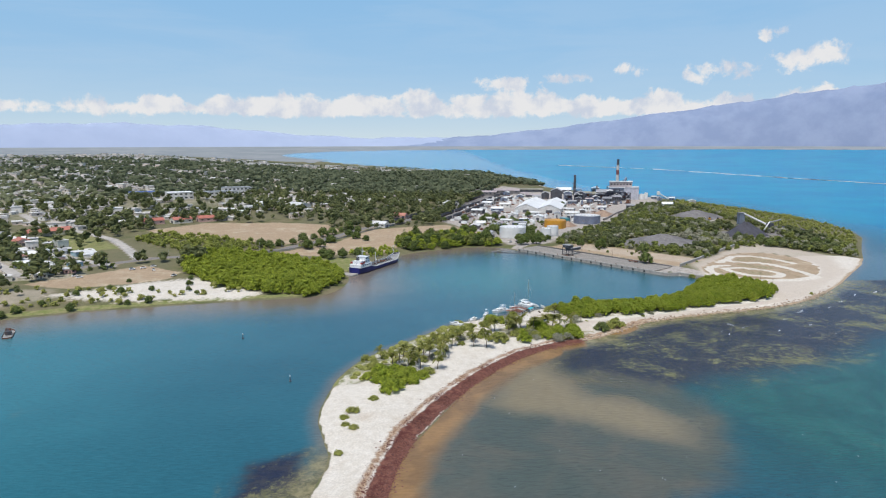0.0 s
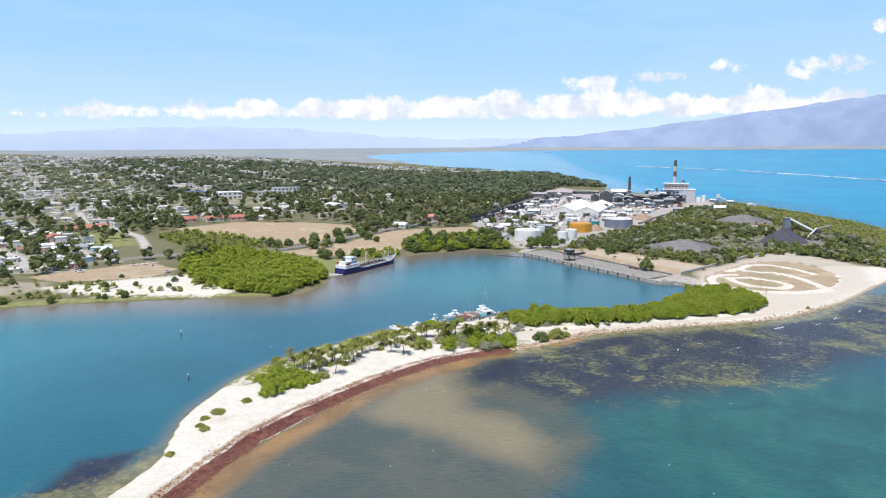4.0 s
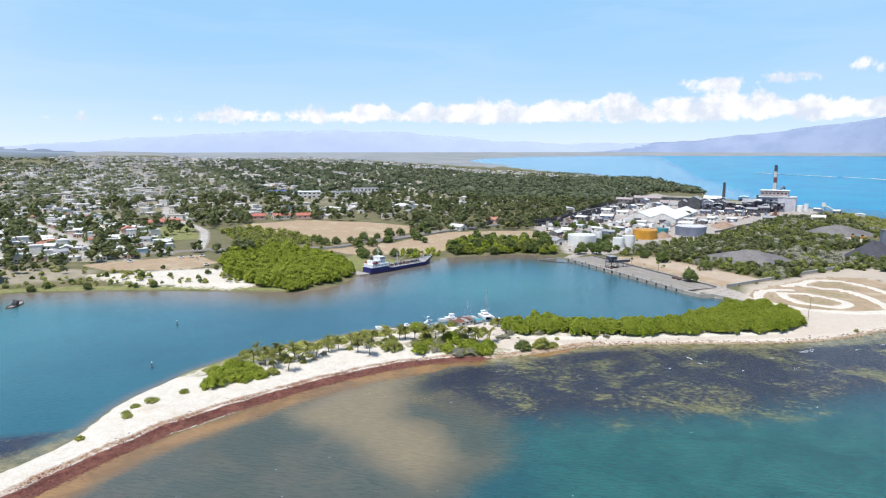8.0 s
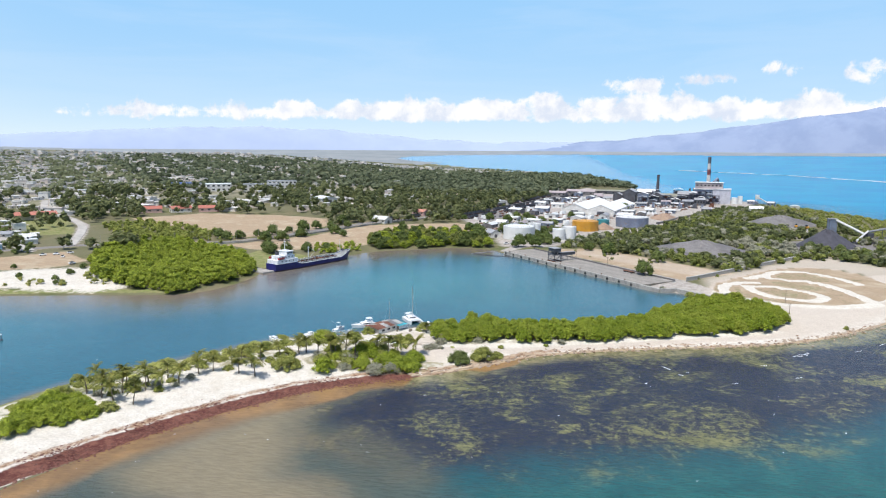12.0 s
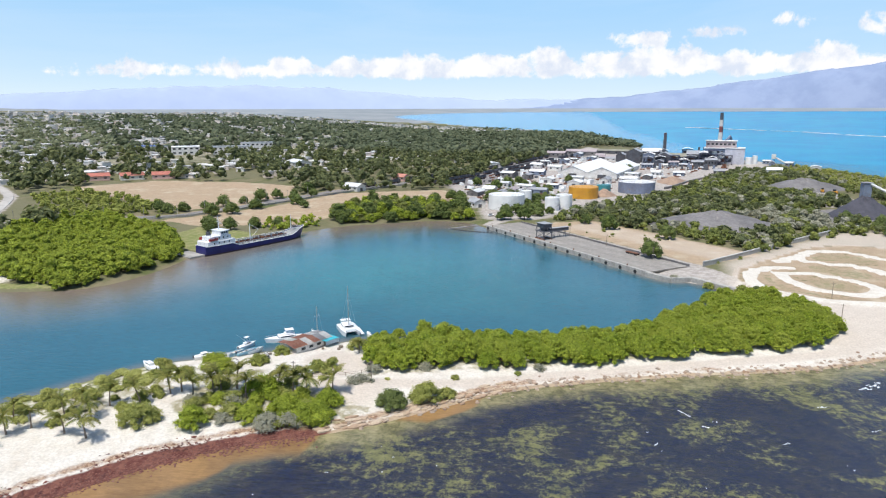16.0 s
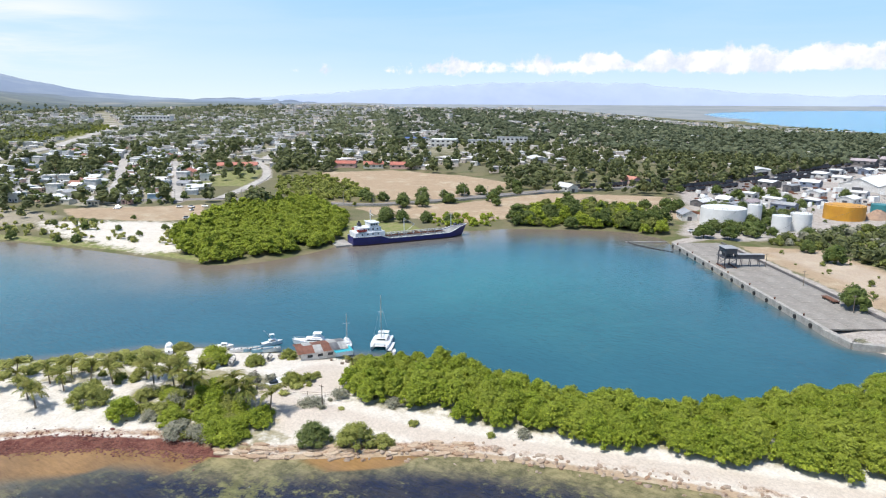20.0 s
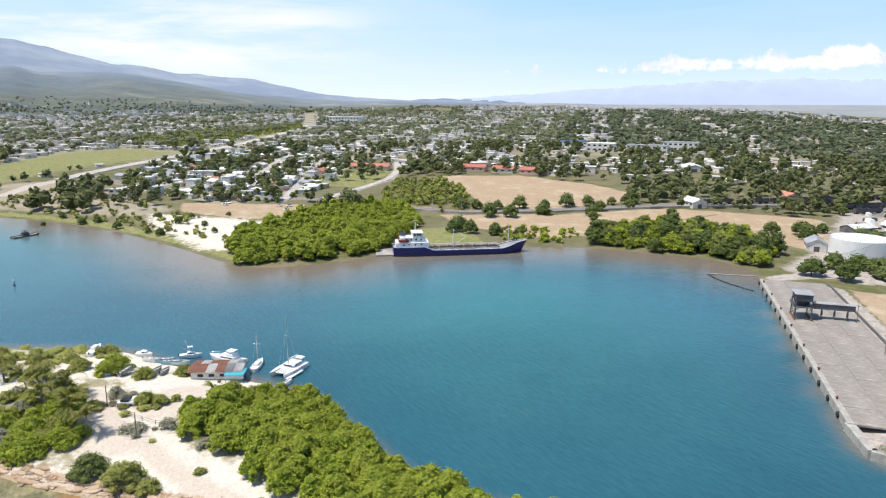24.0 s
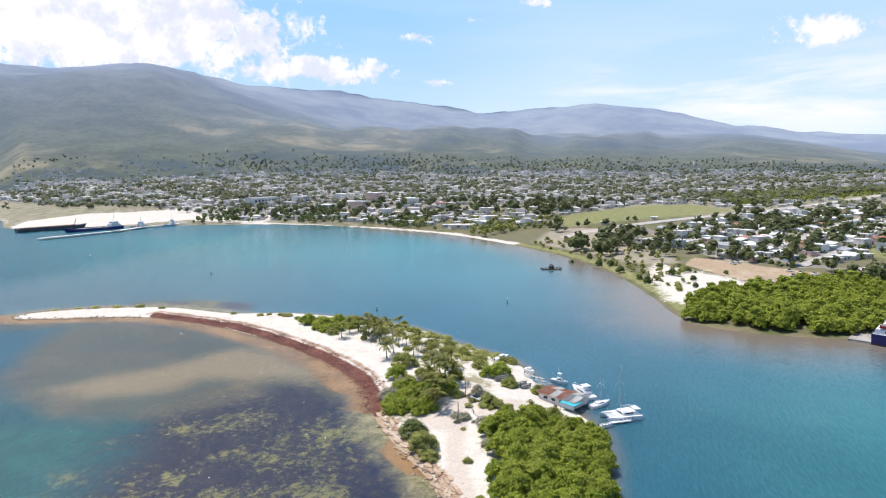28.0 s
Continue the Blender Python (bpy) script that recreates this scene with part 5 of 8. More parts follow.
def frond_mesh(seed, long):
    """One arching palm leaf: a rib and hanging leaflets."""
    rng = random.Random(seed)
    vs, fs = [], []
    n = 9
    rise_ = rng.uniform(0.25, 0.9)
    mid = []
    for i in range(n + 1):
        f = i / n
        mid.append(Vector((long * f * (1 - 0.18 * f), 0, long * (rise_ * f - (0.55 + rise_ * 0.5) * f * f))))
    for i in range(n):
        p, q = mid[i], mid[i + 1]
        o = len(vs)
        w = 0.05 * (1 - i / n) + 0.012
        vs += [p + Vector((0, -w, 0)), p + Vector((0, w, 0)), q + Vector((0, w * 0.8, 0)), q + Vector((0, -w * 0.8, 0))]
        fs.append((o, o + 1, o + 2, o + 3))
        ln = long * 0.23 * math.sin(math.pi * min(0.98, (i + 0.8) / (n + 0.6))) + 0.15
        for sgn in (-1, 1):
            for k in range(2):
                b0 = p.lerp(q, k * 0.5)
                b1 = p.lerp(q, k * 0.5 + 0.5)
                tip = (b0 + b1) / 2 + Vector((0.35 * ln, sgn * ln * 0.85, -0.5 * ln + rng.uniform(-0.1, 0.1)))
                o = len(vs)
                vs += [b0, b1, tip]
                fs.append((o, o + 1, o + 2))
    return mesh_of("frond", vs, fs, [M["frond"]])


def build_palms():
    fronds = [frond_mesh(k, 3.3 + 0.15 * k) for k in range(7)]
    kinds = []
    for k in range(4):
        rng = random.Random(70 + k)
        t = thing("coconut_palm", Matrix(), "coconut palm with drooping yellow-green fronds on white sand", "palm tree", "coconut palms on the spit")
        lean = rng.uniform(0.2, 0.9)
        top = Vector((lean, 0.1, 3.9))
        part("trunk", tube([(0, 0, -0.3), (lean * 0.2, 0.05, 1.5), (lean * 0.6, 0.1, 2.8), top], [0.24, 0.16, 0.13, 0.12], 7), M["palm_bark"], t)
        for j in range(13):
            part("frond", fronds[(j * 3 + k) % 7], None, t, at=Matrix.Translation(top) @ pose(0, 0, 0, rng.uniform(-20, 20), (j % 3) * 24 - 44 + rng.uniform(-10, 10), j * 360 / 13 * 4.02 + rng.uniform(-8, 8)))
        kinds.append(t)
    for i, (x, y, tall) in enumerate(PALMS):
        rng = random.Random(500 + i)
        s = tall / 5.3
        m = pose(x, y, spot_z(x, y), 0, 0, rng.uniform(0, 360)) @ Matrix.Diagonal((s, s, s, 1))
        t = kinds[i] if i < 4 else copy_thing(kinds[i % 4], Matrix())
        t.matrix_basis = m


def zs_of(spots):
    x, y = spots[:, 0], spots[:, 1]
    return np.minimum(shore_cap(inland(x, y)), height(x, y)) - 0.3


QUARTER = [(-198, 500), (-258, 452), (-330, 425), (-400, 440), (-470, 500), (-600, 640), (-560, 720), (-430, 690), (-330, 630), (-240, 560)]
FIELD_EDGE = [(-250, 560), (-250, 692), (-160, 668), (-95, 622), (-58, 640), (-40, 560), (-110, 545), (-160, 545)]
HOLES = [FIELD, FIELD_EDGE, BARE, SAND_LOT, PLAZA, MEADOW, YARD, QUAY_BACK, DIRT_STRIP, list(TRACK), SPIT]
LINES = [(HIGHWAY, 18), (ROAD_LONG, 9), (ROAD_CURVE, 8), (ROAD_MILL, 9)] + [(s, 7) for s in STREETS]


def clear_land(x, y, margin=3.0):
    ok = inland(x, y) > margin
    for h in HOLES:
        ok &= ~inside(h, x, y)
    for line, w in LINES:
        ok &= far_from(line, x, y) > w
    return ok


def build_woods():
    rng = np.random.default_rng(77)
    # scrub between the quay, the heaps and the east shore
    zone = [(160, 612), (190, 610), (262, 522), (300, 560), (345, 585), (390, 520), (440, 585), (525, 690), (545, 900), (500, 1100), (440, 1010), (352, 930), (250, 745), (180, 660)]
    heaps = [(262, 612, 34), (385, 805, 34), (366, 652, 36), (408, 705, 24), (400, 760, 22)]
    def keep(x, y):
        ok = (inland(x, y) > 5) & (far_from(ROAD_MILL, x, y) > 9)
        for hx, hy, hr in heaps:
            ok &= np.hypot(x - hx, y - hy) > hr
        return ok & ~inside(list(TRACK), x, y) & ~inside(DIRT_STRIP, x, y)
    s = scatter(zone, 5.2, 8, keep)
    s = s[rng.random(len(s)) < 0.7 + 0.25 * np.sin(s[:, 0] * 0.045) * np.sin(s[:, 1] * 0.052 + 1)]
    far_side = (s[:, 0] > 430)
    stuff_of("coastal_scrub", SCRUB, s[far_side], zs_of(s[far_side]), rng.uniform(0.4, 0.9, int(far_side.sum())), [M["shrub"]], "low yellow-green scrub along the open shore", "scrub", 1)
    s = s[~far_side]
    dry = rng.random(len(s)) < np.where(np.hypot(s[:, 0] - 312, s[:, 1] - 625) < 34, 0.8, 0.13)
    stuff_of("dry_scrub", SCRUB, s[dry], zs_of(s[dry]), rng.uniform(0.9, 1.6, int(dry.sum())), [M["dry_shrub"]], "dry grey-brown bushes around the gravel heaps", "scrub", 12)
    s = s[~dry]
    half = rng.random(len(s)) < np.clip(0.5 + 0.55 * np.sin(s[:, 0] * 0.06 + 1) * np.cos(s[:, 1] * 0.05) + 0.25 * np.sin(s[:, 1] * 0.021), 0.06, 0.94)
    stuff_of("dark_scrub", SCRUB, s[half], zs_of(s[half]), rng.uniform(0.9, 1.8, int(half.sum())), [M["town_tree"]], "dark thorny scrub around the gravel heaps", "scrub", 2)
    stuff_of("green_scrub", SCRUB, s[~half], zs_of(s[~half]), rng.uniform(0.8, 1.5, int((~half).sum())), [M["scrub"]], "green bushes around the gravel heaps", "scrub", 3)
    # trees of the town, near and far
    near = scatter([(-520, 300), (-260, 360), (-150, 520), (-100, 640), (60, 760), (120, 1000), (250, 1420), (480, 1480), (330, 1620), (280, 2000), (-900, 1900), (-1500, 1300), (-1300, 300), (-1350, -300), (-1400, -1000), (-950, -1000), (-560, -420), (-520, -320), (-500, -60), (-480, 180)], 10.2, 9, clear_land)
    patch = np.sin(near[:, 0] * 0.021 + 1) * np.cos(near[:, 1] * 0.017) + np.sin(near[:, 0] * 0.047 + near[:, 1] * 0.039)
    near = near[rng.random(len(near)) < np.clip(0.47 + 0.26 * patch - 0.08 * (near[:, 0] < -380) * (near[:, 1] < 800) + 0.34 * (1 - ease(8, 26, polar(near[:, 0], near[:, 1])[1])), 0.1, 0.97)]
    nr, nb = polar(near[:, 0], near[:, 1])
    near = near[rng.random(len(near)) > ease(1450, 1750, nr) * ease(95, 110, nb)]
    close = polar(near[:, 0], near[:, 1])[0] < 800
    stuff_of("town_trees", TOWN_TREES, near[close], zs_of(near[close]), rng.uniform(0.6, 1.95, int(close.sum())), [M["town_tree"]], "many dark-green trees between the houses of the town", "trees", 4)
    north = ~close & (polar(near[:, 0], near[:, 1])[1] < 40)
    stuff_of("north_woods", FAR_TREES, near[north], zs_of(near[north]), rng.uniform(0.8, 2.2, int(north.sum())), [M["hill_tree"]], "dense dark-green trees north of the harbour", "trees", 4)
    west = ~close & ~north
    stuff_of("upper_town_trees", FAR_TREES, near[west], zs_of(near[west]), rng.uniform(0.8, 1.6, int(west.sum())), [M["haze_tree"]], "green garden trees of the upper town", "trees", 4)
    ring = scatter([(280, 2000), (-60, 2500), (-900, 2300), (-1700, 1700), (-2150, 800), (-2350, 100), (-2300, -1200), (-2000, -2100), (-1300, -1900), (-560, -480), (-950, -1000), (-1400, -1000), (-1350, -300), (-1300, 300), (-1500, 1300), (-900, 1900)], 16, 10, lambda x, y: inland(x, y) > 20)
    patch = np.sin(ring[:, 0] * 0.013 + 1) * np.cos(ring[:, 1] * 0.011) + np.sin(ring[:, 0] * 0.031 + ring[:, 1] * 0.027)
    rr, rb = polar(ring[:, 0], ring[:, 1])
    patch = np.where(rb > 55, patch * 0.8 + 0.5, patch)
    ring = ring[rng.random(len(ring)) < np.clip(0.42 + 0.32 * patch, 0.05, 0.95) * (1 - ease(1780, 2080, rr) * (rb > 55))]
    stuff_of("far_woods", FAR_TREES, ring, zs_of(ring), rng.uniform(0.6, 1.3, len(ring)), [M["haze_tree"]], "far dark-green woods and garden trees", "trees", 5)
    wood = scatter(WOODED, 8, 11)
    stuff_of("roadside_wood", TOWN_TREES, wood, zs_of(wood), rng.uniform(0.5, 0.9, len(wood)), [M["shrub"]], "green strip of young trees beside the highway", "trees", 6)
    for name, zone, gap, share, mat, label in (("shore_shrubs", [(-330, 312), (-260, 362), (-190, 397), (-100, 417), (-60, 426), (-90, 448), (-200, 440), (-280, 425), (-345, 380)], 7, 0.42, "shrub", "low green shrubs along the grassy north shore"),
                                               ("bank_shrubs", [(-6, 556), (14, 580), (4, 604), (-20, 592), (-34, 570), (-30, 556)], 5, 0.7, "mangrove", "green bushes on the bank ahead of the tanker"),
                                               ("field_thicket", [(-184, 583), (-232, 628), (-226, 672), (-183, 664), (-118, 620), (-136, 572)], 6.0, 0.85, "shrub", "dry green thicket at the edge of the brown field"),
                                               ("field_bushes", [(-440, 225), (-495, 229), (-560, 262), (-530, 310), (-450, 345), (-405, 325), (-395, 270)], 8, 0.55, "shrub", "bright-green bushes between the bay and the grass field"),
                                               ("garden_trees", QUARTER, 8, 0.75, "tree", "dark garden trees among the near houses"), ("yard_bushes", [(104, 690), (146, 640), (176, 690), (196, 745), (170, 800), (110, 820), (90, 760)], 8, 0.5, "tree", "dark bushes between the storage tanks")):
        s = scatter(zone, gap, 60)
        s = s[rng.random(len(s)) < share]
        for line, w in LINES:
            s = s[far_from(line, s[:, 0], s[:, 1]) > w * 0.6]
        for tx, ty, tr in ((127, 662, 15), (141, 684, 6), (160, 657, 7), (169, 666, 8), (187, 728, 14), (206, 758, 8)):
            s = s[np.hypot(s[:, 0] - tx, s[:, 1] - ty) > tr + 2]
        stuff_of(name, SCRUB, s, zs_of(s), rng.uniform(0.5, 1.0, len(s)) * (1.35 if name in ("garden_trees", "field_thicket", "field_bushes") else 1), [M[mat]], label, "shrubs", 61)
    strip = scatter([(160, 588), (230, 492), (262, 518), (190, 608)], 8, 64)
    strip = strip[rng.random(len(strip)) < 0.3]
    stuff_of("strip_bushes", SCRUB, strip, zs_of(strip), rng.uniform(0.25, 0.7, len(strip)), [M["scrub"]], "small bushes scattered over the bare strip behind the quay", "shrubs", 65)
    belt2 = scatter([(-165, 600), (-175, 640), (-105, 612), (-60, 610), (-100, 575), (-150, 575)], 8, 12, lambda x, y: far_from(ROAD_LONG, x, y) > 7)
    stuff_of("roadside_thicket", TOWN_TREES, belt2, zs_of(belt2), rng.uniform(0.35, 0.8, len(belt2)), [M["shrub"]], "green roadside thicket behind the mangroves", "trees", 7)


ROW_TREES = [(-224, 359), (-212, 379), (-208, 387), (-181, 393), (-153, 404), (-142, 408), (-173, 459), (-131, 453), (-200, 400), (-240, 372), (-190, 420), (-165, 425), (-252, 380), (-118, 424), (-70, 596), (-52, 628), (-60, 606), (-38, 668), (-30, 690), (-18, 735),
             (-112, 604), (-46, 548), (-36, 552), (-52, 556), (-24, 560), (-12, 568), (146, 636), (150, 628), (158, 640), (140, 640), (128, 633), (150, 672), (142, 664), (148, 700), (156, 706), (140, 712),
             (112, 700), (118, 708), (128, 716), (90, 690), (82, 700), (70, 690), (-20, 640), (-30, 652), (176, 470 + 170), (205, 505), (132, 690), (-232, 400), (-176, 436), (-150, 436), (-135, 470), (-262, 368), (-126, 434), (-104, 600), (-96, 607), (-86, 618), (-79, 632), (-70, 648), (-63, 662), (-55, 676), (-47, 692), (-40, 706), (121, 797), (132, 815), (147, 780), (138, 789), (128, 611), (135, 640), (151, 643), (141, 614), (145, 690), (148, 774), (122, 807), (159, 753), (67, 790), (86, 716), (180, 844), (93, 799), (113, 779), (193, 582), (180, 602), (222, 556), (252, 950),
             (347, 876), (372, 930), (330, 640), (345, 625), (360, 612), (352, 600), (372, 600), (385, 590), (392, 575), (366, 585), (380, 570), (405, 580), (350, 580)]


def build_row_trees():
    kinds = [tree_kind("shade_tree", Matrix(), "round dark-green shade tree standing by itself", "tree", "tree", 60 + k, 4.4 + 0.35 * k, 5.0 + 0.45 * k, 12, 460, 0.62, "shade trees round the harbour", 0.22, 0.24) for k in range(4)]
    beside = [q for q in ROW_TREES if q[0] < -100 and q[1] < 490]
    grow(kinds, beside, 14, 0.45, 0.8)
    grow(kinds, [q for q in ROW_TREES if q not in beside], 15, 0.85, 1.5, first=False)
    # trees and bushes along the shore of the bay
    rng = np.random.default_rng(19)
    shore = scatter([(-560, -150), (-440, -110), (-460, 60), (-420, 180), (-370, 260), (-420, 330), (-480, 260), (-540, 80)], 8.5, 20, lambda x, y: (inland(x, y) > 7) & (inland(x, y) < 62))
    shore = shore[rng.random(len(shore)) < 0.55 + 0.35 * np.sin(shore[:, 1] * 0.05)]
    green = shore[:, 1] + rng.normal(0, 40, len(shore)) > 190
    for name, pick, mat, label in (("bay_trees", ~green, "tree", "dark-green trees along the beach of the bay"), ("bay_bushes", green, "shrub", "bright-green bushes behind the beach of the bay")):
        stuff_of(name, TOWN_TREES, shore[pick], zs_of(shore[pick]), rng.uniform(0.5, 1.35, int(pick.sum())), [M[mat]], label, "trees", 21)


build_mangroves()
build_bushes()
build_palms()
build_row_trees()
build_woods()


# ---- ships, boats, quay ----
def hull_bm(long, beam, deck, keel=-1.2, bow=0.32, stern=0.16, n=18, flare=0.1, transom=0.7, inset=0.0, rake=0.06):
    """A lofted hull, stern at x = 0, bow at x = long, closed by its deck. deck: height by the fraction of the length."""
    bm = bmesh.new()
    rows = []
    for i in range(n + 1):
        f = i / n
        if f > 1 - bow:
            q = (f - 1 + bow) / bow
            half = beam / 2 * max(0.02, 1 - q ** 2.2)
        elif f < stern:
            half = beam / 2 * (transom + (1 - transom) * math.sin(f / stern * math.pi / 2))
        else:
            half = beam / 2
        top = deck(f)
        lean = rake * long * max(0, f - 0.75) / 0.25
        row = []
        for side, z, out in ((0, keel, 0), (0.72, keel * 0.85, 0), (0.95, keel * 0.2, 0.2), (1.0, top * 0.45, 0.5), (1 + flare * max(0, f - 0.5), top, 1)):
            row.append((f * long + lean * (out - 0.5), half * side, z))
        rows.append(row)
    left = [[bm.verts.new(p) for p in r] for r in rows]
    right = [[r[0]] + [bm.verts.new((p[0], -p[1], p[2])) for p in q[1:]] for r, q in zip(left, rows)]
    for side, flip in ((left, False), (right, True)):
        for a1, b1 in zip(side, side[1:]):
            for k in range(4):
                f = (a1[k], b1[k], b1[k + 1], a1[k + 1])
                if len(set(f)) == 4:
                    bm.faces.new(f if flip else f[::-1])
    bm.faces.new(left[0][::1] + right[0][:0:-1])
    bm.faces.new(left[-1][::-1] + right[-1][1:])
    bmesh.ops.recalc_face_normals(bm, faces=bm.faces[:])
    return bm, [r[4].co.copy() for r in left]


def deck_bm(edge, drop):
    bm = bmesh.new()
    a1 = [bm.verts.new((p.x, p.y * 0.97, p.z - drop)) for p in edge]
    b1 = [bm.verts.new((p.x, -p.y * 0.97, p.z - drop)) for p in edge]
    for i in range(len(edge) - 1):
        bm.faces.new((b1[i], b1[i + 1], a1[i + 1], a1[i]))
    return bm


def split_low(bm, z):
    """Cuts a hull at a height: the lower band gets the second material."""
    bmesh.ops.bisect_plane(bm, geom=bm.verts[:] + bm.edges[:] + bm.faces[:], plane_co=(0, 0, z), plane_no=(0, 0, 1))
    for f in bm.faces:
        f.material_index = int(f.calc_center_median().z < z)


def bars(points, r, bm=None, seg=4):
    """Straight bars between pairs of points."""
    out = bmesh.new() if bm is None else bm
    for p, q in points:
        tube([p, q], r, seg, out)
    return out


def railing(line, tall, parent, gap=2.0, mat="ship_white", r=0.035):
    pts = [Vector(p) for p in line]
    bm = bmesh.new()
    for p, q in zip(pts, pts[1:]):
        for h in (tall * 0.5, tall):
            tube([p + Vector((0, 0, h)), q + Vector((0, 0, h))], r, 4, bm)
        n = max(1, int((q - p).length / gap))
        for k in range(n + 1):
            s = p.lerp(q, k / n)
            tube([s, s + Vector((0, 0, tall))], r, 4, bm)
    return part("railing", bm, M[mat], parent)


def build_tanker():
    t = thing("tanker", pose(-22.8, 490.2, 0, 0, 0, 61.2), "small dark-blue coastal tanker with white deckhouse moored at the bank", "ship")
    deck = lambda f: 5.0 if f < 0.23 else (3.2 + 1.8 * max(0, (0.30 - f) / 0.07) if f < 0.30 else (3.2 if f < 0.82 else 3.2 + 2.3 * min(1, (f - 0.82) / 0.1) + 0.9 * max(0, f - 0.9) * 10))
    bm, edge = hull_bm(68, 11.4, deck, -1.5, 0.26, 0.14, 48, 0.08, 0.78)
    split_low(bm, 0.75)
    hull = part("hull", bm, None, t)
    hull.data.materials.append(M["hull_blue"]), hull.data.materials.append(M["hull_boot"])
    part("deck", deck_bm(edge, 0.55), M["ship_deck"], hull)
    for s in (-1, 1):
        strake = tube([(p.x, s * (p.y + 0.06), p.z - 0.12) for p in edge], 0.16, 5)
        part("rubbing_strake", strake, M["ship_white"], hull, "white sheer stripe")
    house = part("deckhouse", box(16.6, 9.8, 2.6, (9.6, 0, 4.5), 0.15), M["ship_white"], t, "white tiered deckhouse")
    for (sx, sy, sz, x, z, nm) in ((12.5, 7.4, 2.3, 9.8, 7.1, "bridge_deck"), (5.0, 7.6, 2.3, 12.2, 9.4, "wheelhouse")):
        part(nm, box(sx, sy, sz, (x, 0, z), 0.12), M["ship_white"], house)
    for x in (5, 8, 11, 14):
        for s in (-1, 1):
            part("window", box(0.8, 0.08, 0.8, (x, s * 4.91, 5.6)), M["glass"], house)
    for x in (6.5, 9, 11.5, 14):
        for s in (-1, 1):
            part("window", box(0.8, 0.08, 0.8, (x, s * 3.71, 8.0)), M["glass"], house)
    for k in range(6):
        part("window", box(0.08, 1.0, 0.9, (14.72, -3.0 + k * 1.2, 10.4)), M["glass"], house)
    for x in (10.8, 12.2, 13.6):
        for s in (-1, 1):
            part("window", box(1.0, 0.08, 0.9, (x, s * 3.81, 10.4)), M["glass"], house)
    part("bridge_roof", box(5.8, 8.6, 0.25, (12.2, 0, 11.7), 0.05), M["ship_white"], house)
    fun = part("funnel", drum(1.5, 4.6, (5.0, 0, 7.1), 20, 1.2), M["steel_dark"], t, "dark funnel")
    part("funnel_band", drum(1.5, 0.8, (5.0, 0, 9.2), 20, 1.42), M["ship_white"], fun)
    for dy in (-0.5, 0.5):
        part("exhaust_pipe", drum(0.28, 1.0, (5.0, dy, 11.7), 10), M["black"], fun)
    mast = part("mast", tube([(11.4, 0, 11.9), (11.4, 0, 19)], [0.22, 0.12], 8), M["ship_white"], t)
    part("yard", bars([((11.4, -1.8, 16.4), (11.4, 1.8, 16.4)), ((10.4, 0, 17.6), (12.6, 0, 17.6))], 0.08), M["ship_white"], mast)
    part("radar_scanner", box(0.4, 2.6, 0.25, (12.6, 0, 15.2), 0.05), M["ship_white"], mast)
    post = part("kingpost", tube([(31, 0, 2.7), (31, 0, 12.5)], [0.3, 0.2], 8), M["ship_white"], t)
    part("derrick", bars([((31, 0, 4.2), (38, 1.5, 8.2)), ((31, 0, 12.2), (38, 1.5, 8.2))], 0.09), M["ship_white"], post)
    fore = part("foremast", tube([(60, 0, 5.6), (60, 0, 14)], [0.22, 0.1], 8), M["ship_white"], t)
    part("mast_stay", bars([((60, 0, 13.6), (66, 0, 7.4)), ((60, 0, 13.6), (54, 2.5, 4))], 0.03), M["steel_dark"], fore)
    for y in (-2.4, -1.2, 0, 1.2, 2.4):
        part("cargo_pipe", bars([((18, y, 3.5), (55, y, 3.5))], 0.16, None, 6), M["steel_dark" if abs(y) > 2 else "rust"], t)
    for k in range(9):
        x = 20 + k * 4.1
        part("pipe_support", box(0.25, 6.4, 0.75, (x, 0, 2.65)), M["ship_deck"], t)
    for k in range(5):
        for s in (-1, 1):
            hatch = part("tank_hatch", drum(0.62, 0.75, (22 + k * 7, s * 3.7, 2.65), 14), M["ship_white"], t)
            part("hatch_lid", drum(0.7, 0.14, (22 + k * 7, s * 3.7, 3.4), 14), M["steel_dark"], hatch)
    walk_ = part("catwalk", box(38, 1.2, 0.12, (36.5, 0.0, 5.0)), M["ship_deck"], t)
    for k in range(9):
        part("catwalk_post", box(0.14, 1.1, 2.4, (19 + k * 4.4, 0, 2.62)), M["ship_white"], walk_)
    part("manifold", bars([((37, -5, 4.2), (37, 5, 4.2)), ((38.2, -5, 4.2), (38.2, 5, 4.2)), ((39.4, -5, 4.2), (39.4, 5, 4.2))], 0.2, None, 6), M["rust"], t)
    for s in (-1, 1):
        railing([(19, s * 5.45, 3.1), (36, s * 5.45, 3.1), (55, s * 5.45, 3.1)], 1.1, t)
        railing([(1, s * 4.3, 4.7), (10, s * 5.35, 4.7), (15, s * 5.4, 4.7)], 1.0, t)
        boat = part("lifeboat", hull_bm(5.2, 1.9, lambda f: 0.7, -0.5, 0.4, 0.3, 10)[0], M["red_paint"], t, "orange-red lifeboat", at=pose(2.6, s * 4.3, 7.9))
        part("davit", bars([((0.8, -s * 0.3, -0.9), (0.8, 0, 1.1)), ((4.4, -s * 0.3, -0.9), (4.4, 0, 1.1))], 0.1), M["ship_white"], boat)
    part("windlass", drum(0.6, 2.6, (0, 0, -1.3), 12), M["steel_dark"], t, at=pose(62.5, 0, 6.6, 90, 0, 0))
    for s in (-1, 1):
        part("bollard", drum(0.25, 0.7, (64, s * 1.8, 6.6), 10), M["black"], t)
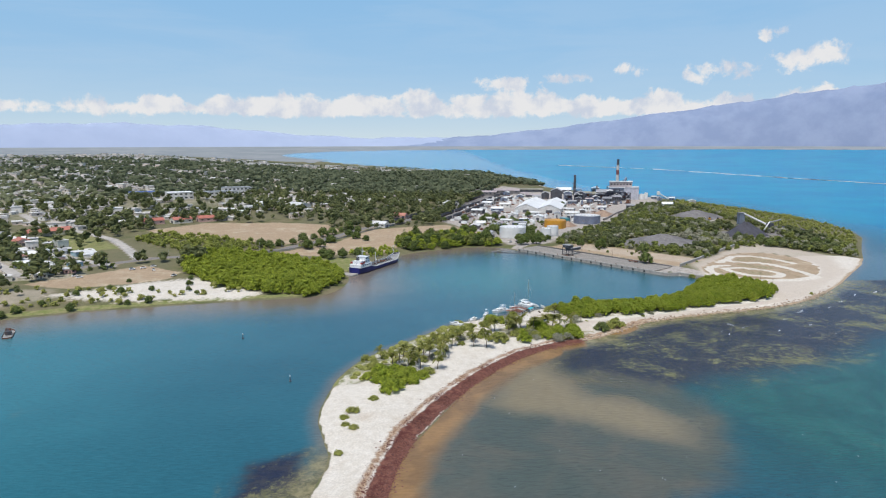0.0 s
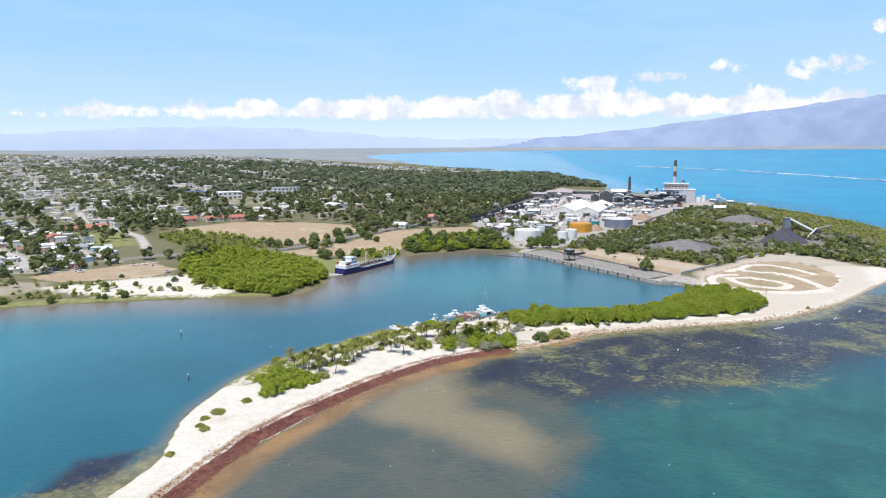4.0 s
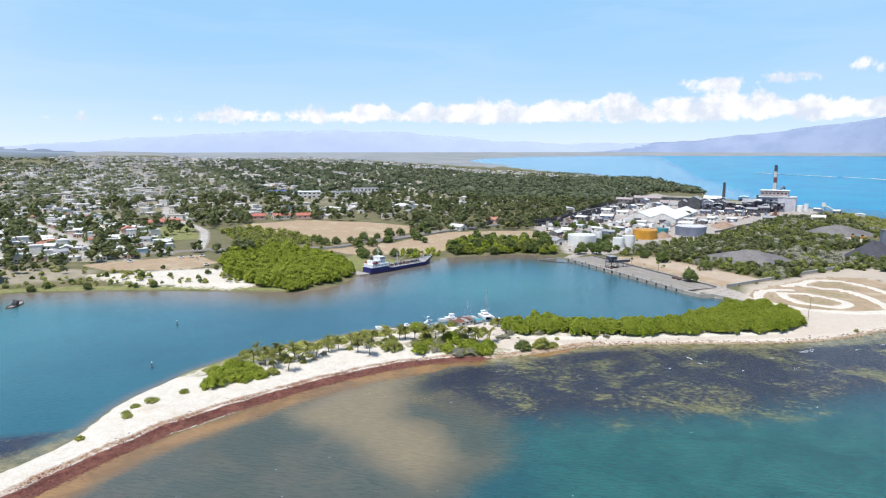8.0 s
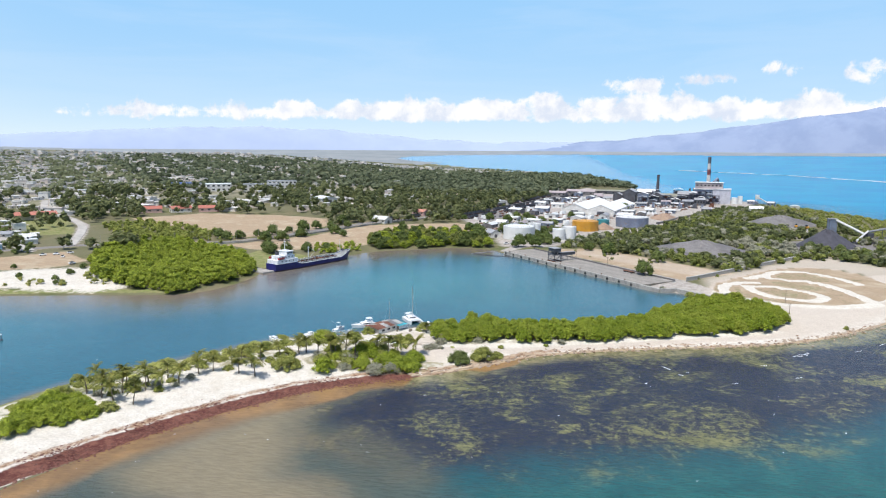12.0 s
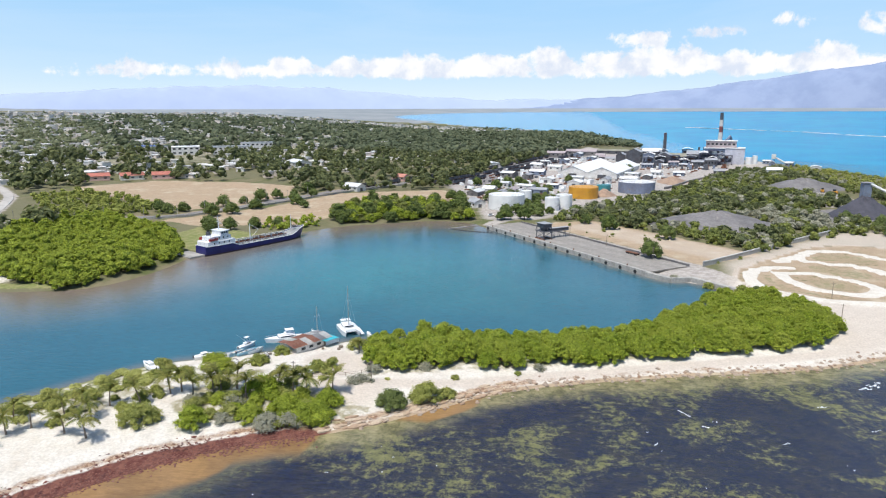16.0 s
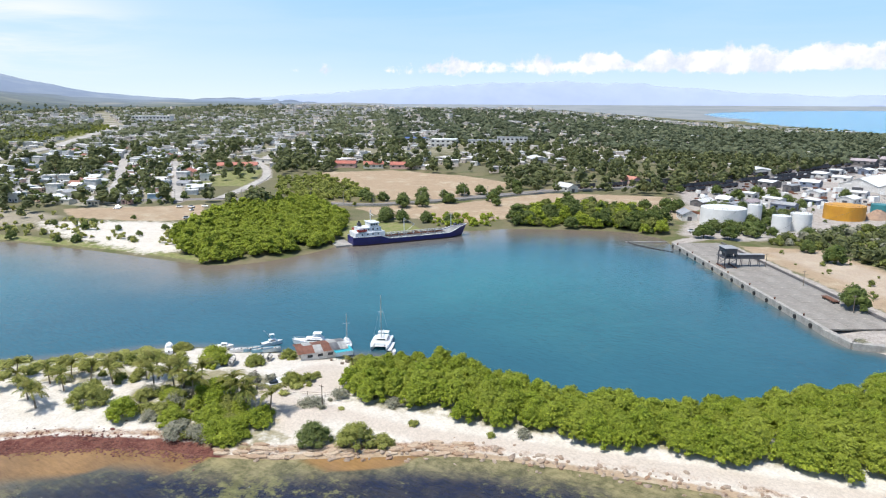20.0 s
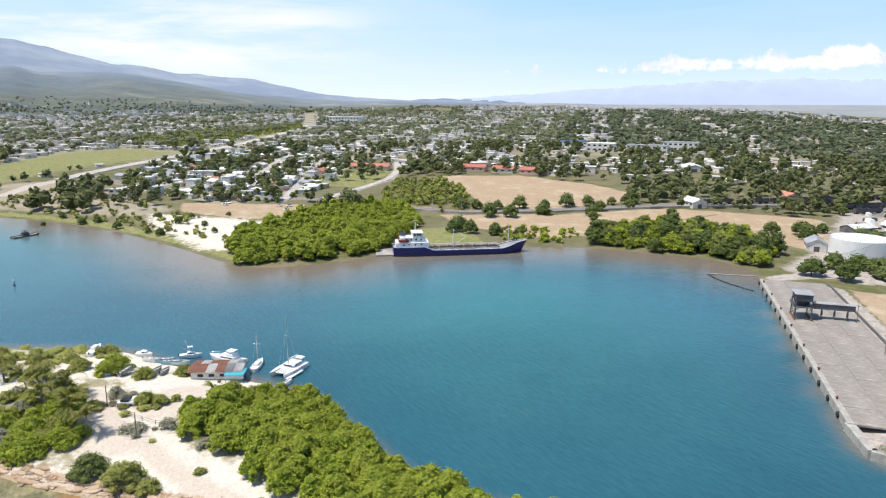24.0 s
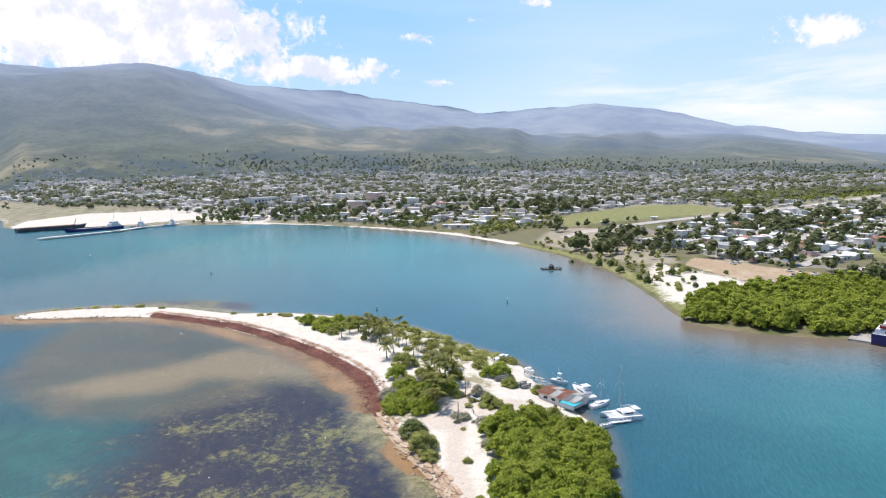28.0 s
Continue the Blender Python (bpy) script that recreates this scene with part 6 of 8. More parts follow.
    ramp = thing("landing_ramp", pose(-29, 489, 0, 0, 0, 150), "pale concrete landing behind the stern of the tanker", "landing")
    part("slab", box(16, 9, 1.0, (0, 0, -0.1), 0.08), M["concrete"], ramp)


def mast_rig(t, x, z, tall, mat="alloy"):
    m = part("mast", tube([(x, 0, z), (x, 0, z + tall)], [0.17, 0.12], 8), M[mat], t)
    part("spreader", bars([((x, -1.1, z + tall * 0.62), (x, 1.1, z + tall * 0.62))], 0.06), M[mat], m)
    return m


def build_catamaran():
    t = thing("catamaran", pose(83.0, 389.2, 0, 0, 0, -60) @ Matrix.Diagonal((0.8, 0.86, 0.95, 1)), "white sailing catamaran moored stern-to beside the boatyard", "catamaran")
    for s in (-1, 1):
        bm, edge = hull_bm(14.2, 1.7, lambda f: 1.3 + 0.35 * f, -0.45, 0.5, 0.2, 20, 0.1, 0.8)
        h = part("hull", bm, M["gelcoat"], t, at=pose(0, s * 2.7, 0))
        part("deck", deck_bm(edge, -0.01), M["gelcoat"], h)
        for k in range(4):
            part("porthole", box(0.7, 0.05, 0.22, (4.5 + k * 1.6, s * 0.84, 0.85)), M["glass"], h)
    part("bridge_deck", box(9.2, 4.6, 0.55, (4.9, 0, 0.9), 0.12), M["gelcoat"], t)
    cab = bmesh.new()
    box(5.6, 4.4, 1.1, (5.0, 0, 1.4), 0.3, cab)
    cab = part("cabin", cab, M["gelcoat"], t)
    for s in (-1, 1):
        part("cabin_window", box(3.6, 0.06, 0.42, (5.0, s * 2.19, 1.85)), M["glass"], cab)
    part("windscreen", box(0.06, 3.2, 0.45, (7.8, 0, 1.85)), M["glass"], cab)
    part("bimini", box(2.6, 4.0, 0.1, (1.3, 0, 2.9), 0.03), M["gelcoat"], t)
    part("bimini_frame", bars([((0.2, -1.9, 1.5), (0.2, -1.9, 2.9)), ((0.2, 1.9, 1.5), (0.2, 1.9, 2.9)), ((2.4, -1.9, 1.5), (2.4, -1.9, 2.9)), ((2.4, 1.9, 1.5), (2.4, 1.9, 2.9))], 0.04), M["alloy"], t)
    m = mast_rig(t, 7.4, 2.4, 14.6)
    part("boom", tube([(7.2, 0, 3.7), (1.6, 0, 3.5)], [0.12, 0.09], 8), M["alloy"], m)
    part("furled_sail", tube([(7.0, 0, 3.95), (4.4, 0, 3.95), (1.9, 0, 3.75)], [0.14, 0.2, 0.1], 8), M["gelcoat"], m)
    part("stay", bars([((7.4, 0, 15.2), (13.9, 0, 1.6)), ((7.4, 0, 14.6), (6.4, 3.2, 1.5)), ((7.4, 0, 14.6), (6.4, -3.2, 1.5))], 0.018), M["alloy"], m)
    part("fore_beam", bars([((13.2, -2.7, 1.5), (13.2, 2.7, 1.5))], 0.09), M["alloy"], t)
    part("trampoline", box(3.3, 3.6, 0.04, (11.2, 0, 1.35)), M["boat_inside"], t)


def build_sailboat():
    t = thing("sailing_boat", pose(80.2, 375.4, 0, 0, 0, 138) @ Matrix.Scale(0.9, 4), "white sailing boat with bare mast beside the shack", "sailing boat")
    bm, edge = hull_bm(9.4, 2.9, lambda f: 1.0 + 0.25 * f, -0.4, 0.55, 0.2, 18, 0.1, 0.6)
    h = part("hull", bm, M["gelcoat"], t)
    part("deck", deck_bm(edge, -0.01), M["gelcoat"], h)
    c = part("cabin", box(3.6, 1.8, 0.6, (4.6, 0, 1.05), 0.15), M["gelcoat"], t)
    for s in (-1, 1):
        part("cabin_window", box(2.2, 0.05, 0.22, (4.6, s * 0.9, 1.32)), M["glass"], c)
    m = mast_rig(t, 5.2, 1.5, 10.0)
    part("boom", tube([(5.0, 0, 2.4), (1.4, 0, 2.3)], 0.07, 6), M["alloy"], m)
    part("stay", bars([((5.2, 0, 11.4), (9.3, 0, 1.3)), ((5.2, 0, 11.4), (0.1, 0, 1.1))], 0.016), M["alloy"], m)
    part("pushpit", bars([((0.1, -1.0, 1.0), (0.1, -1.0, 1.7)), ((0.1, 1.0, 1.0), (0.1, 1.0, 1.7)), ((0.1, -1.0, 1.7), (0.1, 1.0, 1.7))], 0.03), M["alloy"], t)


def build_motor_yacht():
    t = thing("motor_yacht", pose(72.4, 376, 0, 0, 0, 212) @ Matrix.Diagonal((0.96, 0.96, 0.72, 1)), "white motor yacht with flybridge lying behind the shack", "motor yacht")
    bm, edge = hull_bm(12.5, 3.9, lambda f: 1.25 + 0.7 * f, -0.5, 0.5, 0.1, 20, 0.25, 0.92)
    h = part("hull", bm, M["gelcoat"], t)
    part("deck", deck_bm(edge, -0.01), M["gelcoat"], h)
    c = part("cabin", box(6.0, 3.0, 1.5, (5.4, 0, 1.4), 0.35), M["gelcoat"], t)
    for s in (-1, 1):
        part("cabin_window", box(4.2, 0.05, 0.5, (5.4, s * 1.5, 2.05)), M["glass"], c)
    part("windscreen", box(0.06, 2.2, 0.55, (8.42, 0, 2.05)), M["glass"], c)
    part("flybridge", box(3.2, 2.6, 0.7, (4.6, 0, 2.9), 0.2), M["gelcoat"], t)
    part("hard_top", box(2.8, 2.6, 0.12, (4.4, 0, 4.9), 0.04), M["gelcoat"], t)
    part("top_frame", bars([((3.2, -1.1, 3.3), (3.2, -1.1, 4.9)), ((3.2, 1.1, 3.3), (3.2, 1.1, 4.9)), ((5.6, -1.1, 3.3), (5.6, -1.1, 4.9)), ((5.6, 1.1, 3.3), (5.6, 1.1, 4.9))], 0.05), M["alloy"], t)
    part("bow_rail", bars([((8, -1.7, 2.5), (12.4, -0.2, 2.9)), ((8, 1.7, 2.5), (12.4, 0.2, 2.9))], 0.03), M["alloy"], t)


def build_small_craft():
    def launch(x, y, turn, long, label, hull, cat="boat", cabin=True, outrigger=False, tilt=0, z=None):
        t = thing("launch" if cabin else "skiff", pose(x, y, z if z is not None else max(0.25, spot_z(x, y) + 0.42), tilt, 0, turn), label, cat, "small boats at the boatyard")
        bm, edge = hull_bm(long, long * 0.3, lambda f: 0.75 + 0.3 * f, -0.35, 0.5, 0.12, 14, 0.2, 0.88)
        h = part("hull", bm, M[hull], t)
        part("deck" if cabin else "floor", deck_bm(edge, -0.01 if cabin else 0.3), M["gelcoat" if cabin or hull == "gelcoat" else "boat_inside"], h)
        if cabin:
            c = part("cabin", box(long * 0.34, long * 0.2, 0.85, (long * 0.52, 0, 0.8), 0.12), M["gelcoat"], t)
            part("cabin_window", box(long * 0.22, long * 0.2 + 0.04, 0.28, (long * 0.54, 0, 1.2)), M["glass"], c)
        else:
            for f in (0.25, 0.5, 0.72):
                part("thwart", box(0.25, long * 0.26, 0.05, (long * f, 0, 0.62)), M["timber"], t)
        part("outboard_motor", box(0.32, 0.3, 0.75, (-0.18, 0, 0.35), 0.08), M["black"], t)
        if outrigger:
            part("outrigger_pole", bars([((long * 0.5, 0.6, 1.6), (long * 0.2, 2.6, 4.2)), ((long * 0.5, -0.6, 1.6), (long * 0.2, -2.6, 4.2))], 0.035), M["alloy"], t)
            part("tower", bars([((long * 0.42, -0.5, 1.5), (long * 0.42, -0.4, 3.2)), ((long * 0.42, 0.5, 1.5), (long * 0.42, 0.4, 3.2)), ((long * 0.62, -0.5, 1.5), (long * 0.6, -0.4, 3.2)), ((long * 0.62, 0.5, 1.5), (long * 0.6, 0.4, 3.2))], 0.04), M["alloy"], t)
            part("tower_top", box(1.5, 1.3, 0.08, (long * 0.51, 0, 3.2)), M["gelcoat"], t)
        return t
    launch(56.5, 362.0, 62, 6.4, "white fishing launch with outrigger poles afloat by the shack", "gelcoat", outrigger=True, z=0.25)
    launch(42, 340, 146, 7.6, "white motor boat pulled up on the sand", "gelcoat")
    launch(47, 352, 40, 5.6, "white motor boat resting on the beach", "gelcoat", tilt=8)
    launch(56, 355, 55, 6.2, "light-blue fishing boat at the water's edge", "boat_blue", cabin=False)
    launch(58.5, 356.5, 48, 6.4, "blue and white fishing boat at the water's edge", "boat_blue", cabin=False)
    launch(61, 358.5, 52, 5.4, "pale blue open skiff at the water's edge", "boat_blue", cabin=False)
    launch(53.5, 352.5, 40, 5.0, "white open skiff at the water's edge", "gelcoat", cabin=False)
    launch(63, 340, 131, 9.0, "old white hull laid up on the sand, tilted", "gelcoat", cabin=False, tilt=16)
    launch(65.5, 343.5, 131, 5.6, "grey old hull laid up on the sand", "ship_deck", cabin=False, tilt=-10)
    launch(68.5, 351, 125, 4.2, "small dark dinghy on the sand", "ship_deck", cabin=False)
    launch(70, 353, 125, 3.8, "small grey dinghy on the sand", "ship_deck", cabin=False)
    launch(84.8, 342.6, 55, 5.6, "white speedboat parked on the sandy yard", "gelcoat")
    launch(95, 378, 117, 4.2, "white dinghy tied beside the catamaran", "gelcoat", cabin=False, z=0.2)
    t = thing("floating_pontoon", pose(91.6, 381, 0, 0, 0, 119), "narrow grey floating pontoon beside the catamaran", "pontoon")
    part("walkway", box(7, 1.2, 0.25, (3.5, 0, 0.35), 0.04), M["gelcoat"], t)
    for k in range(3):
        part("float", box(1.2, 1.1, 0.5, (1.2 + k * 2.3, 0, -0.15), 0.08), M["ship_deck"], t)
    for (x, y) in ((-36.7, 267.2), (-69.4, 330.3), (-170, -20), (-120, 120)):
        t = thing("channel_buoy", pose(x, y, 0), "small dark channel marker buoy afloat", "buoy", "channel buoys")
        part("float", drum(0.62, 0.6, (0, 0, -0.2), 14, 0.5), M["steel_dark"], t)
        part("pole", tube([(0, 0, 0.4), (0, 0, 2.3)], [0.16, 0.1], 8), M["steel_dark"], t)
        part("topmark", drum(0.3, 0.45, (0, 0, 2.2), 10, 0.1), M["ship_white"], t)


def corrugated(w, d, z, mat_step=0.45):
    """A thin sheet with ribs along y."""
    bm = bmesh.new()
    n = int(w / mat_step)
    cols = []
    for i in range(n + 1):
        x = -w / 2 + w * i / n
        h = z + (0.05 if i % 2 else 0.0)
        cols.append([bm.verts.new((x, s * d / 2, h)) for s in (-1, 1)])
    for a1, b1 in zip(cols, cols[1:]):
        bm.faces.new((a1[0], b1[0], b1[1], a1[1]))
    bmesh.ops.solidify(bm, geom=bm.faces[:], thickness=0.04)
    return bm


def build_shack():
    t = thing("boatyard_shack", pose(76.6, 367.2, 0.55, 0, 0, 57), "low white boatyard shack with rust-red and grey sheet roof", "shack")
    part("wall", box(13.0, 8.4, 2.15, (0, 0, 0)), M["wall_white"], t)
    for k in range(6):
        part("roof_sheet", corrugated(2.5, 4.75, 0), M[("roof_rust", "roof_rust", "roof_sheet", "roof_rust", "roof_grey", "roof_sheet")[k]], t, at=pose(-6.3 + k * 2.5, -2.3, 2.62 + 0.03 * (k % 2), 9, 0, 0))
        part("roof_sheet", corrugated(2.5, 4.75, 0), M[("roof_rust", "roof_sheet", "roof_rust", "roof_rust", "roof_sheet", "roof_grey")[k]], t, at=pose(-6.3 + k * 2.5, 2.3, 2.6 + 0.03 * (k % 2), -9, 0, 0))
    for x in (-4, -1, 2):
        w = part("window", box(1.5, 0.1, 0.8, (x, -4.22, 0.85)), M["glass"], t)
        part("sill", box(1.7, 0.25, 0.08, (x, -4.3, 0.76)), M["wall_white"], w)
    part("door", box(1.0, 0.1, 1.7, (4.4, -4.23, 0)), M["timber"], t)
    aw = thing("canvas_awning", pose(83.2, 369.6, 0.45, 0, 0, 57), "cyan canvas awning on posts beside the shack", "awning")
    for x, y in ((-2.4, -2), (2.4, -2), (-2.4, 2), (2.4, 2)):
        part("post", tube([(x, y, -0.4), (x, y, 2.3)], 0.06, 6), M["timber"], aw)
    part("canvas", box(5.4, 4.6, 0.05, (0, 0, 2.2), 0.02), M["cyan_cloth"], aw)
    part("side_cloth", box(5.2, 0.05, 1.3, (0, -2.15, 0.9), 0.02), M["boat_blue"], aw)
    for i, (x, y, s) in enumerate(((88.5, 366, 1.2), (88.6, 363.6, 0.9), (70.5, 361, 1.0), (68.4, 358.5, 0.8), (83, 365, 0.8))):
        c = thing("crate", pose(x, y, spot_z(x, y), 0, 0, 30 * i), "weathered wooden crate beside the shack", "crate", "crates at the boatyard")
        part("crate_body", box(s, s * 0.8, s * 0.7, (0, 0, 0), 0.03), M["timber"], c)
        part("crate_lid", box(s + 0.08, s * 0.8 + 0.08, 0.06, (0, 0, s * 0.7)), M["timber"], c)
    for x, y, h in ((105, 339, 6.5), (84, 337, 6.0), (253, 410, 7), (262, 440, 7), (205, 500, 7), (186, 530, 7), (168, 556, 7)):
        p = thing("utility_pole", pose(x, y, spot_z(x, y) - 0.4), "grey wooden utility pole beside the track", "utility pole", "utility poles")
        part("shaft", tube([(0, 0, 0), (0, 0, h)], [0.15, 0.1], 8), M["timber"], p)
        part("crossarm", box(1.5, 0.1, 0.12, (0, 0, h - 0.5)), M["timber"], p)
    fence = thing("yard_fence", pose(0, 0, 0), "low fence of weathered posts and rails along the sandy yard", "fence")
    line = rounded([(78, 331), (84, 338), (95, 341), (103, 345), (101, 350)], 1)
    for (x0, y0), (x1, y1) in zip(line, line[1:]):
        a1, b1 = Vector((x0, y0, spot_z(x0, y0))), Vector((x1, y1, spot_z(x1, y1)))
        part("post", tube([a1 - Vector((0, 0, 0.3)), a1 + Vector((0, 0, 1.2))], 0.07, 6), M["timber"], fence)
        part("rail", bars([(a1 + Vector((0, 0, 1.0)), b1 + Vector((0, 0, 1.0))), (a1 + Vector((0, 0, 0.5)), b1 + Vector((0, 0, 0.5)))], 0.04), M["timber"], fence)


def build_quay():
    q = tagged(new("quay"), "long worn concrete quay with black tyre fenders", "quay", kind="structure")
    top = 2.2
    a1, b1 = Vector((118, 586, 0)), Vector((198.5, 474, 0))
    along = (b1 - a1).normalized()
    back = Vector((-along.y, along.x, 0))
    turn = math.degrees(math.atan2(along.y, along.x))
    total = (b1 - a1).length
    n = 14
    gap = total / n
    for i in range(n):
        for j, (d0, d1) in enumerate(((1.4, 9.2), (9.26, 17.0), (17.06, 25.0))):
            c = a1 + along * (gap * (i + 0.5)) + back * ((d0 + d1) / 2)
            part("slab", box(gap - 0.08, d1 - d0, 0.5, (0, 0, 0), 0.03), M["quay_slab"], q, at=pose(c.x, c.y, top - 0.5 + 0.012 * ((i * 7 + j * 3) % 5), 0, 0, turn))
        c = a1 + along * (gap * (i + 0.5)) + back * 0.6
        part("capping", box(gap - 0.06, 1.5, 4.2, (0, 0, 0), 0.06), M["concrete"], q, at=pose(c.x, c.y, top - 4.0, 0, 0, turn))
        f = a1 + along * (gap * (i + 0.25)) - back * 0.35
        part("tyre_fender", drum(0.8, 0.5, (0, 0, -0.25), 16), M["black"], q, at=pose(f.x, f.y, 1.0, 90, 0, turn))
        if i % 2 == 0:
            f = a1 + along * (gap * (i + 0.6)) + back * 0.8
            bo = drum(0.28, 0.6, (0, 0, 0), 12)
            merge(bo, drum(0.4, 0.16, (0, 0, 0.6), 12))
            part("bollard", bo, M["rust"], q, at=pose(f.x, f.y, top + 0.2))
    # the end return of the quay towards the spit
    for (x0, y0), (x1, y1) in zip([(198.5, 474), (207, 464.5), (216, 467), (228, 452.5)], [(207, 464.5), (216, 467), (228, 452.5), (233, 447)]):
        d = math.hypot(x1 - x0, y1 - y0)
        part("return_wall", box(d + 0.4, 2.2, 4.0, (0, 0, 0), 0.06), M["concrete"], q, at=pose((x0 + x1) / 2, (y0 + y1) / 2 + 0.9, top - 4.05, 0, 0, math.degrees(math.atan2(y1 - y0, x1 - x0))))
    # low kerb wall behind the apron
    for i in range(24):
        c = a1 + along * (total * (i + 0.5) / 24) + back * 26.2
        part("back_wall", box(total / 24 - 0.05, 0.35, 1.0, (0, 0, 0), 0.03), M["gravel"], q, at=pose(c.x, c.y, 1.9, 0, 0, turn))
    # loader
    c = a1 + along * 52 + back * 6
    t = thing("ship_loader", pose(c.x, c.y, top, 0, 0, turn), "dark rusted steel loading tower with hopper on the quay", "loading tower")
    for x, y in ((-3.4, -2.6), (3.4, -2.6), (-3.4, 2.6), (3.4, 2.6)):
        leg = part("leg", box(0.35, 0.35, 6.6, (x, y, 0)), M["steel_dark"], t)
        part("foot_plate", box(0.8, 0.8, 0.12, (x, y, 0)), M["rust"], leg)
    part("brace", bars([((-3.4, -2.6, 0.3), (3.4, -2.6, 4.2)), ((3.4, -2.6, 0.3), (-3.4, -2.6, 4.2)), ((-3.4, 2.6, 0.3), (3.4, 2.6, 4.2)), ((-3.4, -2.6, 0.3), (-3.4, 2.6, 4.2)), ((3.4, -2.6, 0.3), (3.4, 2.6, 4.2))], 0.1), M["steel_dark"], t)
    part("platform", box(8.2, 6.4, 0.25, (0, 0, 4.4)), M["steel_dark"], t)
    part("hopper", drum(2.1, 3.2, (0, 0, 4.65), 4, 3.4), M["steel_dark"], t)
    part("cab", box(7.0, 5.2, 2.2, (0, 0, 6.6), 0.08), M["steel_dark"], t)
    part("roof", box(7.8, 6.2, 0.18, (0, 0, 8.9), 0.03), M["roof_grey"], t, "grey sheet roof")
    part("base_beam", box(8.6, 0.5, 0.5, (0, -2.6, 0)), M["rust"], t), part("base_beam", box(8.6, 0.5, 0.5, (0, 2.6, 0)), M["rust"], t)
    railing([(-4, -3.1, 4.6), (4, -3.1, 4.6)], 1.0, t, 1.3, "steel_dark", 0.04)
    c2 = c + back * 15.5
    g = thing("conveyor_gallery", pose(c2.x, c2.y, top, 0, 0, turn + 90), "covered grey conveyor gallery on steel trestles behind the loader", "conveyor")
    part("gallery", box(13, 2.2, 1.9, (-5.5, 0, 3.6), 0.08), M["steel_dark"], g)
    part("gallery_roof", box(13.2, 2.7, 0.14, (-5.5, 0, 5.55)), M["roof_grey"], g)
    for x in (-9, -5, -1):
        part("trestle", bars([((x, -1.0, 0), (x, -0.7, 3.6)), ((x, 1.0, 0), (x, 0.7, 3.6)), ((x, -1.0, 0.2), (x, 0.7, 3.4))], 0.12), M["steel_dark"], g)
    tr = thing("flat_trailer", pose(197, 512, 2.0, 0, 0, turn), "rusty flat trailer standing on the bare strip behind the quay", "trailer")
    part("bed", box(8, 2.2, 0.3, (0, 0, 0.9)), M["rust"], tr)
    for x in (-3, -2, 2.4, 3.4):
        for s in (-1, 1):
            w = part("wheel", drum(0.45, 0.3, (0, 0, -0.15), 14), M["black"], tr, at=pose(x, s * 0.95, 0.45, 90, 0, 0))
    # floating barrier by the quay head
    fb = thing("floating_barrier", pose(0, 0, 0), "floating dark barrier line with a pale walkway at the quay head", "floating barrier")
    part("walkway", box(23, 1.0, 0.3, (0, 0, 0), 0.05), M["ship_deck"], fb, at=pose(103, 590.5, 0.05, 0, 0, math.degrees(math.atan2(13, 16))))
    pts = [(95, 584), (101, 579.5), (108, 576.5), (115, 574.5), (124, 573)]
    for (x0, y0), (x1, y1) in zip(pts, pts[1:]):
        for k in range(4):
            u = k / 4
            part("float", drum(0.32, 1.5, (0, 0, -0.75), 8), M["black"], fb, at=pose(x0 + (x1 - x0) * u, y0 + (y1 - y0) * u, 0.1, 0, 90, math.degrees(math.atan2(y1 - y0, x1 - x0))))


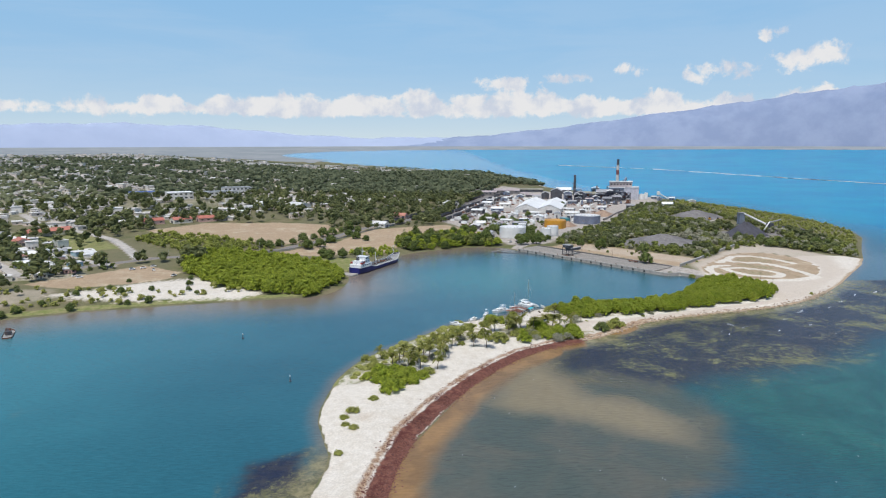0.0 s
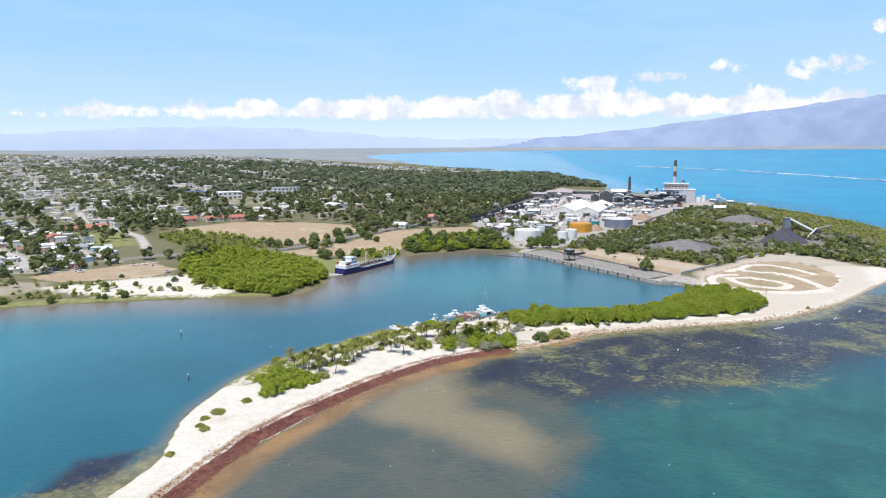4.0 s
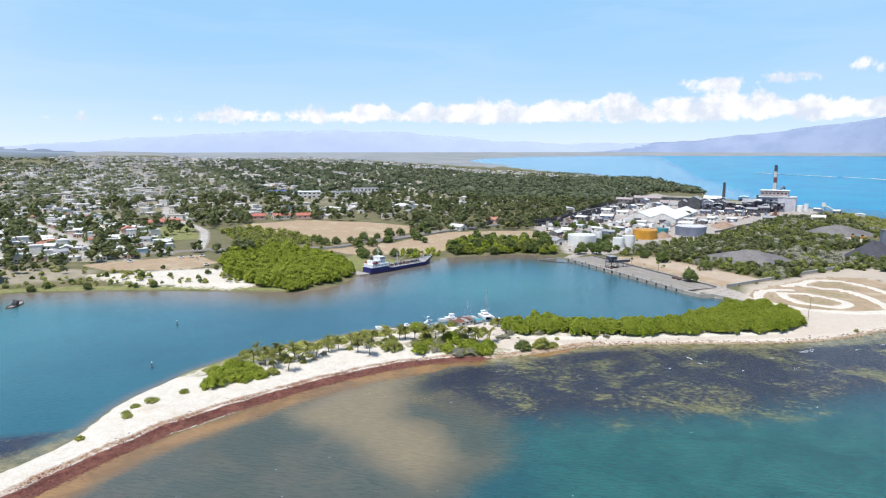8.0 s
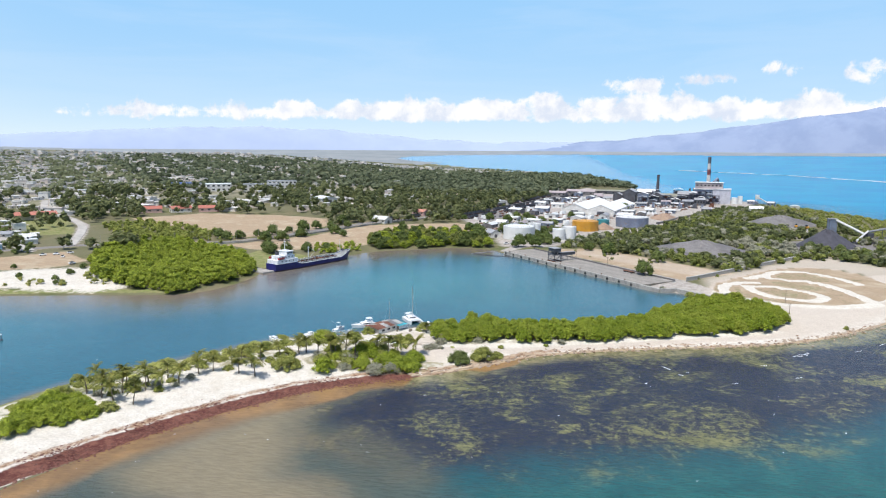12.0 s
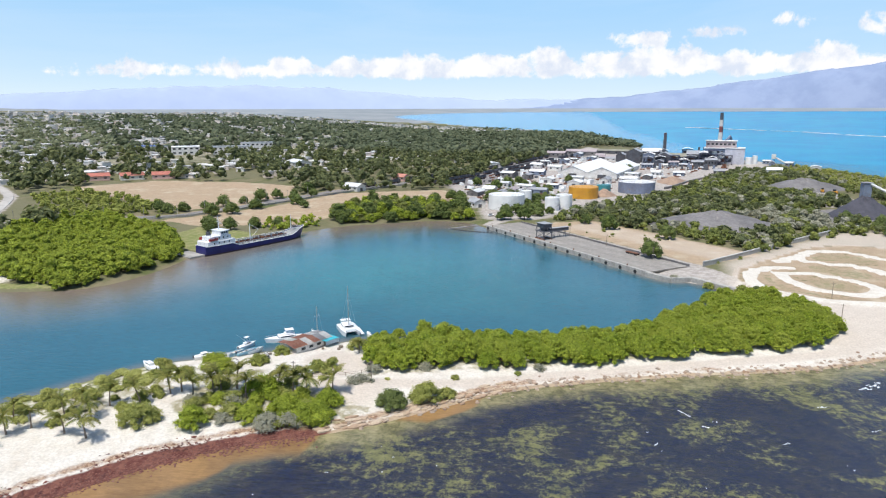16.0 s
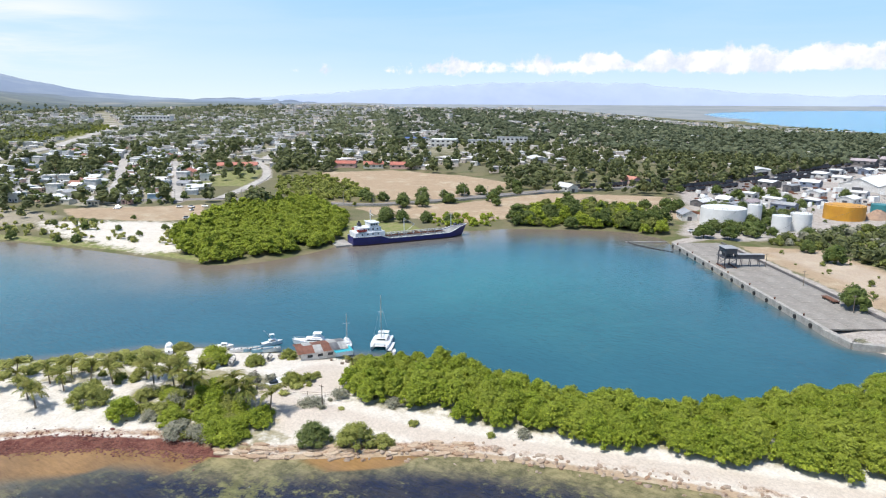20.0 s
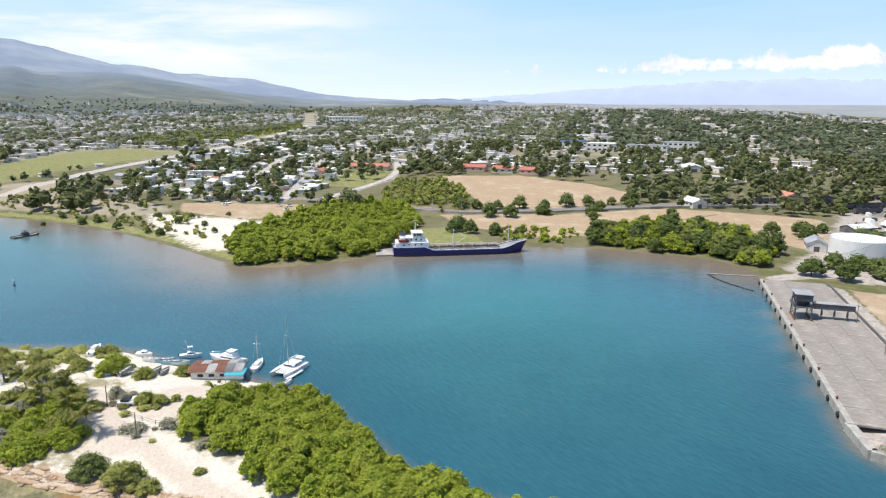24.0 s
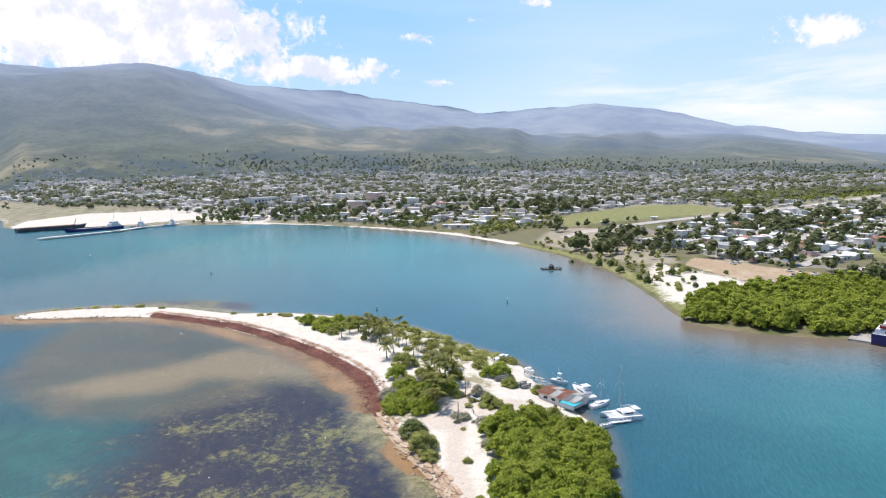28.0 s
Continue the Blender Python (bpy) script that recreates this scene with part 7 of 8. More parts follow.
def build_west_port():
    pier = tagged(new("pier"), "long pale concrete pier along the far shore", "pier", kind="structure")
    line = [(-266, -163), (-348, -140), (-392, -141), (-472, -118)]
    for (x0, y0), (x1, y1) in zip(line, line[1:]):
        d = math.hypot(x1 - x0, y1 - y0)
        for k in range(int(d / 12) + 1):
            u = min(1, (k + 0.5) * 12 / d)
            part("deck_slab", box(11.9, 6.0, 0.8, (0, 0, 0), 0.05), M["wall_white"], pier, at=pose(x0 + (x1 - x0) * u, y0 + (y1 - y0) * u, 1.0, 0, 0, math.degrees(math.atan2(y1 - y0, x1 - x0))))
            part("pile", drum(0.6, 4, (0, 0, 0), 10), M["concrete"], pier, at=pose(x0 + (x1 - x0) * u, y0 + (y1 - y0) * u, -3))

    def vessel(name, x, y, turn, long, beam, tall, mat, label, house=None):
        t = thing(name, pose(x, y, 0, 0, 0, turn), label, "ship")
        bm, edge = hull_bm(long, beam, lambda f: tall + 0.9 * max(0, f - 0.8) * 5, -1.2, 0.2, 0.12, 24, 0.05, 0.85)
        h = part("hull", bm, M[mat], t)
        part("deck", deck_bm(edge, 0.5), M["ship_deck"], h)
        if house:
            c = part("deckhouse", box(house[0], beam * 0.7, 3.2, (house[1], 0, tall - 0.4), 0.1), M["ship_white"], t)
            part("wheelhouse", box(house[0] * 0.6, beam * 0.6, 2.6, (house[1], 0, tall + 2.8), 0.1), M["ship_white"], c)
            part("window", box(house[0] * 0.61, beam * 0.5, 0.7, (house[1], 0, tall + 4.2)), M["glass"], c)
            part("mast", tube([(house[1], 0, tall + 5.4), (house[1], 0, tall + 14)], [0.25, 0.12], 6), M["ship_white"], t)
        return t
    b1 = vessel("cargo_barge", -322, -246, 153, 72, 13, 4.2, "steel_dark", "long black rusty cargo barge moored at the far pier")
    for k in range(6):
        part("hold_cover", box(8, 9, 0.9, (8 + k * 9.6, 0, 3.7), 0.05), M["rust"], b1)
    part("crane_mast", bars([((60, -2, 4), (63, 0, 12)), ((60, 2, 4), (63, 0, 12))], 0.2), M["rust"], b1)
    vessel("dredger", -392, -168, -22, 64, 11, 3.2, "hull_blue", "long blue work ship with white deckhouse at the far pier", (12, 9))
    vessel("tugboat", -408, -146, -8, 24, 7, 2.2, "ship_deck", "grey tugboat tied at the far pier", (7, 9))
    vessel("tugboat", -440, -128, -12, 20, 6, 1.8, "boat_blue", "light-blue workboat tied at the far pier", (5, 7))
    w = vessel("wrecked_barge", -187, 339, 112, 15, 4.6, 0.7, "rust", "rusty half-sunken barge aground near the shore")
    part("winch_frame", bars([((6, -1.2, 0.6), (7, -0.8, 3.6)), ((6, 1.2, 0.6), (7, 0.8, 3.6)), ((9, -1.2, 0.6), (8, -0.8, 3.6)), ((9, 1.2, 0.6), (8, 0.8, 3.6)), ((7, -0.8, 3.6), (8, 0.8, 3.6))], 0.22), M["rust"], w)
    part("winch_house", box(3.4, 2.6, 1.9, (7.5, 0, 0.5), 0.1), M["steel_dark"], w)


build_tanker()
build_catamaran()
build_sailboat()
build_motor_yacht()
build_small_craft()
build_shack()
build_quay()
build_west_port()


# ---- mill, tanks, heaps ----
def build_tank(x, y, r, h, mat, label, roof=None):
    z = ground_at(x, y) - 0.2
    t = thing("storage_tank", pose(x, y, z, 0, 0, 20), label, "storage tank", "storage tanks by the harbour")
    rings = 5
    for k in range(rings):
        part("shell_course", drum(r + 0.012 * (k % 2), h / rings, (0, 0, k * h / rings), 48), M[mat], t)
    part("roof", drum(r, r * 0.045, (0, 0, h), 48, 0.3), M[roof or mat], t)
    rim = bmesh.new()
    pts = [(r * math.cos(k * math.tau / 32), r * math.sin(k * math.tau / 32), h + 1.0) for k in range(33)]
    for p, q in zip(pts, pts[1:]):
        tube([p, q], 0.04, 4, rim)
        tube([(p[0], p[1], h), p], 0.035, 4, rim)
    part("handrail", rim, M["steel_dark"], t)
    stair = bmesh.new()
    n = int(h / 0.5)
    for k in range(n):
        a1 = 3.6 + k * 0.9 / (r * 0.9)
        m = Matrix.Rotation(a1, 4, "Z") @ Matrix.Translation((r + 0.5, 0, k * h / n))
        merge(stair, box(0.9, 0.35, 0.06), m)
    part("stair", stair, M["steel_dark"], t)
    part("base_ring", drum(r + 0.5, 0.5, (0, 0, -0.15), 48), M["concrete"], t)
    return t


def shed(x, y, w, d, eave, peak, turn, wall, roof, label, name="shed", group="", windows=3, category="building"):
    t = thing(name, pose(x, y, ground_at(x, y) - 0.15, 0, 0, turn), label, category, group)
    part("wall", gable_walls(w, d, eave, peak), M[wall], t)
    part("roof", gable(w, d, eave + 0.02, peak + 0.02, 0.5), M[roof], t)
    for k in range(windows):
        yy = -d / 2 + d * (k + 0.5) / windows
        for s in (-1, 1):
            part("window", box(0.12, min(2.4, d / windows * 0.5), eave * 0.28, (s * (w / 2 + 0.01), yy, eave * 0.45)), M["glass"], t)
    part("door", box(w * 0.28, 0.14, eave * 0.7, (0, -d / 2 - 0.01, 0)), M["steel_dark"], t)
    return t


def block(x, y, w, d, h, turn, wall, label, name="building", floors=1, cols=4, roof="roof_grey", group="", parapet=0.6):
    t = thing(name, pose(x, y, ground_at(x, y) - 0.15, 0, 0, turn), label, "building", group)
    part("wall", box(w, d, h, (0, 0, 0)), M[wall], t)
    part("roof", box(w + 0.5, d + 0.5, 0.35, (0, 0, h + 0.004)), M[roof], t)
    for f in range(floors):
        for k in range(cols):
            xx = -w / 2 + w * (k + 0.5) / cols
            for s in (-1, 1):
                part("window", box(w / cols * 0.5, 0.12, h / floors * 0.38, (xx, s * (d / 2 + 0.01), h / floors * (f + 0.35))), M["glass"], t)
    return t


def heap_mesh(rx, ry, h, seed, steep=1.0):
    rng = np.random.default_rng(seed)
    n, k = 36, 14
    ph = rng.uniform(0, math.tau, 6)
    verts, faces = [(0, 0, h * 0.97)], []
    for j in range(1, k + 1):
        f = j / k
        for i in range(n):
            a = i * math.tau / n
            wob = 1 + 0.1 * math.sin(2 * a + ph[0]) + 0.08 * math.sin(3 * a + ph[1]) + 0.05 * math.sin(7 * a + ph[2])
            z = h * max(0, (1 - f ** (1.15 * steep))) * (1 + 0.07 * math.sin(5 * a + ph[3] + f * 5) + 0.05 * math.sin(9 * a + ph[4] - f * 9)) - (0.6 if j == k else 0)
            verts.append((rx * f * wob * math.cos(a), ry * f * wob * math.sin(a), z))
    for i in range(n):
        faces.append((0, 1 + i, 1 + (i + 1) % n))
    for j in range(k - 1):
        for i in range(n):
            o = 1 + j * n
            faces.append((o + i, o + n + i, o + n + (i + 1) % n, o + (i + 1) % n))
    return mesh_of("heap", verts, faces, smooth=True)


def build_industry():
    build_tank(127, 662, 13.2, 10.8, "tank_white", "large white cylindrical storage tank with flat roof")
    build_tank(141, 684, 4.2, 11.0, "tank_white", "narrow tall white storage tank")
    build_tank(160, 657, 5.2, 9.6, "tank_white", "small white storage tank, one of a pair")
    build_tank(169, 666, 5.8, 10.6, "tank_white", "small white storage tank, one of a pair")
    build_tank(187, 728, 12.0, 9.2, "tank_orange", "large orange storage tank with flat orange roof")
    build_tank(206, 758, 6.0, 7.6, "tank_teal", "small teal storage tank")
    build_tank(235, 768, 15.5, 9.6, "tank_blue", "large weathered blue-grey storage tank with pale roof", "roof_sheet")
    for i in range(2):
        shed(206 + 29 * i, 947 - 12 * i, 31, 124, 5.5, 11.5, -18.5, "wall_white", "roof_white", "long white sugar warehouse with pale gabled roof", "warehouse", "sugar warehouses", 9)
    tall = [(277, 1085, 18, 26, 14.5, 18.5, -15, "steel_dark", "roof_grey"), (262, 1100, 12, 18, 9, 12, -15, "steel_dark", "roof_grey"), (318, 1196, 20, 27, 8, 12, 75, "steel_dark", "roof_white"), (311, 1061, 19, 20, 11, 15.5, -15, "steel_dark", "roof_grey"), (337, 1081, 22, 33, 9, 12.5, 75, "steel_dark", "roof_olive"),
            (338, 1066, 10, 34, 5, 7, 75, "steel_dark", "roof_grey"), (357, 1068, 20, 34, 13, 17, 75, "steel_dark", "roof_grey"), (294, 1075, 14, 16, 12, 14.5, -15, "steel_blue", "roof_sheet"), (281, 1003, 7, 13, 4.5, 6, 75, "steel_blue", "roof_grey"), (302, 1013, 6, 8, 3.5, 4.7, 75, "wall_white", "roof_sheet"), (330, 1024, 8, 15, 3.2, 4.2, 75, "steel_dark", "roof_sheet"),
            (341, 915, 8, 11, 6, 8, 75, "steel_dark", "roof_grey"), (345, 1030, 9, 14, 6, 8, 75, "steel_dark", "roof_grey"), (362, 1036, 10, 14, 8, 10, 75, "steel_dark", "roof_grey"), (318, 1036, 9, 12, 5, 6.5, 75, "steel_blue", "mill_rose"), (300, 1034, 10, 12, 6, 8, -15, "steel_dark", "roof_grey"),
            (178, 1175, 14, 27, 6, 8.5, 75, "gravel", "mill_rose"), (217, 1214, 16, 46, 6, 9, 75, "gravel", "mill_rose"), (267, 1246, 14, 48, 5, 7, 75, "steel_dark", "roof_olive"), (249, 1137, 9, 25, 3.5, 5, 75, "steel_dark", "mill_rose")]
    for (x, y, w, d, e, p, turn, wall, roof) in tall:
        shed(x, y, w, d, e, p, turn, wall, roof, "dark steel mill building with stained sheet roof", "mill_building", "mill buildings", 4)
    shed(402, 932, 8, 15, 6, 8.4, 75, "wall_white", "roof_white", "small white house among the bushes beside the mill", "mill_house", "", 2)
    rng = random.Random(33)
    for i in range(34):
        x, y = 282 + rng.uniform(0, 92), 985 + rng.uniform(0, 60)
        h = rng.uniform(2, 7)
        t = thing("mill_plant", pose(x, y, ground_at(x, y) - 0.1, 0, 0, rng.uniform(-20, 80)), "dark rusty processing vessel with pipes in the mill yard", "machinery", "processing plant in the mill yard")
        part("vessel", drum(rng.uniform(1.2, 2.6), h, (0, 0, 0), 14, rng.uniform(0.8, 1.6)), M[rng.choice(("rust", "steel_dark", "steel_blue", "steel_dark"))], t)
        part("skid", box(rng.uniform(4, 8), rng.uniform(3, 5), 0.8, (0, 0, 0), 0.05), M["steel_dark"], t)
        part("pipe", tube([(0, 0, h * 0.8), (3, 0, h * 0.8), (3.2, 0, 0.3)], 0.3, 6), M["rust"], t)
    # open steel process frames in front of the boiler house
    for i, (x, y, w, d, h, n) in enumerate(((304, 1050, 12, 9, 9, 2), (322, 1052, 10, 10, 12, 3), (340, 1050, 14, 9, 10, 2), (356, 1050, 9, 12, 15, 3), (369, 1058, 10, 10, 18, 4), (378, 1052, 8, 9, 13, 3), (330, 1040, 9, 8, 7, 2), (350, 1040, 8, 8, 8, 2),
                                           (290, 1056, 10, 8, 8, 2), (366, 1046, 8, 8, 9, 2), (388, 1058, 9, 7, 12, 3), (312, 1078, 10, 9, 16, 3), (345, 1092, 12, 10, 17, 3), (372, 1098, 10, 10, 20, 4))):
        t = thing("process_frame", pose(x, y, ground_at(x, y) - 0.1, 0, 0, -15), "open dark-blue steel process frame with platforms and vessels", "steel frame", "process frames of the mill")
        for sx in (-1, 1):
            for sy in (-1, 1):
                part("column", box(0.6, 0.6, h, (sx * w / 2, sy * d / 2, 0)), M["steel_frame"], t)
        for k in range(n):
            part("platform", box(w + 0.8, d + 0.8, 0.4, (0, 0, h * (k + 1) / n - 0.4)), M["steel_frame"], t)
            part("vessel", drum(min(w, d) * 0.28, h / n * 0.75, ((k % 2 - 0.5) * w * 0.4, 0, h * k / n + 0.05), 14), M[("rust", "tank_white", "steel_dark")[(i + k) % 3]], t)
        part("brace", bars([((-w / 2, -d / 2, 0.2), (w / 2, -d / 2, h - 0.5)), ((w / 2, -d / 2, 0.2), (-w / 2, -d / 2, h - 0.5))], 0.2), M["steel_frame"], t)
        if i % 3 != 1:
            part("canopy", gable(w, d, h + 1.2, h + 2.6, 0.8), M[("roof_white", "roof_sheet", "roof_grey")[i % 3]], t)
            part("canopy_post", bars([((sx * w / 2, sy * d / 2, h), (sx * w / 2, sy * d / 2, h + 1.3)) for sx in (-1, 1) for sy in (-1, 1)], 0.2), M["steel_frame"], t)
    # scrap, drums and containers lying about the yard
    lots = np.random.default_rng(71)
    zone = [(104, 690), (150, 720), (236, 800), (300, 905), (345, 985), (345, 1040), (250, 1060), (200, 1190), (120, 1010), (74, 800)]
    pts = scatter(zone, 7.5, 72, None, 0.5)
    pts = pts[(lots.random(len(pts)) < 0.5) & (far_from(ROAD_MILL, pts[:, 0], pts[:, 1]) > 7)]
    for tx, ty, tr in ((127, 662, 16), (141, 684, 7), (169, 666, 9), (187, 728, 15), (206, 758, 9), (235, 768, 18), (221, 941, 62)):
        pts = pts[np.hypot(pts[:, 0] - tx, pts[:, 1] - ty) > tr]
    bits, slot = [], []
    for k, (w, d, h) in enumerate(((6, 2.4, 2.5), (3, 2, 1.2), (2, 2, 1.5), (4, 3, 0.8), (5, 1.6, 1.0), (2.5, 2.5, 2.2))):
        v = np.array([(sx * w / 2, sy * d / 2, sz * h) for sz in (0, 1) for sx, sy in ((-1, -1), (1, -1), (1, 1), (-1, 1))], float)
        v[4:, :2] *= 0.9
        bits.append((v, np.array([(0, 1, 5, 4), (1, 2, 6, 5), (2, 3, 7, 6), (3, 0, 4, 7), (4, 5, 6, 7)])))
        slot.append(np.full(5, (0, 1, 2, 3, 1, 0)[k]))
    stuff_of("yard_scrap", bits, pts, zs_of(pts) + 0.25, lots.uniform(0.6, 1.5, len(pts)), [M["roof_white"], M["rust"], M["steel_dark"], M["concrete"]], "scrap, containers and stacked stores strewn over the mill yard", "scrap", 73, slot)
    low = thing("retaining_bank", pose(0, 0, 0), "low dark stone bank along the mill road", "retaining wall")
    line = rounded([(263, 792), (271, 803), (293, 845), (311, 874), (334, 907)], 1)
    for (x0, y0), (x1, y1) in zip(line, line[1:]):
        part("bank_block", box(math.hypot(x1 - x0, y1 - y0) - 0.1, 1.6, 2.4, (0, 0, 0), 0.2), M["gravel"], low, at=pose((x0 + x1) / 2, (y0 + y1) / 2, ground_at(x0, y0) - 0.4, 0, 0, math.degrees(math.atan2(y1 - y0, x1 - x0))))
    # boiler house and its chimney
    t = thing("boiler_house", pose(385, 1080, ground_at(385, 1080) - 0.2, 0, 0, -17), "tall grey and white boiler house with dark open bays", "boiler house")
    part("west_wing", box(24, 20, 19.5, (-8, 0, 0), 0.1), M["steel_blue"], t)
    part("east_wing", box(23, 20.6, 20, (16, 0, 0), 0.1), M["mill_lilac"], t)
    part("upper_wall", box(36, 17, 8.2, (-1, 2, 20.6), 0.1), M["mill_rose"], t)
    part("upper_roof", box(38, 19, 0.7, (-1, 2, 28.8)), M["roof_white"], t)
    part("mid_roof", box(26, 22, 0.7, (-8, 0, 19.6)), M["roof_white"], t), part("mid_roof", box(24, 22, 0.6, (16, 0, 20.05)), M["roof_white"], t)
    for f in range(3):
        for k in range(5):
            part("window", box(2.6, 0.3, 2.6, (-17.5 + k * 4.7, -10.05, 3 + f * 5.4)), M["glass"], t)
    for k in range(7):
        part("window", box(2.8, 0.3, 2.0, (-16 + k * 5, -6.6, 24.0)), M["glass"], t)
    part("loading_bay", box(12, 8, 9, (2, -13.5, 0), 0.1), M["mill_lilac"], t), part("loading_bay_roof", box(13, 9, 0.5, (2, -13.5, 9.02)), M["roof_white"], t)
    part("flue", tube([(4, 8, 29), (8, 20, 34), (9, 40, 30)], [1.6, 1.6, 1.6], 10), M["steel_blue"], t)
    part("tank_bay", drum(4, 9, (33, -4, 0), 20), M["tank_white"], t), part("tank_bay", drum(3, 11, (40, 2, 0), 18), M["tank_white"], t)
    c = thing("red_white_chimney", pose(394, 1127, ground_at(394, 1127) - 0.3), "tall factory chimney banded red and white", "chimney")
    r0, r1, hh = 3.0, 2.0, 64.0
    cuts = [0, 38, 46, 54.6, 64]
    for k, (lo, hi) in enumerate(zip(cuts, cuts[1:])):
        ra, rb = r0 + (r1 - r0) * lo / hh, r0 + (r1 - r0) * hi / hh
        part("shaft" if k == 0 else "band", drum(ra, hi - lo, (0, 0, lo), 24, rb), M[("wall_white", "chimney_red", "wall_white", "steel_dark")[k]], c)
    part("rim", drum(r1 + 0.3, 0.8, (0, 0, hh - 0.6), 24), M["steel_dark"], c)
    part("ladder", bars([((r0 + 0.3, -0.3, 0), (r1 + 0.3, -0.3, hh)), ((r0 + 0.3, 0.3, 0), (r1 + 0.3, 0.3, hh))], 0.08), M["steel_dark"], c)
    for (x, y, h, ra) in ((328, 1158, 36, 2.7), (394, 1240, 13, 2.0)):
        s = thing("dark_stack", pose(x, y, ground_at(x, y) - 0.2), "dark steel smoke stack among the mill roofs", "chimney", "dark mill stacks")
        part("shaft", drum(ra, h, (0, 0, 0), 20, ra * 0.72), M["steel_dark"], s)
        part("rim", drum(ra * 0.82, 0.8, (0, 0, h - 0.8), 20), M["rust"], s)
    rng = random.Random(21)
    spots = [(150, 745), (140, 770), (165, 790), (185, 805), (120, 790), (108, 760), (215, 830), (240, 850), (160, 840), (140, 860), (188, 850), (262, 880), (150, 905), (120, 880), (275, 905), (300, 915), (250, 905), (170, 960),
             (150, 1000), (160, 1040), (185, 1060), (200, 1100), (225, 1130), (250, 1110), (210, 1180), (240, 1160), (120, 735), (128, 745), (98, 735), (438, 1050), (455, 1040), (440, 1075), (470, 1000)]
    for i, (x, y) in enumerate(spots):
        w, d = rng.uniform(6, 12), rng.uniform(8, 20)
        e = rng.uniform(3, 5.5)
        shed(x, y, w, d, e, e + rng.uniform(0.8, 2.2), rng.choice((-18, 72, -18, 60)), rng.choice(("wall_white", "gravel", "wall_white", "steel_blue")), rng.choice(("roof_sheet", "roof_white", "roof_sheet", "roof_sheet", "roof_grey", "mill_rose")), "small workshop shed with sheet roof in the mill yard", "yard_shed", "mill yard sheds", 2)
    # silo and inclined conveyor on the shore
    s = thing("shore_conveyor", pose(468, 1082, ground_at(468, 1082), 0, 0, 160), "pale inclined conveyor with a white head house on the shore", "conveyor")
    part("belt_gallery", tube([(0, 0, 1), (16, 0, 10)], 1.1, 6), M["roof_sheet"], s)
    part("head_house", box(5, 5, 6, (17, 0, 7.5), 0.1), M["wall_white"], s)
    part("trestle", bars([((16, -1.5, 0), (16, -1, 8)), ((16, 1.5, 0), (16, 1, 8)), ((8, -1, 0), (8, -0.6, 5)), ((8, 1, 0), (8, 0.6, 5))], 0.25), M["steel_dark"], s)
    # heaps
    for (x, y, rx, ry, h, mat, label, turn, seed) in ((262, 612, 40, 32, 8.5, "gravel", "broad grey gravel heap among bushes", 30, 1), (385, 806, 36, 30, 10, "gravel", "grey-brown gravel heap behind the bushes", 20, 2), (281, 850, 16, 22, 6, "earth", "low brown earth heap in the mill yard", 10, 3),
                                                (368, 655, 24, 21, 13.5, "coal", "dark cone of coal below the conveyor", 0, 4), (205, 742, 14, 9, 6, "earth", "brown earth heap behind the orange tank", 40, 5), (430, 690, 26, 18, 4, "coal", "low dark coal bank", 10, 6)):
        t = thing("heap", pose(x, y, ground_at(x, y) - 0.3, 0, 0, turn), label, "heap")
        part("mound", heap_mesh(rx, ry, h, seed), M[mat], t)
    cv = thing("coal_conveyor", pose(398, 690, ground_at(398, 690), 0, 0, 0), "pale inclined conveyor with dark tower over the coal heap", "conveyor")
    part("tower", box(6, 6, 15, (2, 34, 0), 0.1), M["steel_blue"], cv)
    part("tower_roof", box(7, 7, 0.5, (2, 34, 15)), M["roof_grey"], cv)
    part("belt_gallery", tube([(4, 32, 14.5), (20, 2, 3)], 1.0, 6), M["roof_sheet"], cv)
    part("belt_gallery", tube([(-2, -22, 3), (16, 0, 8.5)], 0.8, 6), M["roof_sheet"], cv)
    part("belt_gallery", tube([(16, 0, 8), (34, 8, 10)], 0.8, 6), M["roof_grey"], cv)
    part("trestle", bars([((16, -1.6, 0), (16, -0.8, 8)), ((16, 1.6, 0), (16, 0.8, 8)), ((30, 5, 0), (30, 6, 9)), ((4, -12, 0), (4, -12, 5))], 0.3), M["steel_dark"], cv)
    part("transfer_house", box(6, 5, 7, (18, 2, 0), 0.1), M["steel_dark"], cv)
    for i, (x, y, turn) in enumerate(((398, 772, 20), (392, 782, 80))):
        d = thing("wheel_loader", pose(x, y, ground_at(x, y), 0, 0, turn), "yellow-brown wheel loader working by the heap", "loader", "wheel loaders")
        part("body", box(4.2, 2.2, 1.6, (0, 0, 1.0), 0.15), M["tank_orange"], d)
        part("cab", box(1.6, 1.6, 1.5, (-0.4, 0, 2.6), 0.1), M["glass"], d)
        part("bucket", box(1.0, 2.6, 1.1, (3.6, 0, 0.3), 0.1), M["steel_dark"], d)
        part("arm", bars([((1.8, -0.7, 1.8), (3.4, -0.7, 0.9)), ((1.8, 0.7, 1.8), (3.4, 0.7, 0.9))], 0.15), M["tank_orange"], d)
        for wx in (-1.4, 1.4):
            for s2 in (-1, 1):
                w = part("wheel", drum(0.75, 0.5, (0, 0, -0.25), 16), M["black"], d, at=pose(wx, s2 * 1.2, 0.75, 90, 0, 0))
                part("rim", drum(0.35, 0.54, (0, 0, -0.27), 12), M["tank_orange"], w)
    # yard wall round the track
    wall = tagged(new("boundary_wall"), "long low white-topped boundary wall beside the dirt track", "wall", kind="structure")
    line = [(226, 490), (232, 495), (279, 543), (328, 592), (350, 606)]
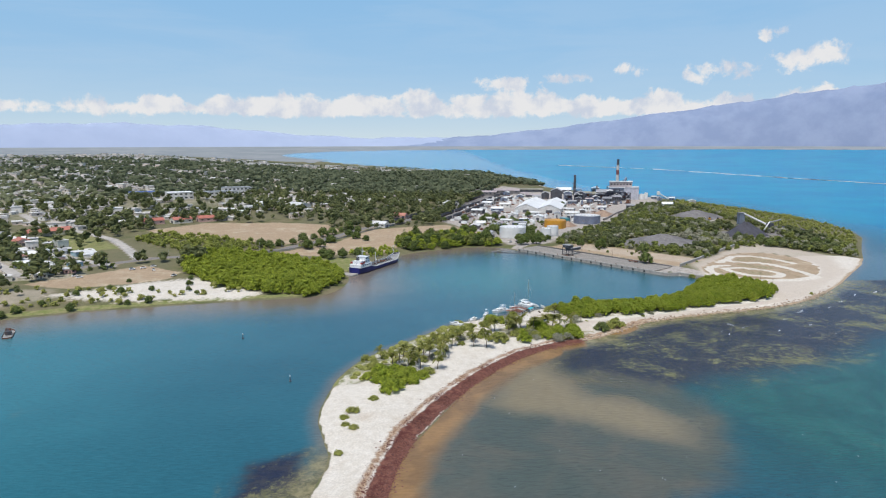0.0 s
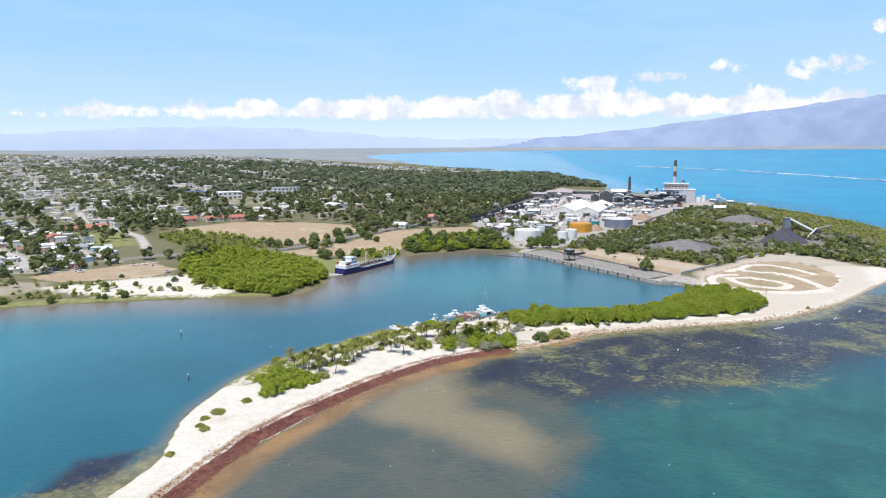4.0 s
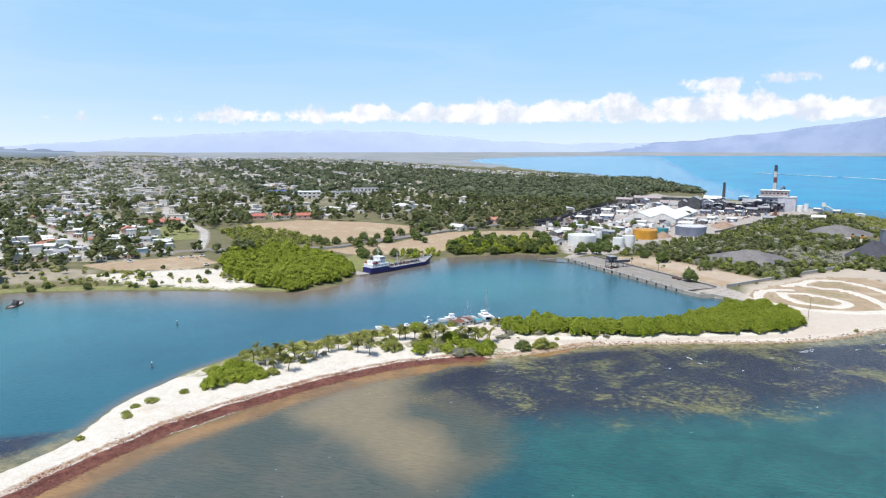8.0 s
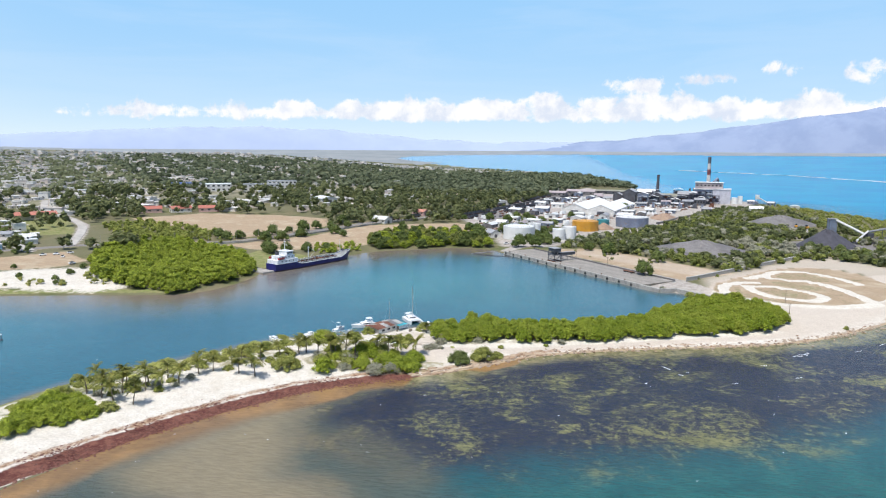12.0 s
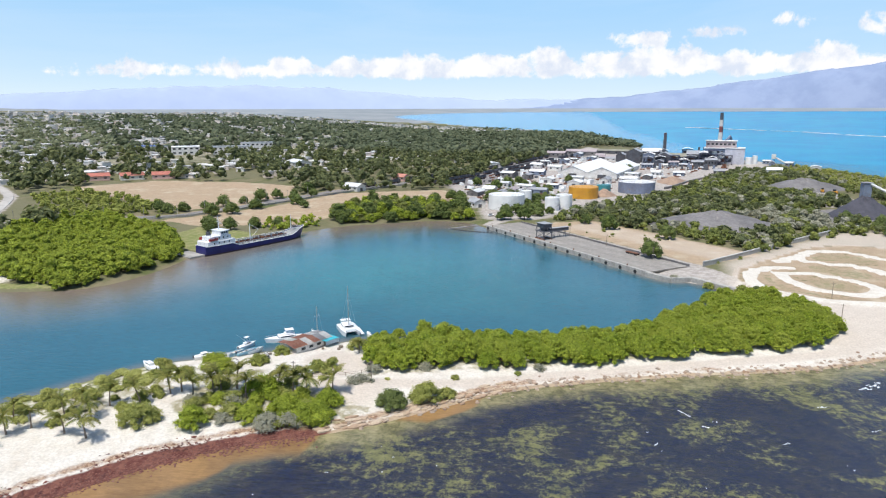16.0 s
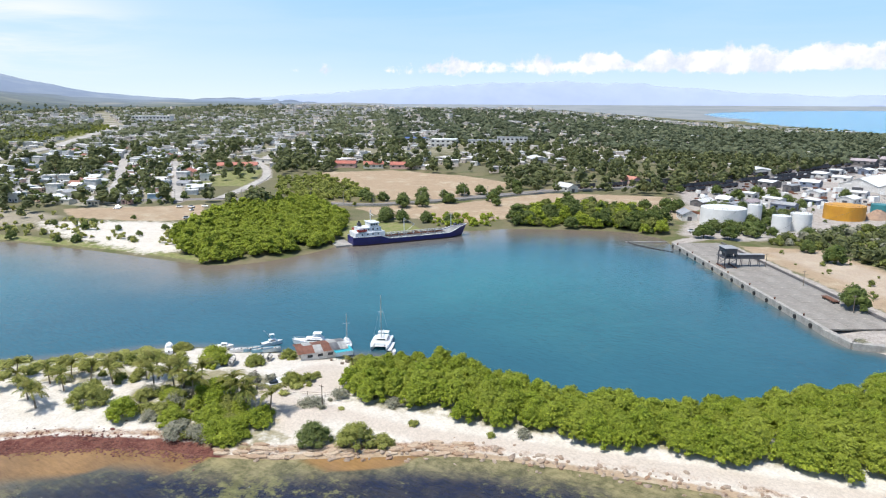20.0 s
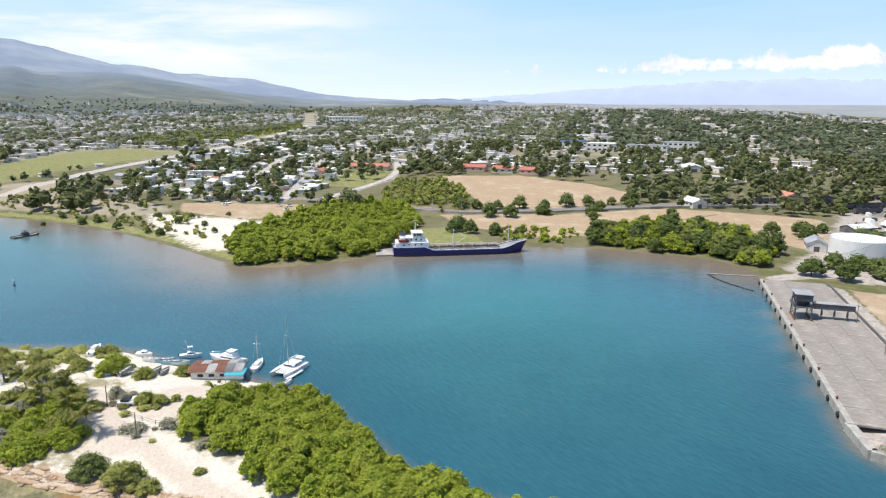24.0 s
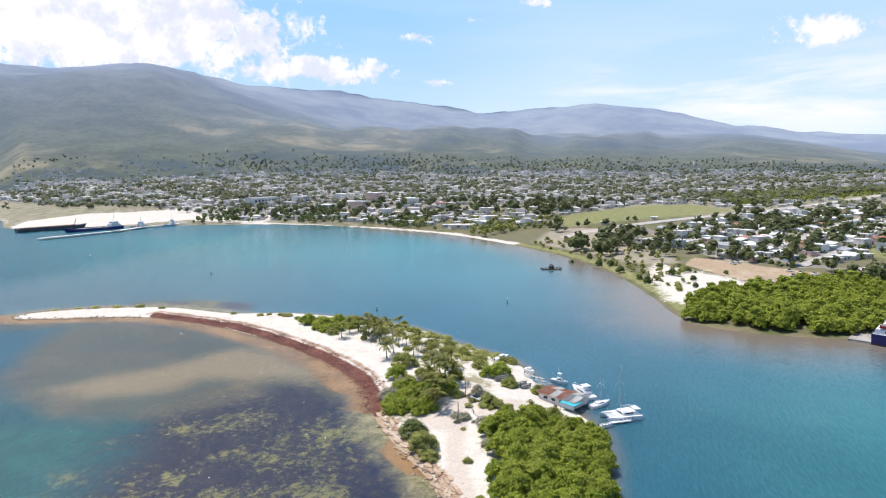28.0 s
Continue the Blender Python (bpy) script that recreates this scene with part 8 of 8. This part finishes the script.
    for (x0, y0), (x1, y1) in zip(line, line[1:]):
        d = math.hypot(x1 - x0, y1 - y0)
        n = max(1, round(d / 5))
        turn = math.degrees(math.atan2(y1 - y0, x1 - x0))
        for k in range(n):
            u = (k + 0.5) / n
            x, y = x0 + (x1 - x0) * u, y0 + (y1 - y0) * u
            p = part("panel", box(d / n - 0.3, 0.25, 2.3, (0, 0, 0)), M["concrete"], wall, at=pose(x, y, ground_at(x, y) - 0.3, 0, 0, turn))
            part("coping", box(d / n - 0.1, 0.55, 0.4, (0, 0, 2.3)), M["wall_white"], p)
            u = k / n
            x, y = x0 + (x1 - x0) * u, y0 + (y1 - y0) * u
            part("pier", box(0.4, 0.4, 2.6, (0, 0, 0)), M["concrete"], wall, at=pose(x, y, ground_at(x, y) - 0.3, 0, 0, turn))
    # rows of cane wagons in the rail yard
    kind = thing("rail_wagon", Matrix(), "dark rusty open cane wagon in the rail yard", "rail wagon", "rail wagons")
    part("floor", box(11, 2.6, 0.4, (0, 0, 1.0)), M["rust"], kind)
    for s in (-1, 1):
        part("side_grate", box(11, 0.15, 2.4, (0, s * 1.25, 1.4)), M["steel_dark"], kind)
        part("end_grate", box(0.15, 2.6, 2.6, (s * 5.4, 0, 1.4)), M["steel_dark"], kind)
        part("bogie", box(2.2, 2.0, 0.9, (s * 3.6, 0, 0.1), 0.1), M["black"], kind)
    rows = (((20, 800), (190, 1250)), ((29, 797), (200, 1248)), ((52, 800), (210, 1200)), ((70, 800), (190, 1110)), ((-8, 745), (20, 800)))
    first = True
    for (x0, y0), (x1, y1) in rows:
        d = math.hypot(x1 - x0, y1 - y0)
        turn = math.degrees(math.atan2(y1 - y0, x1 - x0))
        for k in range(int(d / 12)):
            if rng.random() < 0.2:
                continue
            u = (k + 0.5) * 12 / d
            x, y = x0 + (x1 - x0) * u, y0 + (y1 - y0) * u
            m = pose(x, y, ground_at(x, y), 0, 0, turn)
            if first:
                kind.matrix_basis, first = m, False
            else:
                copy_thing(kind, m)


build_industry()


# ---- town ----
def house_kind(k):
    rng = random.Random(800 + k)
    w, d, h = rng.uniform(7.5, 11), rng.uniform(7, 10), rng.uniform(2.9, 3.4)
    two = k in (3, 8)
    h = h * 2 if two else h
    pitched = k in (0, 2, 5, 7, 10)
    walls = ("wall_white", "wall_white", "house_cream", "wall_white", "house_blue", "wall_white", "house_cream", "house_cream", "wall_white", "house_pink", "wall_white", "house_cream")[k]
    roofs = ("roof_grey", "roof_sheet", "roof_sheet", "roof_sheet", "roof_sheet", "roof_white", "roof_sheet", "roof_rust", "wall_white", "roof_sheet", "roof_white", "wall_white")[k]
    says = {"roof_white": "white pitched roof", "roof_sheet": "pale sheet roof", "roof_grey": "grey sheet roof", "roof_rust": "rusty sheet roof", "wall_white": "white flat roof"}[roofs]
    tone = {"wall_white": "white", "house_pink": "pink", "house_blue": "pale blue", "house_cream": "cream"}[walls]
    t = thing("house", Matrix(), "%s %s town house with %s" % ("two-storey" if two else "small", tone, says), "house", "houses of the near quarter")
    if pitched:
        part("wall", gable_walls(w, d, h, h + w * 0.16), M[walls], t)
        part("roof", gable(w, d, h + 0.02, h + w * 0.16 + 0.02, 0.5), M[roofs], t)
    else:
        part("wall", box(w, d, h), M[walls], t)
        part("roof", box(w + 0.7, d + 0.7, 0.3, (0, 0, h + 0.004)), M[roofs], t)
        if k % 2:
            part("water_tank", drum(0.6, 1.1, (w * 0.25, d * 0.2, h + 0.3), 12), M["black"], t)
    for x in (-w * 0.28, w * 0.28):
        win = part("window", box(1.4, 0.14, 1.2, (x, -d / 2 - 0.01, 1.0)), M["glass"], t)
    part("door", box(0.95, 0.14, 2.05, (0, -d / 2 - 0.01, 0)), M["timber"], t)
    part("window", box(0.14, 1.4, 1.2, (w / 2 + 0.01, 0, 1.0)), M["glass"], t)
    return t


M["house_pink"] = surface("pink_plaster", (0.62, 0.36, 0.33), (0.54, 0.31, 0.28), 0.3, 0.8, vary=(0.66, 0.5, 0.42))
M["house_blue"] = surface("pale_blue_plaster", (0.36, 0.5, 0.58), (0.3, 0.43, 0.5), 0.3, 0.8)
M["house_cream"] = surface("cream_plaster", (0.68, 0.6, 0.45), (0.6, 0.52, 0.4), 0.3, 0.8, vary=(0.7, 0.68, 0.62))
M["sheet_blue"] = surface("blue_roof_sheet", (0.05, 0.12, 0.42), (0.04, 0.1, 0.34), 0.2, 0.5)


def build_town():
    kinds = [house_kind(k) for k in range(12)]
    rng = random.Random(5)
    def keep(x, y):
        ok = inland(x, y) > 12
        for line, w in LINES:
            ok &= far_from(line, x, y) > w * 0.85
        return ok
    spots = scatter(QUARTER, 14.5, 31, keep, 0.42)
    for i, (x, y) in enumerate(spots[:280]):
        m = pose(x, y, ground_at(x, y) - 0.1, 0, 0, rng.choice((35, 35, 125, -55)) + rng.uniform(-14, 14))
        if i < len(kinds):
            kinds[i].matrix_basis = m
        else:
            copy_thing(kinds[rng.randrange(12)], m)
    # named buildings
    for (x, y, w, d, turn, wall, roof, label) in ((-322, 657, 17, 40, -45, "house_cream", "roof_red", "long hall with a red tiled roof beside the curved lane"), (-254, 737, 15, 24, -55, "house_pink", "roof_red", "villa with a red tiled roof at the field's edge"), (-227, 751, 14, 20, -50, "house_cream", "roof_red", "villa with a red roof at the field's edge"),
                                                  (-203, 765, 14, 20, -60, "house_pink", "roof_red", "villa with a dark red roof at the field's edge"), (-315, 598, 12, 16, 40, "house_pink", "roof_red", "red-roofed villa among trees"), (16, 818, 9, 16, 60, "house_pink", "roof_red", "small brick-red building beside the railway"),
                                                  (-8, 733, 10, 18, 60, "wall_white", "roof_sheet", "white roadside shed with pale roof"), (-290, 420, 10, 16, 40, "wall_white", "roof_sheet", "white two-storey house by the shore road"), (-120, 905, 20, 30, 40, "wall_white", "roof_sheet", "pale hall among trees"),
                                                  (-170, 910, 20, 34, 40, "wall_white", "roof_sheet", "pale hall with a curved roof among trees"), (104, 668, 9, 14, 30, "wall_white", "roof_grey", "low grey shed behind the great tank"), (92, 1000, 26, 30, 20, "wall_white", "roof_sheet", "white-roofed market shed among trees"),
                                                  (-60, 1260, 16, 16, 20, "wall_white", "wall_white", "white block among trees")):
        shed(x, y, w, d, 4.2, 6.6, turn, wall, roof, label, "town_building", "", 3)
    for (x, y, w, d, h, turn, fl, label, roof) in ((-246, 1005, 48, 20, 10, 28, 2, "long grey three-storey school block", "roof_grey"), (-300, 985, 34, 26, 10, 28, 2, "grey school hall beside the long block", "roof_white"), (-236, 1060, 42, 18, 11, 28, 2, "grey school block behind the first", "roof_grey"),
                                                  (-350, 990, 40, 26, 9, 28, 2, "school sports hall with a bright blue roof", "sheet_blue"), (-1010, 1010, 70, 40, 13, 45, 2, "large pale building at the end of the highway", "roof_sheet"), (-285, 418, 16, 8, 6, 40, 2, "white two-storey building by the shore road", "wall_white"),
                                                  (-560, 20, 26, 16, 10, 0, 3, "white waterfront building with flat roof", "roof_sheet"), (-575, 60, 20, 18, 12, 10, 3, "pink waterfront building with flat roof", "roof_sheet"), (-610, -40, 30, 16, 9, 0, 2, "pale waterfront building with grey roof", "roof_grey"), (-540, 110, 16, 14, 7, 30, 2, "white seaside house with flat roof", "roof_sheet"), (-590, -90, 50, 20, 9, -20, 1, "long dark port shed", "roof_grey"),
                                                  (-600, 130, 22, 16, 10, 20, 3, "cream hotel block near the bay", "roof_sheet"), (-640, 60, 24, 18, 13, 0, 4, "pale pink apartment block", "roof_sheet"), (-660, 0, 26, 16, 9, 8, 3, "white apartment block near the bay", "roof_sheet"), (-570, 180, 18, 14, 7, 35, 2, "white house by the bay", "roof_red")):
        block(x, y, w, d, h, turn, "wall_white" if "pink" not in label else "house_pink", label, "town_block", fl, max(3, int(w / 6)), roof)
    # the rest of the town
    def box_quads(w, d, z0, z1):
        v = [(-w / 2, -d / 2, z0), (w / 2, -d / 2, z0), (w / 2, d / 2, z0), (-w / 2, d / 2, z0), (-w / 2, -d / 2, z1), (w / 2, -d / 2, z1), (w / 2, d / 2, z1), (-w / 2, d / 2, z1)]
        return v, [(0, 1, 5, 4), (1, 2, 6, 5), (2, 3, 7, 6), (3, 0, 4, 7), (4, 5, 6, 7)]
    temps, slots = [], []
    for (w, d, h) in ((9, 8, 2.9), (11, 8, 3.0), (8, 8, 5.4), (13, 9, 3.0), (14, 10, 3.2), (7, 7, 2.8), (10, 12, 2.9)):
        v1, f1 = box_quads(w, d, -1.5, h)
        v2, f2 = box_quads(w + 0.8, d + 0.8, h + 0.01, h + 0.35)
        v3, f3 = box_quads(w * 0.16, d + 0.1, 1.0, 2.2)
        v4, f4 = box_quads(w + 0.1, d * 0.2, 1.0, 2.2)
        temps.append((np.array(v1 + v2 + v3 + v4), np.array(f1 + [tuple(i + 8 for i in f) for f in f2] + [tuple(i + 16 for i in f) for f in f3] + [tuple(i + 24 for i in f) for f in f4])))
        slots.append(np.array([0] * 5 + [1] * 5 + [2] * 10))
    g2 = np.random.default_rng(41)
    zone = [(-480, -60), (-474, 60), (-437, 180), (-420, 400), (-470, 430), (-640, 640), (-430, 710), (-300, 690), (-260, 760), (-90, 790), (-40, 900), (60, 1000), (100, 1200), (200, 1450), (260, 2000), (-100, 2400), (-900, 2250), (-1700, 1650), (-2150, 800), (-2350, 0), (-2250, -1300), (-1500, -1900), (-900, -1050), (-600, -420), (-560, -300)]
    def keep2(x, y):
        return clear_land(x, y, 30) & ~inside(WOODED, x, y)
    s = scatter(zone, 15, 42, keep2, 0.5)
    r, b = polar(s[:, 0], s[:, 1])
    patch = np.sin(s[:, 0] * 0.011 + 2) * np.cos(s[:, 1] * 0.013) + 0.7 * np.sin(s[:, 0] * 0.027 - s[:, 1] * 0.021)
    want = np.clip(0.36 + 0.36 * patch + 0.12 * (b > 34) + 0.2 * ease(70, 95, b) * (1 - ease(900, 1600, r)) + 0.1 * ease(10, 24, b) - 0.26 * (1 - ease(8, 30, b)) + 0.2 * (b > 60) * (r < 1500), 0.05, 0.92)
    want = want * (1 - 0.4 * ease(1600, 2350, r) * (b > 50)) * (1 - 0.35 * ease(1500, 2300, r) * (b <= 50))
    s = s[g2.random(len(s)) < want]
    hill = s[(polar(s[:, 0], s[:, 1])[0] > 1650) & (polar(s[:, 0], s[:, 1])[1] > 50)]
    s = s[(polar(s[:, 0], s[:, 1])[0] <= 1650) | (polar(s[:, 0], s[:, 1])[1] <= 50)]
    hill = hill[g2.random(len(hill)) < 0.5 * (1 - ease(1680, 1980, polar(hill[:, 0], hill[:, 1])[0]))]
    plain_kinds = [(v[:16] * np.array([1, 1, 1.3]), f[:10]) for v, f in temps]
    stuff_of("hillside_houses", plain_kinds, hill, zs_of(hill) + 0.6, g2.uniform(0.6, 1.05, len(hill)), [M["town_wall"], M["town_roof"]], "small white houses scattered over the lower slopes", "houses", 44, [q[:10] for q in slots])
    stuff_of("town_houses", temps, s, zs_of(s) + 0.1, g2.uniform(0.75, 1.3, len(s)) * (1 + 0.35 * ease(900, 1800, polar(s[:, 0], s[:, 1])[0])), [M["town_wall"], M["town_roof"], M["glass"]], "many small white and pale houses of the town", "houses", 43, slots)
    # parked cars on the plaza and along the shore road
    car = thing("parked_car", Matrix(), "small parked car on the paved lot", "car", "parked cars")
    part("body", box(4.2, 1.75, 0.75, (0, 0, 0.35), 0.15), M["gelcoat"], car)
    part("cabin", box(2.2, 1.6, 0.6, (-0.2, 0, 1.08), 0.18), M["glass"], car)
    for x in (-1.3, 1.3):
        for sd in (-1, 1):
            part("wheel", drum(0.32, 0.22, (0, 0, -0.11), 12), M["black"], car, at=pose(x, sd * 0.8, 0.32, 90, 0, 0))
    for i, (x, y, a) in enumerate(((-186, 500, 30), (-180, 505, 30), (-170, 498, 120), (-210, 470, 40), (-215, 474, 40), (-245, 478, 35), (-150, 480, 60), (-260, 462, 30), (86, 341, 60), (-175, 512, 35), (118, 625, 40), (123, 620, 40))):
        m = pose(x, y, ground_at(x, y) + 0.02, 0, 0, a)
        if i == 0:
            car.matrix_basis = m
        else:
            copy_thing(car, m)
    # lamp posts and power poles along the long road
    k = 0
    pts = rounded(ROAD_LONG[2:8], 3)
    for x, y in pts[::2]:
        p = thing("road_pole", pose(x + 6, y - 4, ground_at(x, y) - 0.3), "slim grey power pole along the road", "power pole", "power poles along the road")
        part("shaft", tube([(0, 0, 0), (0, 0, 9)], [0.16, 0.1], 6), M["concrete"], p)
        part("crossarm", box(1.8, 0.12, 0.14, (0, 0, 8.3)), M["timber"], p)
    # low railway bank wall beside the bare ground
    bank = tagged(new("road_wall"), "low grey retaining wall along the long road", "wall", kind="structure")
    line = rounded([(-150, 560), (-94, 582), (-58, 637), (-18, 716), (24, 784)], 2)
    for (x0, y0), (x1, y1) in zip(line, line[1:]):
        d = math.hypot(x1 - x0, y1 - y0)
        part("panel", box(d, 0.4, 1.6, (0, 0, 0)), M["concrete"], bank, at=pose((x0 + x1) / 2 + 3.6, (y0 + y1) / 2 - 2.6, ground_at(x0, y0) - 0.3, 0, 0, math.degrees(math.atan2(y1 - y0, x1 - x0))))


build_town()


# ---- rocks, seaweed, foam ----
def rock_mesh(seed):
    rng = np.random.default_rng(seed)
    v, f = BALLS[1]
    v = v * rng.uniform(0.72, 1.2, (len(v), 1)) * np.array([1.0, 0.75, 0.55])
    return quads_mesh("rock", v, f, [M["rock"]])


def build_shore():
    rocks = [rock_mesh(k) for k in range(8)]
    rng = random.Random(3)
    spots = []
    for line, n, spread, big in ((rounded([(104, 317), (118, 325), (128, 334), (138, 341), (155, 349), (191, 360), (228, 369), (249, 378), (270, 392), (290, 408)], 2), 460, 3.4, 0.68), (rounded([(20, 99), (19, 108), (11, 130), (3, 158)], 2), 110, 2.2, 0.7), (rounded([(18, 97), (10, 95), (2, 102), (-7, 116), (-14, 132)], 2), 150, 2.6, 0.7)):
        lens = [math.hypot(q[0] - p[0], q[1] - p[1]) for p, q in zip(line, line[1:])]
        for k in range(n):
            u = rng.random() * sum(lens)
            for (p, q), ln in zip(zip(line, line[1:]), lens):
                if u <= ln:
                    break
                u -= ln
            spots.append((p[0] + (q[0] - p[0]) * u / ln + rng.gauss(0, spread * 0.5), p[1] + (q[1] - p[1]) * u / ln + rng.gauss(0, spread * 0.5), big * rng.uniform(0.4, 1.25)))
    rng2 = np.random.default_rng(31)
    rest = np.array([q[:2] for q in spots[240:]])
    bv, bf = BALLS[1]
    stones = [(bv * rng2.uniform(0.72, 1.2, (len(bv), 1)) * np.array([1.0, 0.75, 0.55]), bf) for k in range(6)]
    stuff_of("shore_rubble", stones, rest, np.maximum(zs_of(rest) + 0.3, 0.0), rng2.uniform(0.35, 1.0, len(rest)), [M["rock"]], "rough brown and pale stones strewn along the shore", "stones", 32)
    for i, (x, y, s) in enumerate(spots[:240]):
        ob = new("rock", rocks[i % 8])
        ob.matrix_basis = pose(x, y, max(0.0, spot_z(x, y)) + 0.1 * s, rng.uniform(-20, 20), rng.uniform(-20, 20), rng.uniform(0, 360)) @ Matrix.Diagonal((s, s, s, 1))
        tagged(ob, "rough pale boulder on the shoreline", "rock", "boulders along the shore")
    # layered beach rock along the outer shore of the spit
    ledge_line = rounded([(99, 313), (108, 317.5), (117, 323), (124, 329.5), (133, 337), (144, 343.5)], 2)
    n = len(ledge_line) - 1
    shapes = []
    for k in range(5):
        g = np.random.default_rng(140 + k)
        ring = [(1.5 * math.cos(a) * g.uniform(0.75, 1.15), 0.62 * math.sin(a) * g.uniform(0.7, 1.15)) for a in np.linspace(0, math.tau, 10)[:-1]]
        v = [(x, y, z) for z, f in ((-0.5, 1.05), (0.16, 1.0), (0.24, 0.86)) for x, y in [(p * f, q * f) for p, q in ring]]
        m = len(ring)
        f = [(j * m + i, j * m + (i + 1) % m, (j + 1) * m + (i + 1) % m, (j + 1) * m + i) for j in range(2) for i in range(m)] + [tuple(2 * m + i for i in range(m))]
        shapes.append(mesh_of("ledge", v, f, [M["ledge"]]))
    for i in range(96):
        u = rng.random() * n
        k = min(n - 1, int(u))
        p, q = ledge_line[k], ledge_line[k + 1]
        turn = math.degrees(math.atan2(q[1] - p[1], q[0] - p[0]))
        nx, ny = -math.sin(radians(turn)), math.cos(radians(turn))
        off = rng.choice((0.2, 1.5, 2.8, 4.0)) + rng.gauss(0, 0.25)
        x, y = p[0] + (q[0] - p[0]) * (u - k) + nx * off, p[1] + (q[1] - p[1]) * (u - k) + ny * off
        ob = new("beach_rock", shapes[i % 5])
        ob.matrix_basis = pose(x, y, max(0.0, spot_z(x, y)) + 0.03, rng.uniform(-7, 7), rng.uniform(-5, 5), turn + rng.gauss(0, 9)) @ Matrix.Scale(rng.uniform(0.6, 1.35), 4)
        tagged(ob, "flat brown slab of layered beach rock at the waterline", "rock", "beach rock slabs")
    g2 = np.random.default_rng(8)
    line = rounded(WEED_LINE, 2)
    pts = np.array(line)
    seg = np.hypot(*(pts[1:] - pts[:-1]).T)
    cum = np.concatenate([[0], np.cumsum(seg)])
    u = g2.uniform(0, cum[-1], 7000)
    px_, py_ = np.interp(u, cum, pts[:, 0]), np.interp(u, cum, pts[:, 1])
    off = np.where(g2.random(len(u)) < 0.5, g2.normal(-2.6, 1.1, len(u)), g2.normal(0.0, 2.4, len(u)))
    k = np.clip(np.searchsorted(cum, u) - 1, 0, len(seg) - 1)
    nx, ny = -(pts[k + 1, 1] - pts[k, 1]) / seg[k], (pts[k + 1, 0] - pts[k, 0]) / seg[k]
    s = np.stack([px_ + nx * (off + 1.2), py_ + ny * (off + 1.2)], 1)
    bv, bf = BALLS[1]
    temps = [((bv * np.random.default_rng(90 + q).uniform(0.6, 1.3, (len(bv), 1)) * np.array([1.0, 0.8, 0.3])), bf) for q in range(4)]
    stuff_of("seaweed_wrack", temps, s, np.maximum(zs_of(s) + 0.3, 0.02), g2.uniform(0.1, 0.42, len(s)) * np.where(g2.random(len(s)) < 0.06, 1.6, 1), [M["weed"]], "thick band of red-brown dead seaweed along the beach", "seaweed", 9)
    foam = surface("sea_foam", (0.85, 0.87, 0.88), (0.75, 0.78, 0.8), 0.8, 0.6, bump=0.2)
    def patch(x, y, w, l, turn, z, seed):
        q = np.random.default_rng(seed)
        n = 14
        v = [(x, y, z)]
        for i in range(n):
            a = i * math.tau / n
            rr = q.uniform(0.75, 1.1)
            dx, dy = l * rr * math.cos(a), w * rr * math.sin(a)
            c, s1 = math.cos(radians(turn)), math.sin(radians(turn))
            v.append((x + dx * c - dy * s1, y + dx * s1 + dy * c, z))
        return v, [(0, 1 + i, 1 + (i + 1) % n) for i in range(n)]
    vs, fs = [], []
    caps = [(238, 357, 1.0, 4.0, 30), (241, 360, 0.6, 2.2, 40), (221, 343, 0.5, 1.8, 20), (189, 328, 0.6, 1.2, 10), (186, 334, 0.35, 2.6, 120), (192, 331, 0.3, 0.8, 0), (262, 366, 0.35, 3, 35), (278, 379, 0.4, 3.5, 38), (300, 396, 0.4, 3, 40), (318, 402, 0.5, 4, 42), (176, 318, 0.3, 1.2, 60), (205, 322, 0.3, 1.4, 20), (228, 331, 0.35, 1.5, 30)]
    for i in range(110):
        caps.append((rng.uniform(-30, 330), rng.uniform(110, 330), rng.uniform(0.05, 0.13), rng.uniform(0.2, 0.6), rng.uniform(0, 60)))
    broken = []
    for x, y, w, l, a in caps:
        for k in range(max(1, int(l * 5))):
            u = rng.gauss(0, 0.5) * l
            broken.append((x + u * math.cos(radians(a)) + rng.gauss(0, w * 0.6), y + u * math.sin(radians(a)) + rng.gauss(0, w * 0.6), rng.uniform(0.06, 0.2) * (0.5 + w), rng.uniform(0.15, 0.45) * (0.5 + w), a + rng.uniform(-30, 30)))
    for i, (x, y, w, l, a) in enumerate(broken):
        if float(inland(np.array([x]), np.array([y]))[0]) > -2:
            continue
        v, f = patch(x, y, w, l, a, 0.06, i)
        fs += [tuple(k + len(vs) for k in q) for q in f]
        vs += v
    tagged(new("whitecaps", mesh_of("whitecaps", vs, fs, [foam])), "small white breaking wave crests", "foam", kind="stuff")
    vs, fs = [], []
    reef = rounded([(676, 2579), (783, 2458), (990, 2246), (1052, 1870), (1099, 1649), (1180, 1400)], 2)
    for i in range(90):
        p, q = reef[int(i / 90 * (len(reef) - 1))], reef[int(i / 90 * (len(reef) - 1)) + 1]
        u = (i / 90 * (len(reef) - 1)) % 1
        x, y = p[0] + (q[0] - p[0]) * u, p[1] + (q[1] - p[1]) * u
        rr = math.hypot(x - HUB[0], y - HUB[1])
        v, f = patch(x + rng.uniform(-10, 10), y, rng.uniform(5, 16), rng.uniform(12, 26), math.degrees(math.atan2(q[1] - p[1], q[0] - p[0])), float(rise(np.array([rr]))[0]) + 0.6, 500 + i)
        fs += [tuple(k + len(vs) for k in q2) for q2 in f]
        vs += v
    tagged(new("reef_breakers", mesh_of("reef_breakers", vs, fs, [foam])), "white line of surf breaking on the far reef", "foam", kind="stuff")


build_shore()
